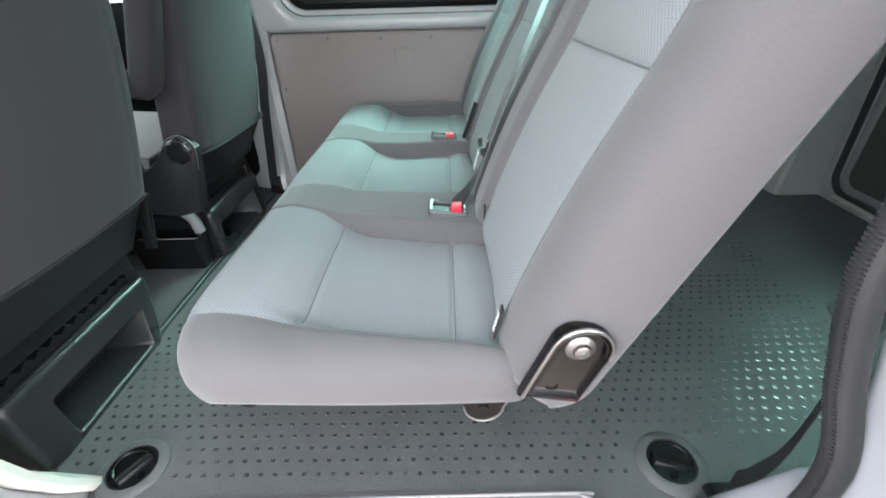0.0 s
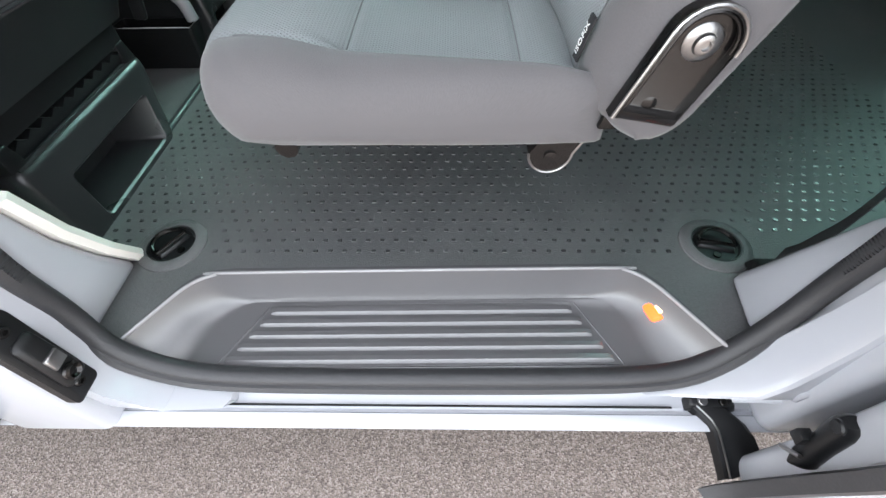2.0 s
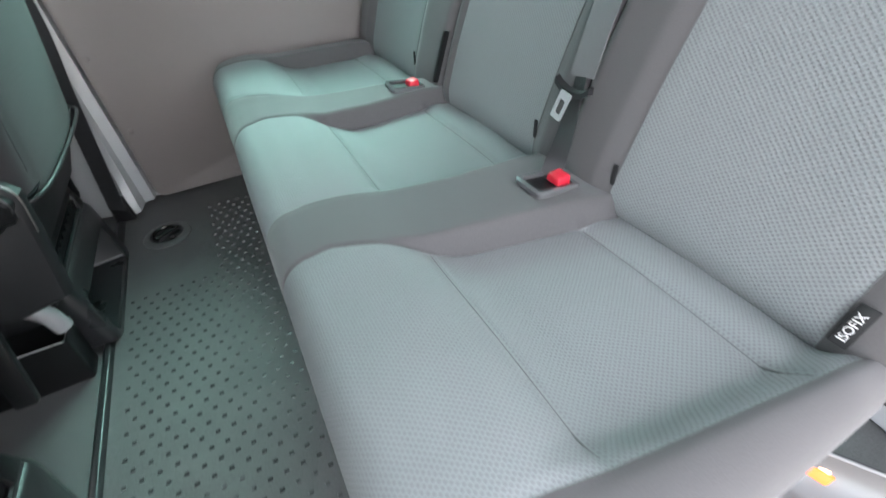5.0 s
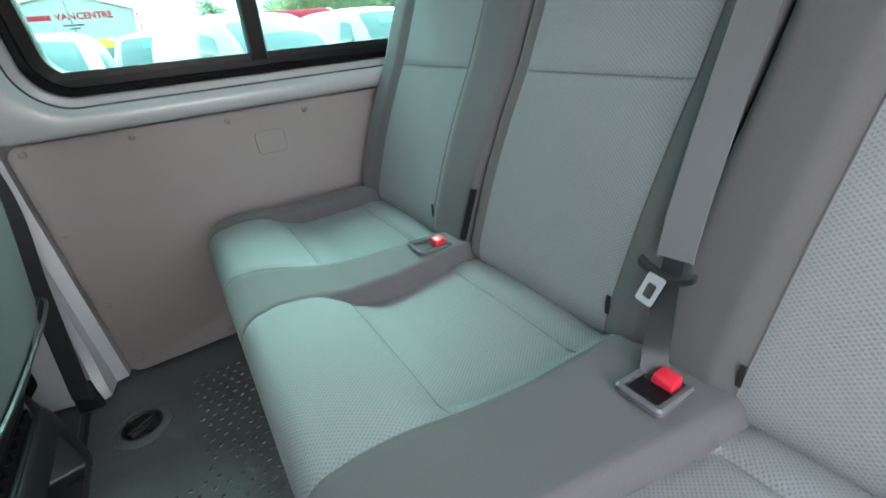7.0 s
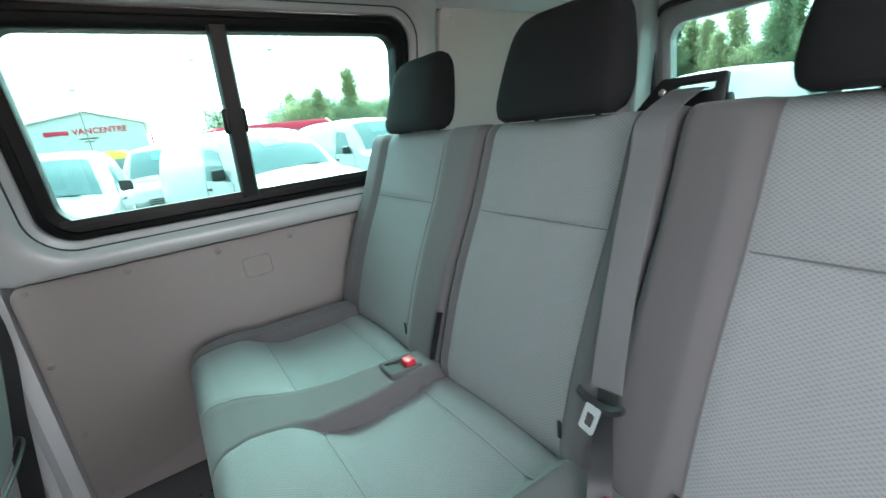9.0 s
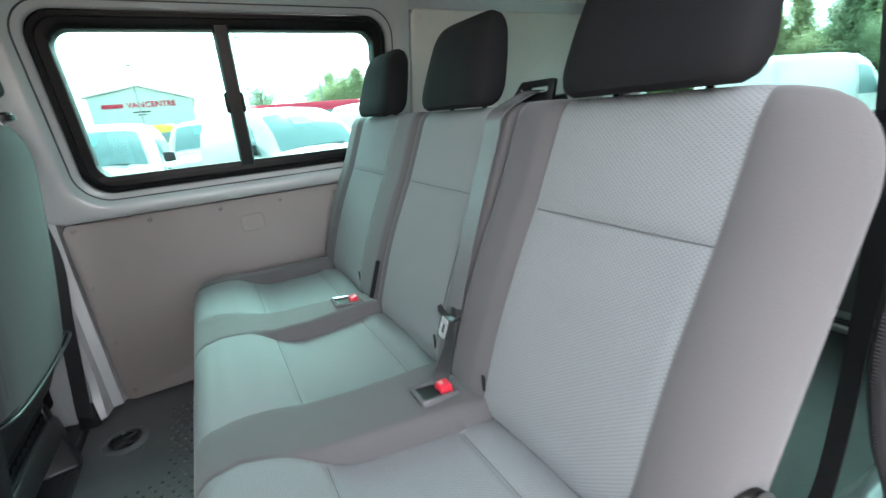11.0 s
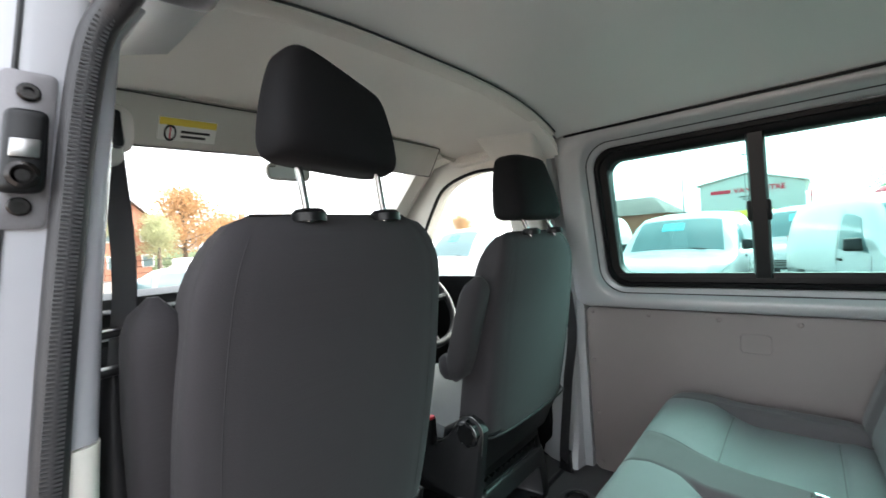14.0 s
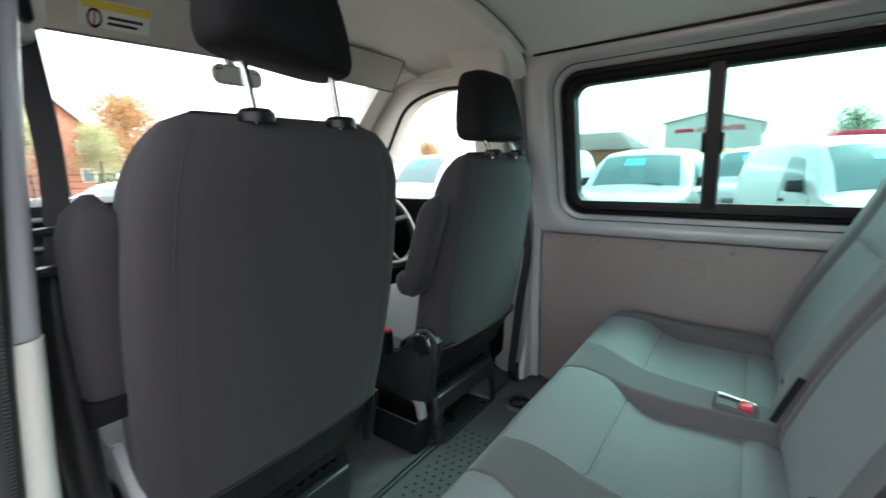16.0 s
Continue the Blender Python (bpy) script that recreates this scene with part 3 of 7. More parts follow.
def column(rows, name, mat, label, category):
    """A pillar skinned from outlines at rising heights: (z, x0, x1, y0, y1)."""
    rings = [[(x, y, z) for x, y in rrect(x0, x1, y0, y1, min(0.02, (x1 - x0) / 3, (y1 - y0) / 3), 4)] for z, x0, x1, y0, y1 in rows]
    return single(name, loft(rings), mat, label, category, kind="structure")


# near front pillar with its cover
column([(z, -0.74, -0.562, max(-0.018, near_y(z) - 0.10), near_y(z) - 0.006) for z in (0.44, 0.6, 0.8, 1.0, 1.2, 1.4, 1.6, 1.8, 1.9)], "pillar_front_near", PAINT, "white painted door pillar at the front of the sliding door opening", "pillar")
column([(0.572, -0.90, -0.575, 0.10, 0.250), (0.60, -0.88, -0.556, 0.09, 0.232), (0.66, -0.82, -0.551, 0.09, 0.196), (0.74, -0.79, -0.551, 0.09, 0.162), (0.83, -0.77, -0.551, 0.10, 0.138)], "pillar_foot_front", PAINT, "white painted foot of the front door pillar", "pillar foot")
single("pillar_edge_trim", loft([[(x0 - 0.30, y, z), (x0, y, z), (x0 + 0.004, y + 0.012, z), (x0 - 0.004, y + 0.026, z), (x0 - 0.30, y + 0.05, z)] for x0, y, z in ((-0.572, 0.250, 0.572), (-0.551, 0.232, 0.60), (-0.547, 0.196, 0.66), (-0.547, 0.162, 0.74), (-0.548, 0.138, 0.83))]), TRIM, "cream plastic edge of the pillar cover", "pillar cover", kind="structure")
column([(0.832, -0.76, -0.552, 0.10, 0.146), (1.0, -0.76, -0.555, 0.10, 0.156), (1.16, -0.75, -0.555, 0.11, 0.166), (1.311, -0.75, -0.555, 0.12, 0.179)],
       "pillar_cover_near", TRIM, "pale beige plastic cover on the front door pillar", "pillar cover")
column([(1.313, -0.75, -0.558, 0.12, 0.178), (1.5, -0.75, -0.560, 0.14, 0.195), (1.7, -0.75, -0.560, 0.165, 0.219), (1.80, -0.76, -0.57, 0.19, 0.234), (1.89, -0.78, -0.58, 0.20, 0.29)], "pillar_cover_near_upper", PAINT, "white painted upper part of the front door pillar", "pillar")
# near rear pillar and quarter
column([(0.438, 0.545, 1.85, -0.010, 0.09), (0.48, 0.525, 1.85, -0.018, 0.095), (0.60, 0.535, 1.85, -0.02, 0.105), (0.8, 0.56, 1.84, -0.02, 0.115), (1.0, 0.545, 1.83, -0.01, 0.135), (1.13, 0.52, 1.82, 0.0, 0.15), (1.3, 0.54, 1.80, 0.02, 0.15), (1.55, 0.555, 1.78, 0.05, 0.18), (1.8, 0.54, 1.74, 0.09, 0.24), (1.90, 0.50, 1.72, 0.12, 0.30)],
       "wall_near_rear", PAINT, "white painted rear quarter panel behind the sliding door opening", "wall")
single("pillar_foot_near", hexa([(0.50, 0.10, 0.572), (0.80, 0.11, 0.572), (0.80, 0.235, 0.572), (0.515, 0.215, 0.572), (0.54, 0.10, 0.80), (0.80, 0.11, 0.80), (0.80, 0.165, 0.80), (0.57, 0.150, 0.80)], 0.015, 3), PAINT, "white painted foot of the rear door pillar", "pillar foot", kind="structure")
# header over the door
single("door_header", loft([[(x, 0.195, 1.835), (x, 0.215, 1.820), (x, 0.245, 1.845), (x, 0.34, 1.875), (x, 0.36, 1.90), (x, 0.30, 1.95), (x, 0.195, 1.95)] for x in (-0.76, -0.3, 0.2, 0.7, 1.74)]), PRIMER, "painted roof rail over the sliding door opening", "roof rail", kind="structure")


# far wall: painted body with the window opening, trim boards
def farmap(u, v, d):
    return far(u, v, d)


WX0, WX1, WZ0, WZ1 = -0.50, 0.515, 1.300, 1.80
rings = []
for grow, d, r in ((-0.0, 0.10, 0.075), (0.0, 0.004, 0.075), (0.006, -0.004, 0.08), (0.016, -0.004, 0.085), (0.022, -0.012, 0.09), (0.030, -0.030, 0.095), (0.042, -0.037, 0.10)):
    rings.append((rrect(WX0 - grow, WX1 + grow, WZ0 - grow, WZ1 + grow * 0.9, r, 10), d))
rings.append((rrect(-0.615, 0.59, 1.232, 1.865, 0.05, 10), -0.037))
rings.append((rrect(-0.62, 0.595, 1.228, 1.87, 0.05, 10), -0.030))
rings.append((rrect(-0.62, 0.595, 1.228, 1.87, 0.05, 10), 0.10))
single("wall_far_upper", loops(rings, farmap), PRIMER, "silver-grey painted window surround with a rounded pressed edge", "wall", kind="structure", sharp=60)
single("wall_far_outer", loft([[far(x, 0.35, 0.06) + Vector((0, -0.15, 0)), far(x, 0.9, 0.03), far(x, 1.225, 0.03), far(x, 1.225, 0.10), far(x, 0.9, 0.16), far(x, 0.35, 0.06)] for x in (-0.76, 1.80)]), PAINT, "white painted outer side of the van behind the trim boards", "wall", kind="structure")
single("wall_far_header", loft([[far(x, 1.868 if x < 0.595 else 1.813, -0.028), far(x, 1.90, -0.036), far(x, 1.99, -0.06), far(x, 1.99, 0.10), far(x, 1.868 if x < 0.595 else 1.813, 0.10)] for x in (-0.76, 0.594, 0.596, 1.78)]), PAINT, "painted roof edge over the window", "wall", kind="structure")

board_outline = rrect(-0.592, 1.50, 0.585, 1.222, 0.03, 6)


def boardmap(u, v, d):
    return Vector((u, 1.676 + d, v))


board = single("wall_trim_far", loops([(board_outline, 0.012), (board_outline, -0.003), (rrect(-0.588, 1.496, 0.589, 1.218, 0.028, 6), -0.006)], boardmap, caps=True), BOARD, "warm grey pressed trim board on the far side wall", "trim board", kind="structure", sharp=35)
for x, z in ((-0.565, 1.205), (-0.365, 1.203), (-0.154, 1.200), (0.047, 1.198), (0.256, 1.196), (-0.572, 1.015), (-0.566, 0.81), (-0.328, 0.608), (-0.56, 0.62), (0.10, 0.606), (0.60, 1.19), (1.0, 1.19)):
    part("screw", lathe((x, 1.6705, z), (0, -1, 0), [(0.008, 0), (0.008, 0.0015), (0.006, 0.003), (0.0022, 0.0034), (0.0018, 0.0018)], 12), BOARD, board)
mark = rrect(-0.100, -0.022, 1.100, 1.160, 0.012, 5)
part("handle_mark", tube([(x, 1.6698, z) for x, z in (*mark, mark[0])], 0.0014, 6), BOARD, board, "shallow pressed outline in the board")
upper = single("wall_trim_far_rear", loops([(rrect(0.60, 1.52, 1.228, 1.815, 0.02, 6), 0.02), (rrect(0.60, 1.52, 1.228, 1.815, 0.02, 6), -0.040), (rrect(0.604, 1.516, 1.232, 1.811, 0.018, 6), -0.043)], farmap, caps=True), LIGHTBOARD, "pale grey flat trim board behind the side window", "trim board", kind="structure", sharp=35)
for x, z in ((0.635, 1.79), (0.92, 1.785), (1.22, 1.785), (1.48, 1.78), (0.635, 1.30)):
    part("screw", lathe(far(x, z, -0.043), (0, -1, -0.2), [(0.008, 0), (0.008, 0.0015), (0.006, 0.003), (0.0022, 0.0034)], 12), LIGHTBOARD, upper)

surround = rrect(WX0 - 0.020, WX1 + 0.020, WZ0 - 0.020, WZ1 + 0.018, 0.09, 10)
single("window_groove", tube([far(u, v, -0.0085) for u, v in (*surround, surround[0])], 0.0026, 6), RUBBER, "thin black sealing groove round the side window", "window seal", kind="structure")

# far door pillar with its pressed ridges
pil = []
for z in (0.585, 0.62, 0.70, 0.74, 0.9, 1.1, 1.25, 1.40, 1.60, 1.80, 1.90):
    lean = -0.21 * (z - 1.328) if z > 1.2 else 0.004 - 0.0
    y0 = 1.672 + lean * 0.9
    spread = 0.03 * smoothstep(0.74, 0.585, z)
    pil.append([(-0.80, y0 + 0.06, z), (-0.80 - spread, y0 + 0.005, z), (-0.735 - spread, y0 - 0.004 - spread, z), (-0.70, y0 - 0.006 - spread * 1.5, z), (-0.672, y0 - 0.010 - spread * 1.5, z), (-0.662, y0 - 0.030 - spread * 1.5, z), (-0.640, y0 - 0.034 - spread, z), (-0.630, y0 - 0.012, z), (-0.602, y0 - 0.006, z), (-0.594, y0 + 0.06, z)])
single("pillar_far", loft(pil), PRIMER, "silver-grey painted door pillar with pressed ridges", "pillar", kind="structure", sharp=25)

# roof
CENTRE = 0.84


def roof_z(x, y):
    return 1.962 - 0.105 * abs((y - CENTRE) / 0.70) ** 3.2 - 0.01 * ((x - 0.4) / 1.3) ** 2


def roof_sheet(x0, x1, z_at, nx=12, ny=28, thick=0.03):
    b = bmesh.new()
    low = [[b.verts.new((x0 + (x1 - x0) * i / nx, 0.18 + 1.36 * j / ny, z_at(x0 + (x1 - x0) * i / nx, 0.18 + 1.36 * j / ny))) for j in range(ny + 1)] for i in range(nx + 1)]
    for i in range(nx):
        for j in range(ny):
            b.faces.new((low[i][j], low[i + 1][j], low[i + 1][j + 1], low[i][j + 1]))
    ext = bmesh.ops.extrude_face_region(b, geom=list(b.faces))
    for v in ext["geom"]:
        if isinstance(v, bmesh.types.BMVert):
            v.co.z += thick
    return b


single("ceiling", roof_sheet(-0.60, 1.72, roof_z), ROOFPAINT, "smooth grey-green painted roof lining over the rear seats", "ceiling", kind="structure")


def cab_roof(x, y):
    ahead = smoothstep(-0.62, -1.0, x)
    return 1.952 - 0.105 * (1 - 0.5 * ahead) * abs((y - CENTRE) / 0.70) ** 3.2 - 0.004 - 0.030 * smoothstep(-0.62, -1.2, x) - 0.05 * (1 - ahead) * abs((y - CENTRE) / 0.7) ** 6


single("ceiling_cab", roof_sheet(-1.36, -0.60, cab_roof), LINING, "pale beige fabric headlining over the front seats", "ceiling", kind="structure")
single("roof_outer", box(-1.40, 1.80, 0.17, 1.52, 1.985, 2.02, 0.02), PAINT, "white painted outer roof of the van", "roof", kind="structure")
strip_pts = [(-0.612, 0.24 + 1.24 * k / 24, roof_z(-0.6, 0.24 + 1.24 * k / 24) - 0.003) for k in range(25)]
hs = bmesh.new()
rings = []
for p in strip_pts:
    rings.append([(p[0] + dx, p[1], p[2] + dz) for dx, dz in ((-0.028, 0.006), (-0.024, -0.008), (-0.010, -0.014), (0.012, -0.014), (0.024, -0.008), (0.028, 0.006))])
single("ceiling_trim", loft(rings, True, True, None, hs), TRIM, "rounded pale strip across the roof where the linings meet", "ceiling trim", kind="structure")


single("ceiling_joint", tube([(p[0] + 0.028, p[1], p[2] - 0.001) for p in strip_pts], 0.0026, 6), GREYPLASTIC, "thin dark joint along the roof strip", "ceiling trim", kind="structure")
single("roof_edge_seal", tube([far(-0.57 + 1.15 * k / 12, 1.858, -0.0385) for k in range(13)], 0.0045, 8), FRAMEBLACK, "thin black joint where the roof lining meets the window rail", "roof trim", kind="structure")


# windows of the far side
def far_window():
    win = thing("window_1", far(0.0, 1.30, 0.02), "sliding side window in a black rubber frame with green-tinted glass", "window", kind="structure")
    w = WX0 + 0.001, WX1 - 0.001, WZ0 + 0.001, WZ1 - 0.001

    def ring(i, r):
        return rrect(w[0] + i, w[1] - i, w[2] + i, w[3] - i, r, 10)
    frame_bm = loops([(ring(0, 0.074), 0.07), (ring(0, 0.074), 0.012), (ring(0.006, 0.07), 0.004), (ring(0.016, 0.066), 0.004), (ring(0.019, 0.064), 0.014), (ring(0.030, 0.058), 0.016), (ring(0.042, 0.050), 0.020), (ring(0.045, 0.048), 0.030), (ring(0.045, 0.048), 0.07)], farmap)
    part("window_frame", frame_bm, FRAMEBLACK, win, "black rubber and plastic frame with rounded corners", sharp=50)
    part("sill_rail", loft([[far(x, 1.336, 0.012), far(x, 1.352, 0.014), far(x, 1.352, 0.030), far(x, 1.336, 0.030)] for x in (-0.46, 0.47)]), PLASTIC, win)
    part("divider", loft([[far(-0.054, z, 0.016), far(-0.048, z, 0.006), far(-0.014, z, 0.006), far(-0.008, z, 0.016), far(-0.008, z, 0.034), far(-0.054, z, 0.034)] for z in (1.335, 1.765)]), PLASTIC, win, "black upright bar between the panes")
    part("latch", hexa([far(-0.062, 1.51, 0.008), far(-0.002, 1.51, 0.008), far(-0.002, 1.51, 0.03), far(-0.062, 1.51, 0.03), far(-0.062, 1.575, 0.008), far(-0.002, 1.575, 0.008), far(-0.002, 1.575, 0.03), far(-0.062, 1.575, 0.03)], 0.008, 3), PLASTIC, win, "black plastic sliding latch")
    for x0, x1, d in ((-0.458, -0.030, 0.034), (-0.032, 0.472, 0.042)):
        part("pane", loops([(rrect(x0, x1, 1.342, 1.758, 0.045, 8), d), (rrect(x0, x1, 1.342, 1.758, 0.045, 8), d + 0.003)], farmap, caps=True), TEALGLASS, win)


far_window()

# rear end with the tailgate
TG = 1.70


def tgmap(u, v, d):
    return Vector((TG - 0.10 * max(0, v - 1.25) + d, u, v))


single("wall_rear", loops([(rrect(0.10, 1.70, 0.50, 1.95, 0.10, 8), 0.0), (rrect(0.27, 1.45, 0.60, 1.84, 0.08, 8), -0.02), (rrect(0.285, 1.435, 0.615, 1.825, 0.08, 8), 0.0), (rrect(0.285, 1.435, 0.615, 1.825, 0.08, 8), 0.08), (rrect(0.08, 1.72, 0.48, 1.97, 0.10, 8), 0.08)], tgmap), PRIMER, "grey painted frame of the tailgate opening", "wall", kind="structure")
tail = thing("door_1", (TG, 0.86, 0.60), "closed tailgate with a dark lower board and a tinted rear window", "tailgate", kind="structure")
part("gate_frame", loops([(rrect(0.29, 1.43, 0.62, 1.82, 0.07, 8), 0.06), (rrect(0.29, 1.43, 0.62, 1.82, 0.07, 8), 0.01), (rrect(0.32, 1.40, 0.65, 1.79, 0.07, 8), 0.0), (rrect(0.335, 1.385, 1.30, 1.765, 0.06, 8), 0.0), (rrect(0.345, 1.375, 1.31, 1.755, 0.06, 8), 0.01), (rrect(0.345, 1.375, 1.31, 1.755, 0.06, 8), 0.06)], tgmap), PRIMER, tail, "grey painted inner frame")
part("gate_board", loops([(rrect(0.34, 1.38, 0.655, 1.255, 0.05, 8), 0.004), (rrect(0.34, 1.38, 0.655, 1.255, 0.05, 8), -0.012), (rrect(0.346, 1.374, 0.661, 1.249, 0.05, 8), -0.015)], tgmap, caps=True), GATEBOARD, tail, "dark grey lower trim board")
part("board_edge", box(1.655, 1.672, 0.345, 1.375, 0.600, 0.612, 0.003), LIGHTBOARD, tail, "pale lower edge of the board")
part("seal", tube([tgmap(u, v, -0.012) for u, v in rrect(0.285, 1.435, 0.612, 1.83, 0.08, 8)] + [tgmap(*rrect(0.285, 1.435, 0.612, 1.83, 0.08, 8)[0], -0.012)], 0.012, 8), RUBBER, tail)
part("pane", loops([(rrect(0.34, 1.38, 1.305, 1.76, 0.06, 8), 0.02), (rrect(0.34, 1.38, 1.305, 1.76, 0.06, 8), 0.024)], tgmap, caps=True), TEALGLASS, tail)
part("wiper_cover", hexa([(1.61, 0.72, 1.165), (1.69, 0.72, 1.165), (1.69, 0.99, 1.165), (1.61, 0.99, 1.165), (1.63, 0.73, 1.335), (1.69, 0.73, 1.335), (1.69, 1.005, 1.24), (1.62, 1.005, 1.24)], 0.012, 3), PLASTIC, tail, "black wiper motor cover")
column([(0.57, 1.50, 1.70, 1.47, 1.70), (0.8, 1.52, 1.70, 1.48, 1.70), (1.3, 1.52, 1.69, 1.46, 1.68), (1.9, 1.50, 1.66, 1.40, 1.60)], "pillar_rear_far", PRIMER, "grey painted rear corner pillar", "pillar")

# cab shell: doors, screen, dashboard
AX0, AZ0, AX1, AZ1 = -1.235, 1.868, -1.86, 1.37


def screen(u, v, d=0.0):
    """u across the van, v from 0 at the roof to 1 at the scuttle."""
    w = 0.64 + 0.10 * v
    bow = 0.10 * (1 - (u / 1.0) ** 2)
    return Vector((AX0 + (AX1 - AX0) * v - bow + d * 0.6, CENTRE + u * w, AZ0 + (AZ1 - AZ0) * v + d * 0.8))


windscreen = thing("window_2", (-1.8, CENTRE, 1.36), "wide clear windscreen with pale roof pillars", "windscreen", kind="structure")
b = bmesh.new()
N = 14
g = [[b.verts.new(screen(-1 + 2 * i / N, j / 6)) for j in range(7)] for i in range(N + 1)]
for i in range(N):
    for j in range(6):
        b.faces.new((g[i][j], g[i + 1][j], g[i + 1][j + 1], g[i][j + 1]))
part("pane", b, CLEARGLASS, windscreen)
for sgn in (-1, 1):
    pts = [Vector((-1.10, CENTRE + sgn * 0.64, 1.885)), *[screen(sgn, j / 6) for j in range(7)]]
    part("roof_pillar", loft([[p + Vector((0.03, -sgn * 0.045, -0.02)), p + Vector((0.045, sgn * 0.0, -0.035)), p + Vector((0.03, sgn * 0.05, -0.02)), p + Vector((-0.03, sgn * 0.04, 0.03)), p + Vector((-0.03, -sgn * 0.03, 0.03))] for p in pts]), TRIM, windscreen, "pale plastic cover of the screen pillar")
part("header", loft([[screen(u, -0.03) + Vector((0.02, 0, 0.03)), screen(u, -0.03) + Vector((0.012, 0, -0.002)), screen(u, 0.02, 0.0) + Vector((0.0, 0, -0.004)), screen(u, 0.0) + Vector((-0.02, 0, 0.03))] for u in (-1, -0.75, -0.5, -0.25, 0, 0.25, 0.5, 0.75, 1)]), TRIM, windscreen)

bon = [(-1.83, 1.30), (-2.05, 1.25), (-2.35, 1.14), (-2.55, 1.00), (-2.62, 0.80), (-2.60, 0.45), (-2.40, 0.40), (-1.83, 0.60)]
single("bonnet", loft([[(x + 0.10 * abs((y - CENTRE) / 0.76) ** 3, y, z - 0.05 * abs((y - CENTRE) / 0.76) ** 3) for x, z in bon] for y in (0.08, 0.2, 0.45, 0.84, 1.23, 1.48, 1.60)]), CARWHITE, "white painted bonnet and nose of the van", "bonnet", kind="structure")


def cab_door(sgn, name, label):
    """A closed front door seen from within: panel below, window above."""
    def m(u, v, d):
        lean = 0.21 * max(0, v - 1.15)
        return Vector((u, CENTRE + sgn * (0.84 - lean + d), v))
    d = thing(name, (-1.2, CENTRE + sgn * 0.84, 0.6), label, "door", kind="structure")
    arch = curve_pts([(-0.80, 1.345, 0), (-0.80, 1.55, 0), (-0.815, 1.76, 0), (-0.86, 1.790, 0), (-0.973, 1.799, 0), (-1.099, 1.779, 0), (-1.186, 1.741, 0), (-1.252, 1.675, 0), (-1.33, 1.58, 0), (-1.42, 1.46, 0), (-1.50, 1.345, 0)], 4)
    brow = curve_pts([(-0.765, 0.45, 0), (-0.765, 1.55, 0), (-0.765, 1.86, 0), (-0.86, 1.90, 0), (-0.973, 1.90, 0), (-1.14, 1.89, 0), (-1.27, 1.855, 0), (-1.37, 1.775, 0), (-1.47, 1.69, 0), (-1.62, 1.57, 0), (-1.85, 1.36, 0)], 4)
    hole = [(p.x, p.y) for p in arch] + [(-1.30, 1.345), (-1.05, 1.345)]
    outer = [(p.x, p.y) for p in brow] + [(-1.85, 0.45), (-1.2, 0.45)]
    part("door_panel", loops([(outer, 0.07), (outer, 0.0), (hole, -0.012), (hole, 0.07)], m), [PLASTIC, TRIM], d, "black plastic inner panel with a pale window frame")
    part("window_seal", tube([m(p.x, p.y, -0.010) for p in arch], 0.008, 8), FRAMEBLACK, d, "black rubber seal round the window")
    for f in d.children[0].data.polygons:
        f.material_index = 1 if f.center.z > 1.37 else 0
    part("pane", loops([(hole, 0.03), (hole, 0.033)], m, caps=True), CLEARGLASS if sgn < 0 else CLEARGLASS, d)


cab_door(1, "door_2", "closed driver's door with its window, seen from inside")
cab_door(-1, "door_3", "closed passenger door with its window, seen from inside")
column([(1.45, -0.83, -0.69, 1.56, 1.70), (1.65, -0.83, -0.68, 1.51, 1.66), (1.80, -0.84, -0.66, 1.46, 1.62), (1.90, -0.88, -0.63, 1.40, 1.58)], "pillar_cover_far", TRIM, "pale beige upper pillar cover beside the driver's seat", "pillar cover")
single("cab_bulkhead", box(-1.98, -1.88, 0.0, 1.70, 0.2, 1.34, 0.02), PLASTIC, "black scuttle that closes the cab in front", "bulkhead", kind="structure")

single("pillar_groove", tube([(-0.5615, near_y(z) - 0.072, z) for z in (0.75, 1.0, 1.3, 1.6, 1.85)], 0.003, 6), RUBBER, "dark sealing line down the white door pillar", "pillar seal", kind="structure")


# ---- the bench ----
LEAN = 0.40          # run of the backrests per metre of height


def line_at(x, pts):
    """The y of a cloth seam at x, on a broken line of (x, y) pairs from rear to front."""
    if x >= pts[0][0]:
        return pts[0][1]
    for (xa, ya), (xb, yb) in zip(pts, pts[1:]):
        if x >= xb:
            return ya + (yb - ya) * (xa - x) / (xa - xb)
    return pts[-1][1]


def cushion_top(x, y, start, end):
    """Height of a seat: a sunken pan with a steep bank on its far side, a raised front roll."""
    z = 0.962 + 0.010 * smoothstep(-0.10, -0.20, x) - 0.012 * smoothstep(-0.22, -0.30, x) - 0.010 * smoothstep(0.12, 0.2, x)
    s, e = line_at(x, start), line_at(x, end)
    pan = smoothstep(s - 0.008, s + 0.040, y) * (1 - smoothstep(e - 0.002, e + 0.016, y)) * smoothstep(-0.175, -0.050, x)
    z -= 0.040 * pan * (1 - 0.20 * smoothstep(0.105, 0.15, x))
    seam = 0.0
    if s < y < e:
        for sx in (-0.112, 0.112):
            seam = max(seam, math.exp(-((x - sx) / 0.005) ** 2))
    seam = max(seam, 0.6 * math.exp(-((y - s) / 0.004) ** 2), 0.6 * math.exp(-((y - e) / 0.004) ** 2))
    s0, e0 = line_at(0, start), line_at(0, end)
    swell = 0.006 * math.cos(max(-1.2, min(1.2, (y - (s0 + e0) / 2) / (e0 - s0 + 0.05) * math.pi)))
    return z - 0.0045 * seam + swell


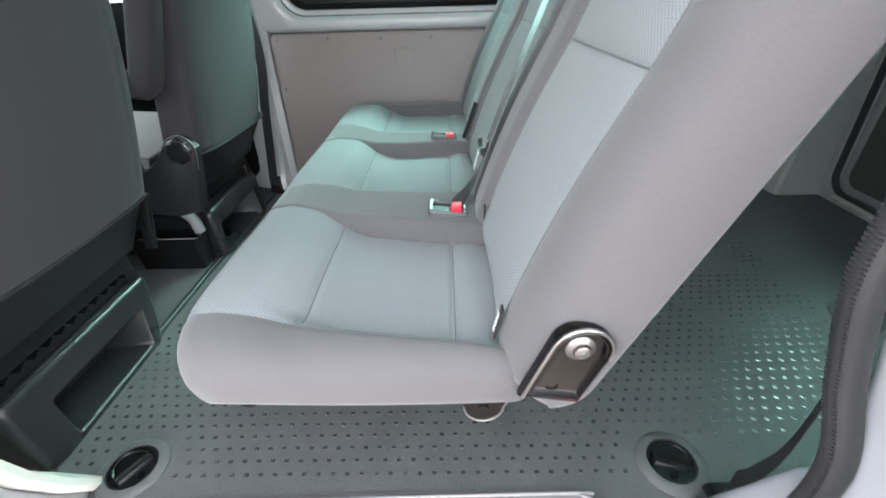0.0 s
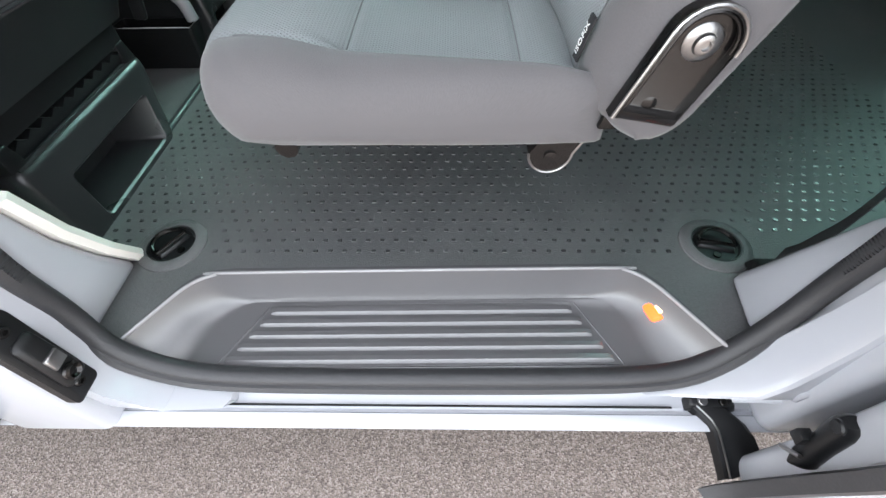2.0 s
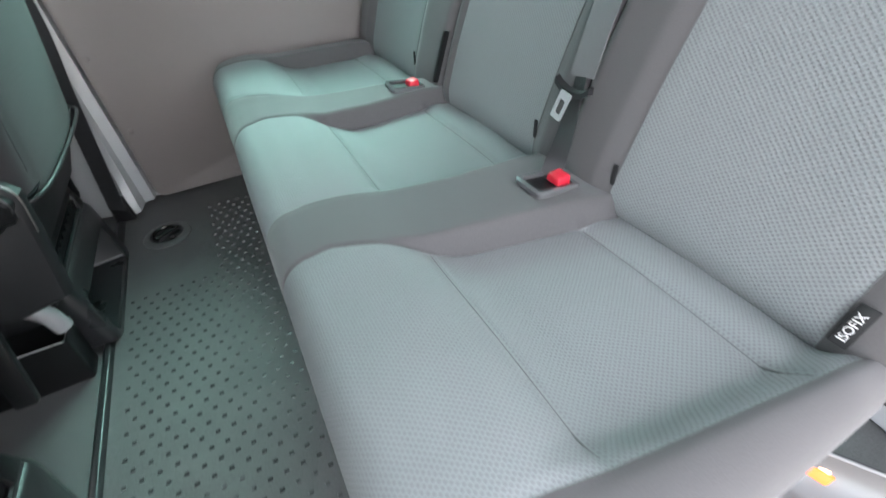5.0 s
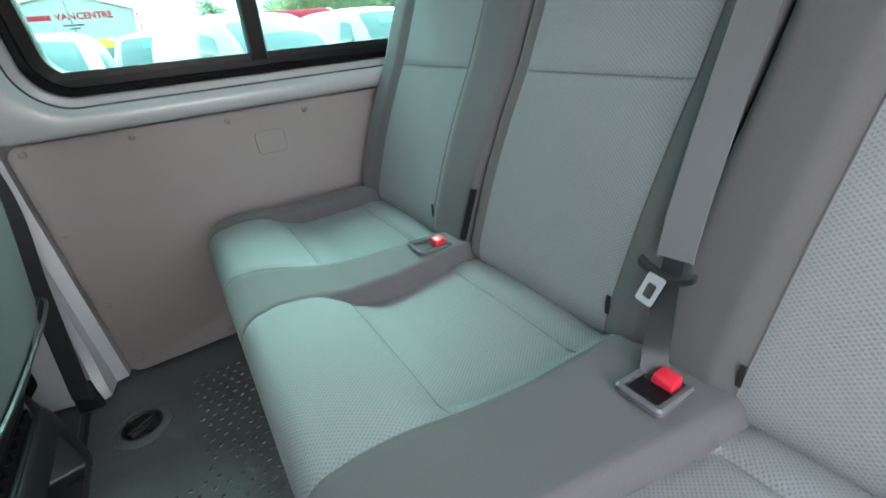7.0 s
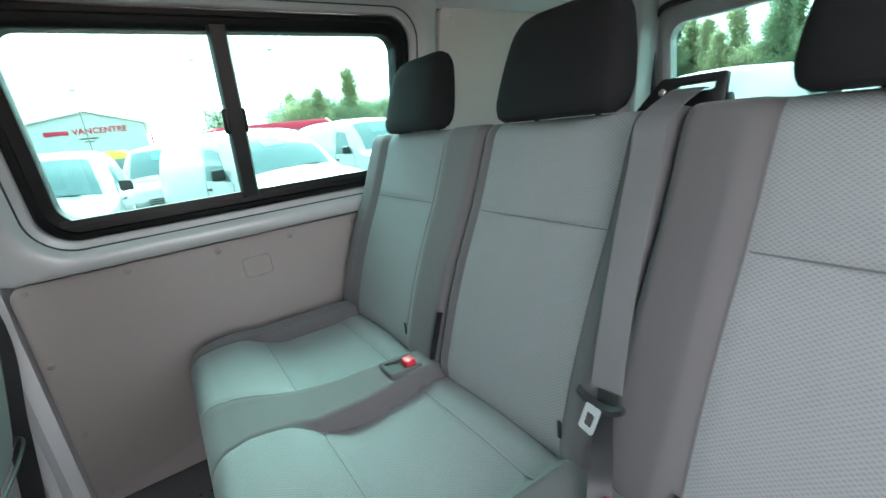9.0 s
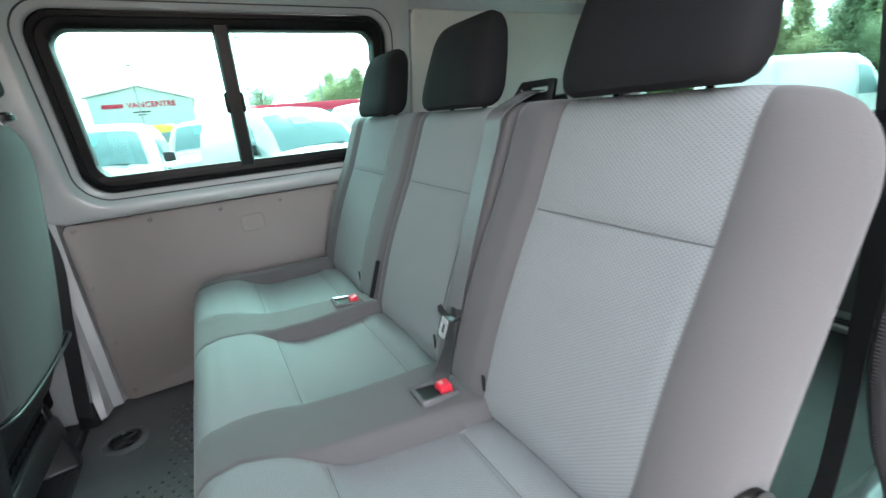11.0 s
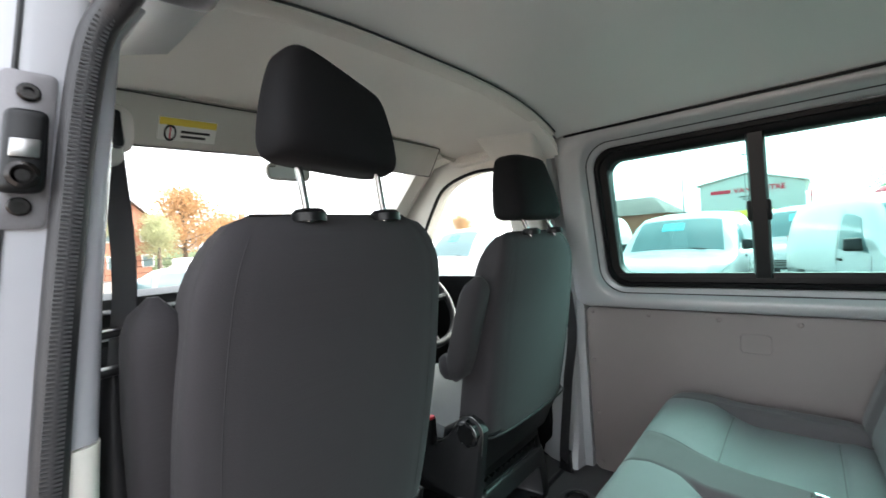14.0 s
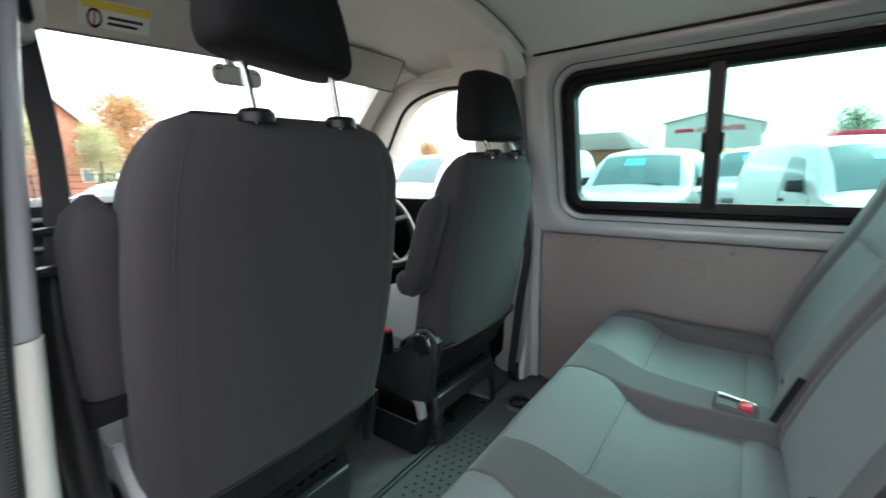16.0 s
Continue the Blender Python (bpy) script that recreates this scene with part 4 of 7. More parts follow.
def cushion(y0, y1, start, end, round0, round1):
    """One seat of the bench: waffle cloth between two slanting seams, plain cloth beside them."""
    rings, uvs = [], []
    X0, X1 = -0.296, 0.205
    counts = (max(6, int((line_at(0, start) - y0) / 0.006)), 46, max(6, int((y1 - line_at(0, end)) / 0.006)))
    rows = [(seg, k / n) for seg, n in enumerate(counts) for k in range(n)] + [(2, 1.0)]

    def y_at(seg, f, x):
        keys = (y0, line_at(x, start), line_at(x, end), y1)
        return keys[seg] + (keys[seg + 1] - keys[seg]) * f
    for seg, f in rows:
        yn = y_at(seg, f, 0.0)
        inset = 0.0
        if round0 and yn - y0 < round0:
            inset = round0 - math.sqrt(max(0, round0 ** 2 - (round0 - (yn - y0)) ** 2))
        if round1 and y1 - yn < round1:
            inset = max(inset, round1 - math.sqrt(max(0, round1 ** 2 - (round1 - (y1 - yn)) ** 2)))
        ring, uv = [], []

        def add(x, z, u):
            y = y_at(seg, f, max(-0.30, min(0.21, x)))
            ring.append([x, y, z])
            uv.append((u, y))

        def top(x):
            return cushion_top(x, y_at(seg, f, x), start, end)
        for k in range(6):                          # back face, rising
            t = k / 5
            add(X1 + 0.004, 0.872 + (top(X1) - 0.872) * t, 0.52 + 0.08 * (1 - t))
        for k in range(1, 97):
            x = X1 + (X0 + 0.042 - X1) * k / 96
            add(x, top(x), x + 0.3)
        zt = top(X0 + 0.042)
        for k in range(1, 13):                      # the rounded nose
            a = math.pi * k / 12 * 0.78
            add(X0 + 0.042 - 0.050 * math.sin(a), zt - 0.061 * (1 - math.cos(a)), 0.046 - 0.12 * k / 12)
        xe, ze = ring[-1][0], ring[-1][2]
        for k in range(1, 9):                       # underside
            t = k / 8
            add(xe + (X1 - xe) * t, ze - 0.022 * math.sin(math.pi * min(1, t * 1.2) * 0.5) + 0.030 * t, -0.2 - 0.4 * t)
        for e, r in ((yn - y0, round0), (y1 - yn, round1)):
            if r and e < 0.10:                      # the corner in plan
                pull = 0.055 * (1 - math.sqrt(max(0, 1 - ((0.10 - e) / 0.10) ** 2)))
                for q in ring:
                    q[0] += pull * smoothstep(0.0, -0.26, q[0])
        cx, cz = -0.04, 0.905
        sx, sz = 1 - inset / 0.26, 1 - inset / 0.068
        rings.append([(cx + (px - cx) * sx, py, cz + (pz - cz) * sz) for px, py, pz in ring])
        uvs.append(uv)
    bm = loft(rings, True, True, uvs)
    bm.faces.ensure_lookup_table()
    n = len(rings[0])
    for i in range(len(rings) - 1):
        for j in range(n):
            bm.faces[i * n + j].material_index = 0 if rows[i][0] == 1 and 4 <= j < 109 else 1
    for k in (-1, -2):
        bm.faces[k].material_index = 1
    return bm


def lean_point(x, y, z, depth=0.0):
    """depth: how far behind the front plane of the backrests."""
    n = math.hypot(1, LEAN)
    return Vector((0.178 + LEAN * (z - 0.978) + x + depth / n, y, z - depth * LEAN / n))


def backrest(y0, y1, in0, in1, bulge0, bulge1, edge0):
    """edge0: how far the side nearest the door rounds off."""
    z0, z1, thick = 0.928, 1.468, 0.130
    ns = 84
    rings, uvs = [], []
    for i in range(ns + 1):
        t = i / ns
        z = z0 + (z1 - z0) * t
        inset = 0.0
        rt = 0.040
        if z1 - z < rt:
            inset = rt - math.sqrt(max(0, rt ** 2 - (rt - (z1 - z)) ** 2))
        rb = 0.05
        if z - z0 < rb:
            inset = max(inset, 0.7 * (rb - math.sqrt(max(0, rb ** 2 - (rb - (z - z0)) ** 2))))
        side = 0.30 * inset
        a, c = y0 + side * 0.4, y1 - side * 0.4
        if edge0 > 0.05 and z1 - z < 0.10:           # the rounded shoulder by the door
            a += 0.060 * (1 - math.sqrt(max(0, 1 - ((0.10 - (z1 - z)) / 0.10) ** 2)))
        ring, uv, ends = [], [], []
        nf = 76
        for k in range(nf + 1):                     # front, from y0 to y1
            if k <= 18:
                y = a + (in0 - a) * k / 18
            elif k <= 58:
                y = in0 + (in1 - in0) * (k - 18) / 40
            else:
                y = in1 + (c - in1) * (k - 58) / 18
            d = inset * 0.8
            for e, edge in ((y - a, edge0), (c - y, 0.022)):
                if e < edge:
                    d += (0.022 if edge < 0.05 else 0.052) * (1 - math.sqrt(max(0, 1 - ((edge - e) / edge) ** 2)))
            for line, size in ((in0, bulge0), (in1, bulge1)):
                out = (line - y) if line is in0 else (y - line)
                d -= size * smoothstep(0, 0.035, out)
                d += 0.0018 * math.exp(-(out / 0.005) ** 2)
            if in0 < y < in1:
                d += 0.004 * math.exp(-((z - 1.287) / 0.0045) ** 2)
                d += 0.006 * math.cos((y - (in0 + in1) / 2) / (in1 - in0) * math.pi) * (1 - smoothstep(1.25, 1.33, z))
            d -= 0.010 * math.sin(math.pi * min(1, max(0, (z - 0.95) / 0.34)))
            if k in (0, nf):
                ends.append(d)
            ring.append(lean_point(0, y, z, d))
            uv.append((y, z * 1.077))
        last = thick - inset - 0.02
        for k in range(1, 9):
            q = k / 9
            ring.append(lean_point(0, c + 0.004 * math.sin(q * math.pi), z, ends[1] + (last - ends[1]) * q))
            uv.append((c + 0.1 * q, z * 1.077))
        for k in range(0, 17):                      # back, from y1 to y0
            y = c - (c - a) * k / 16
            e = min(y - a, c - y)
            d = thick - inset - (0.02 * (1 - min(1, e / 0.03)) ** 2)
            ring.append(lean_point(0, y, z, d))
            uv.append((2 - y, z * 1.077))
        for k in range(1, 9):
            q = 1 - k / 9
            ring.append(lean_point(0, a - 0.004 * math.sin(q * math.pi), z, ends[0] + (last - ends[0]) * q))
            uv.append((a - 0.1 * q, z * 1.077))
        rings.append(ring)
        uvs.append(uv)
    bm = loft(rings, True, True, uvs)
    for f in bm.faces:
        c = f.calc_center_median()
        front = (c - lean_point(0, c.y, c.z)).x < 0.03
        f.material_index = 0 if (in0 < c.y < in1 and front) else 1
    return bm


def headrest_block(cx, cy, cz, wy, hz, tx, lean=0.25, taper=0.06, rt=0.045, rb=0.045, twist=0.0):
    """A padded head restraint; rt, rb: how far its upper and lower edges are rounded."""
    rings, uvs = [], []
    n = 22
    for i in range(n + 1):
        t = i / n
        z = cz - hz / 2 + hz * t
        inset = 0.0
        if t * hz < rb:
            inset = rb - math.sqrt(max(0, rb ** 2 - (rb - t * hz) ** 2))
        if (1 - t) * hz < rt:
            inset = max(inset, rt - math.sqrt(max(0, rt ** 2 - (rt - (1 - t) * hz) ** 2)))
        w = wy / 2 - taper * t ** 2.4 - inset * 0.45
        d = tx / 2 * (1 - 0.25 * t) - inset * 0.55
        loop = []
        for a in range(40):
            th = 2 * math.pi * a / 40
            ca, sa = math.cos(th), math.sin(th)
            dy = (w + (taper * t ** 2.4 * 0.45 if twist and sa < 0 else 0.0)) * math.copysign(abs(sa) ** 0.42, sa)
            loop.append((cx + lean * (z - cz) + d * math.copysign(abs(ca) ** 0.55, ca) - twist * dy, cy + dy, z - 0.40 * twist * t * max(0.0, dy + 0.09)))
        rings.append(loop)
        uvs.append([(k * 0.02, z) for k in range(40)])
    return loft(rings, True, True, uvs)


bench = thing("bench_seat", (0.05, 0.9, FLOOR), "grey three-seat rear bench in waffle and plain cloth", "bench seat")
SEATS = (
    (0.188, 0.640, ((0.18, 0.222), (0.114, 0.230), (-0.115, 0.264), (-0.30, 0.292)), ((0.16, 0.530), (0.11, 0.538), (-0.11, 0.584), (-0.16, 0.604), (-0.23, 0.631), (-0.30, 0.634)), 0.05, 0.0),
    (0.640, 1.110, ((0.15, 0.707), (-0.01, 0.716), (-0.15, 0.738), (-0.29, 0.750)), ((0.15, 1.066), (-0.02, 1.050), (-0.11, 1.060), (-0.16, 1.083), (-0.23, 1.100), (-0.30, 1.098)), 0.0, 0.0),
    (1.110, 1.640, ((0.15, 1.165), (0.07, 1.172), (-0.04, 1.184), (-0.16, 1.215), (-0.29, 1.285)), ((0.15, 1.535), (-0.30, 1.545)), 0.0, 0.05))
for seat_data in SEATS:
    part("seat_cushion", cushion(*seat_data), [CLOTH, PLAIN], bench, "grey waffle cloth with a plain border", sharp=70)
BACKS = ((0.168, 0.664, 0.256, 0.551, 0.002, 0.010, 0.085), (0.665, 1.080, 0.736, 1.048, 0.010, 0.008, 0.022), (1.082, 1.640, 1.231, 1.530, 0.010, 0.010, 0.022))
for y0, y1, a, c, p, q, rnd in BACKS:
    part("backrest", backrest(y0, y1, a, c, p, q, rnd), [CLOTH, PLAIN], bench, "grey waffle cloth with plain side bolsters", sharp=70)
for y0, y1, a, c, p, q, rnd in BACKS:
    cy = (a + c) / 2
    hx, hz = 0.408, 1.468
    hr = part("headrest", headrest_block(hx - 0.008, cy + 0.004, hz + 0.086, 0.280, 0.190, 0.095, 0.28, 0.035), BLACKCLOTH, bench, "black padded head restraint")
    for dy in (-0.07, 0.07):
        part("post", tube([(hx - 0.012, cy + dy, 1.44), (hx + 0.004, cy + dy, 1.50)], 0.006, 10), STEEL, hr)
# stitched seams
for y0, y1, start, end, r0, r1 in SEATS:
    for x in (-0.112, 0.112):
        ya, yb = line_at(x, start) + 0.004, line_at(x, end) - 0.004
        part("seam", tube([(x, ya + (yb - ya) * k / 16, cushion_top(x, ya + (yb - ya) * k / 16, start, end) + 0.0002) for k in range(17)], 0.0012, 6), SEAM, bench)
    for edge_line in (start, end):
        xs = [0.16 - 0.40 * k / 30 for k in range(31)]
        part("seam", tube([(x, line_at(x, edge_line), cushion_top(x, line_at(x, edge_line), start, end) + 0.0001) for x in xs], 0.0008, 6), SEAM, bench)
for y0, y1, a, c, p, q, rnd in BACKS:
    part("seam", tube([lean_point(0, a + (c - a) * k / 8, 1.287, 0.0030) for k in range(9)], 0.0012, 6), SEAM, bench)
    for y, size in ((a, p), (c, q)):
        zs = [0.985 + 0.440 * k / 24 for k in range(25)]
        part("seam", tube([lean_point(0, y, z, 0.0012 - 0.010 * math.sin(math.pi * min(1, max(0, (z - 0.95) / 0.34)))) for z in zs], 0.0008, 6), SEAM, bench)
part("underside", loft([[(x, y, z) for x, y in rrect(x0, x1, y0, 1.60, 0.05, 5)] for z, x0, x1, y0 in ((0.815, -0.16, 0.02, 0.34), (0.828, -0.215, 0.05, 0.275), (0.846, -0.250, 0.08, 0.235), (0.866, -0.268, 0.10, 0.212), (0.885, -0.272, 0.12, 0.206))]), PLAIN, bench, "plain cloth under the cushion")
part("seam", tube(curve_pts([lean_point(0, 0.262, 1.455, 0.020), lean_point(0, 0.235, 1.452, 0.030), lean_point(0, 0.205, 1.440, 0.045), lean_point(0, 0.186, 1.415, 0.050)], 6), 0.0011, 6), GREYPLASTIC, bench)
# hinge bracket at the near end, with its bolt
bolt = Vector((0.251, 0.166, 1.012))


def plate_ring(scale, y):
    pts = []
    down = Vector((-0.32, 0, -0.95)).normalized()
    side = Vector((0.95, 0, -0.32)).normalized()
    for k in range(13):
        a = math.pi * k / 12
        pts.append(bolt + side * (0.035 * scale * math.cos(a)) - down * (0.035 * scale * math.sin(a)))
    pts.append(bolt + down * 0.092 * scale - side * 0.036 * scale)
    pts.append(bolt + down * 0.082 * scale + side * 0.034 * scale)
    return [(p.x, y, p.z) for p in pts]


hinge = part("hinge_plate", loft([plate_ring(1.0, 0.172), plate_ring(1.0, 0.160), plate_ring(0.93, 0.154), plate_ring(0.86, 0.153), plate_ring(0.82, 0.160), plate_ring(0.80, 0.161)]), DARKSTEEL, bench, "dark steel hinge plate with a raised rim")
part("bolt", lathe(bolt + Vector((0, -0.004, 0)), (0, -1, 0), [(0.018, 0), (0.018, 0.002), (0.0155, 0.004), (0.0105, 0.005), (0.0095, 0.009), (0.0075, 0.010), (0.0045, 0.010), (0.004, 0.007)], 20), DULLSTEEL, hinge, "dull steel bolt head")
part("rivet", lathe(bolt + Vector((-0.026, -0.002, -0.062)), (0, -1, 0), [(0.009, 0), (0.008, 0.003), (0.003, 0.005)], 14), DARKSTEEL, hinge)
part("raised_rim", tube([Vector(p) for p in plate_ring(0.97, 0.1545)[:14]], 0.0026, 8), DULLSTEEL, hinge, "bright raised rim")
part("inner_rim", tube([Vector(p) for p in plate_ring(0.80, 0.1555)[:14]], 0.0018, 8), DARKSTEEL, hinge)
part("hinge_arm", hexa([(0.19, 0.185, 0.902), (0.250, 0.185, 0.902), (0.250, 0.195, 0.902), (0.19, 0.195, 0.902), (0.195, 0.185, 0.925), (0.26, 0.185, 0.93), (0.26, 0.195, 0.93), (0.195, 0.195, 0.925)], 0.003), DARKSTEEL, bench)
# frame and legs
for x in (-0.20, 0.15):
    part("frame_rail", tube([(x, 0.23, 0.845), (x, 1.60, 0.845)], 0.016, 10), DARKSTEEL, bench)
foot_pts = [(0.150 + 0.028 * math.cos(a), 0.850 + 0.030 * math.sin(a)) for a in (math.pi + math.pi * k / 12 for k in range(13))] + [(0.205, 0.905), (0.165, 0.915)]
part("leg_foot", loft([[(x, yy, z) for x, z in foot_pts] for yy in (0.235, 0.214, 0.210)]), DARKSTEEL, bench, "rounded steel end of the seat frame")
part("foot_rim", tube([(x, 0.2095, z) for x, z in foot_pts[:14]], 0.0018, 8), DULLSTEEL, bench)
part("bolt", lathe((0.150, 0.210, 0.846), (0, -1, 0), [(0.008, 0), (0.008, 0.003), (0.004, 0.004)], 12), DARKSTEEL, bench)
for y in (0.62, 1.42):
    for x0, x1 in ((-0.12, -0.20), (0.18, 0.15)):
        part("leg", hexa([(x0 - 0.025, y - 0.02, FLOOR), (x0 + 0.025, y - 0.02, FLOOR), (x0 + 0.025, y + 0.02, FLOOR), (x0 - 0.025, y + 0.02, FLOOR), (x1 - 0.02, y - 0.015, 0.85), (x1 + 0.02, y - 0.015, 0.85), (x1 + 0.02, y + 0.015, 0.85), (x1 - 0.02, y + 0.015, 0.85)], 0.006), DARKSTEEL, bench)


# woven tags on the backrests' lower edge
def isofix_tag(y, z, sgn):
    base = lean_point(-0.012, y - 0.002, z, 0)
    w = Vector((0.22, 0, 1)).normalized()
    a = Vector((0.05, -0.99 * sgn, 0.0)).normalized()
    tag = part("fabric_tag", hexa([base - w * 0.024, base - w * 0.024 + a * 0.0165, base - w * 0.024 + a * 0.0165 + Vector((0.003, 0, 0)), base - w * 0.024 + Vector((0.003, 0, 0)), base + w * 0.024, base + w * 0.024 + a * 0.0165, base + w * 0.024 + a * 0.0165 + Vector((0.003, 0, 0)), base + w * 0.024 + Vector((0.003, 0, 0))], 0.0006, 1), TAGBLACK, bench, "small black woven tag with white letters")
    nrm = w.cross(a).normalized()
    if nrm.x > 0:
        nrm = -nrm
    up = nrm.cross(w).normalized()
    m = Matrix((w, up, nrm)).transposed().to_4x4()
    m.translation = base + a * 0.0082 + nrm * 0.0016
    part("lettering", text_mesh("ISOFIX", 0.0115, m), TAGWHITE, tag, smooth=False)


isofix_tag(0.254, 0.980, 1)
for y in (0.552, 0.735, 1.229):
    base = lean_point(-0.006, y, 0.985)
    part("fabric_tag", box(base.x - 0.001, base.x + 0.002, y - 0.002, y + 0.005, 0.970, 1.002, 0.0005, 1), TAGBLACK, bench)


# dark slot where the far backrest folds apart from the middle one
slot_a, slot_b = lean_point(-0.020, 1.081, 0.972), lean_point(-0.026, 1.081, 1.075)
part("fold_slot", ribbon([slot_a, slot_a.lerp(slot_b, 0.5), slot_b], (0, 1, 0), 0.007, 0.012), PLASTIC, bench, "black slot between the backrests")


# buckle wells in the bench
def buckle(cx, cy, cz):
    o = rrect(cx - 0.040, cx + 0.040, cy - 0.031, cy + 0.031, 0.008, 4)
    i = rrect(cx - 0.032, cx + 0.032, cy - 0.022, cy + 0.022, 0.005, 4)

    def m(u, v, d):
        return Vector((u, v, cz + d - 0.12 * (u - cx)))
    fr = part("buckle_frame", loops([(o, -0.004), (o, 0.003), (rrect(cx - 0.037, cx + 0.037, cy - 0.028, cy + 0.028, 0.007, 4), 0.006), (i, 0.005), (i, -0.012)], m), BUCKLEFRAME, bench, "grey plastic frame of a belt buckle")
    part("well", loops([(i, -0.001), (rrect(cx - 0.030, cx + 0.030, cy - 0.020, cy + 0.020, 0.004, 4), -0.003)], m, caps=True), PLASTIC, fr, "black well")
    part("release_button", hexa([m(cx + 0.004, cy - 0.018, 0.000), m(cx + 0.030, cy - 0.018, 0.000), m(cx + 0.030, cy + 0.010, 0.0), m(cx + 0.004, cy + 0.010, 0.0), m(cx + 0.007, cy - 0.017, 0.013), m(cx + 0.029, cy - 0.017, 0.017), m(cx + 0.029, cy + 0.009, 0.017), m(cx + 0.007, cy + 0.009, 0.013)], 0.003, 2), RED, fr, "red release button")


buckle(0.104, 0.612, 0.966)
buckle(0.095, 1.118, 0.966)

# centre belt: guide on the backrest, webbing, tongue
belt = thing("seat_belt", (0.11, 0.64, 0.96), "grey centre lap and shoulder belt lying on the grey bench backrest", "seat belt", group="rear seat belts")
line = [(0.434, 0.682, 1.480), (0.412, 0.686, 1.477), lean_point(-0.034, 0.685, 1.445), lean_point(-0.036, 0.683, 1.40), lean_point(-0.037, 0.677, 1.28), lean_point(-0.036, 0.669, 1.16), lean_point(-0.034, 0.662, 1.092)]
part("webbing", ribbon(curve_pts(line, 8), (0, 1, 0.05), 0.046), SHINYWEB, belt, "shiny grey webbing")
tail_line = [lean_point(-0.034, 0.662, 1.092), lean_point(-0.030, 0.655, 1.04), (0.146, 0.640, 0.995), (0.120, 0.626, 0.965)]
part("lower_webbing", ribbon(curve_pts(tail_line, 8), [(0.35, 1, 0.05 + 0.045 * k) for k in range(25)], 0.032), BELTBLACK, belt)
guide_quad = [Vector((0.425, 0.636, 1.455)), Vector((0.425, 0.768, 1.452)), Vector((0.435, 0.730, 1.498)), Vector((0.435, 0.637, 1.498))]


def guide_map(u, v, d):
    a, b_, c_, d_ = guide_quad
    return a.lerp(b_, u).lerp(d_.lerp(c_, u), v) + Vector((-1, 0, 0.2)) * d


def guide_slot(i):
    return rrect(0.14 + i, 0.66 - i, 0.48 + 2 * i, 0.74 - 2 * i, 0.05 - i, 4)


gd = part("belt_guide", loops([(rrect(0, 1, 0, 1, 0.05, 4), -0.004), (rrect(0, 1, 0, 1, 0.05, 4), 0.004), (rrect(0.02, 0.98, 0.05, 0.95, 0.05, 4), 0.006), (guide_slot(-0.02), 0.006), (guide_slot(0.0), 0.004), (guide_slot(0.0), -0.004), (rrect(0, 1, 0, 1, 0.05, 4), -0.004)], guide_map), PLASTIC, belt, "flat black plastic belt guide with a slot")
part("guide_foot", hexa([(0.428, 0.640, 1.440), (0.475, 0.640, 1.440), (0.475, 0.765, 1.440), (0.428, 0.765, 1.440), (0.430, 0.642, 1.466), (0.470, 0.642, 1.470), (0.470, 0.755, 1.470), (0.430, 0.755, 1.464)], 0.004, 2), PLASTIC, gd)
part("screw", disc(guide_map(0.80, 0.55, 0.006), (-1, 0, 0.2), 0.006, 0.003, 14, None, 0.001), STEEL, gd, "bright screw head")
tc = Vector((0.176, 0.662, 1.074))
bar = [(-0.036, 0.010), (-0.022, 0.000), (-0.006, -0.004), (0.010, -0.003), (0.026, 0.002), (0.036, 0.008)]
part("tongue_grip", loft([[tc + Vector((sx, dy, dz + sz)) for sx, sz in ((-0.005, -0.005), (-0.006, 0.004), (0.003, 0.007), (0.004, -0.005))] for dy, dz in bar]), GREYPLASTIC, belt, "dark grey bar of the belt tongue")
tr = rrect(-0.013, 0.013, -0.044, 0.0, 0.004, 3)
ti = rrect(-0.007, 0.007, -0.036, -0.013, 0.003, 3)


def tmap(u, v, d):
    p = tc + Vector((-0.004, 0.006, -0.002))
    return p + Vector((0.1, 0.95, 0.12)) * u + Vector((0.22, -0.22, 1)).normalized() * v + Vector((-1, 0, 0.2)) * d


part("tongue", loops([(tr, 0.0), (tr, 0.0025), (ti, 0.0025), (ti, 0.0), (tr, 0.0)], tmap), TONGUE, belt, "bright metal tongue")

# near belt by the rear door pillar
nb = thing("seat_belt", (0.60, 0.22, FLOOR), "black belt webbing hanging down the rear door pillar to the floor", "seat belt", group="rear seat belts")
part("webbing", ribbon(curve_pts([(0.61, 0.262, 1.80), (0.60, 0.236, 1.55), (0.60, 0.220, 1.41), (0.60, 0.197, 1.158), (0.60, 0.190, 0.80), (0.60, 0.215, 0.66), (0.60, 0.238, 0.60)], 8), (0.7, 0.7, 0), 0.046), BELTBLACK, nb)
part("tongue_grip", hexa([(0.575, 0.195, 1.395), (0.635, 0.195, 1.395), (0.635, 0.25, 1.395), (0.575, 0.25, 1.395), (0.57, 0.19, 1.41), (0.64, 0.19, 1.41), (0.64, 0.255, 1.41), (0.57, 0.255, 1.41)], 0.005), PLASTIC, nb)
part("tongue", hexa([(0.585, 0.250, 1.392), (0.615, 0.250, 1.392), (0.625, 0.305, 1.370), (0.600, 0.305, 1.370), (0.585, 0.250, 1.396), (0.615, 0.250, 1.396), (0.625, 0.305, 1.374), (0.600, 0.305, 1.374)], 0.001, 1), TONGUE, nb)
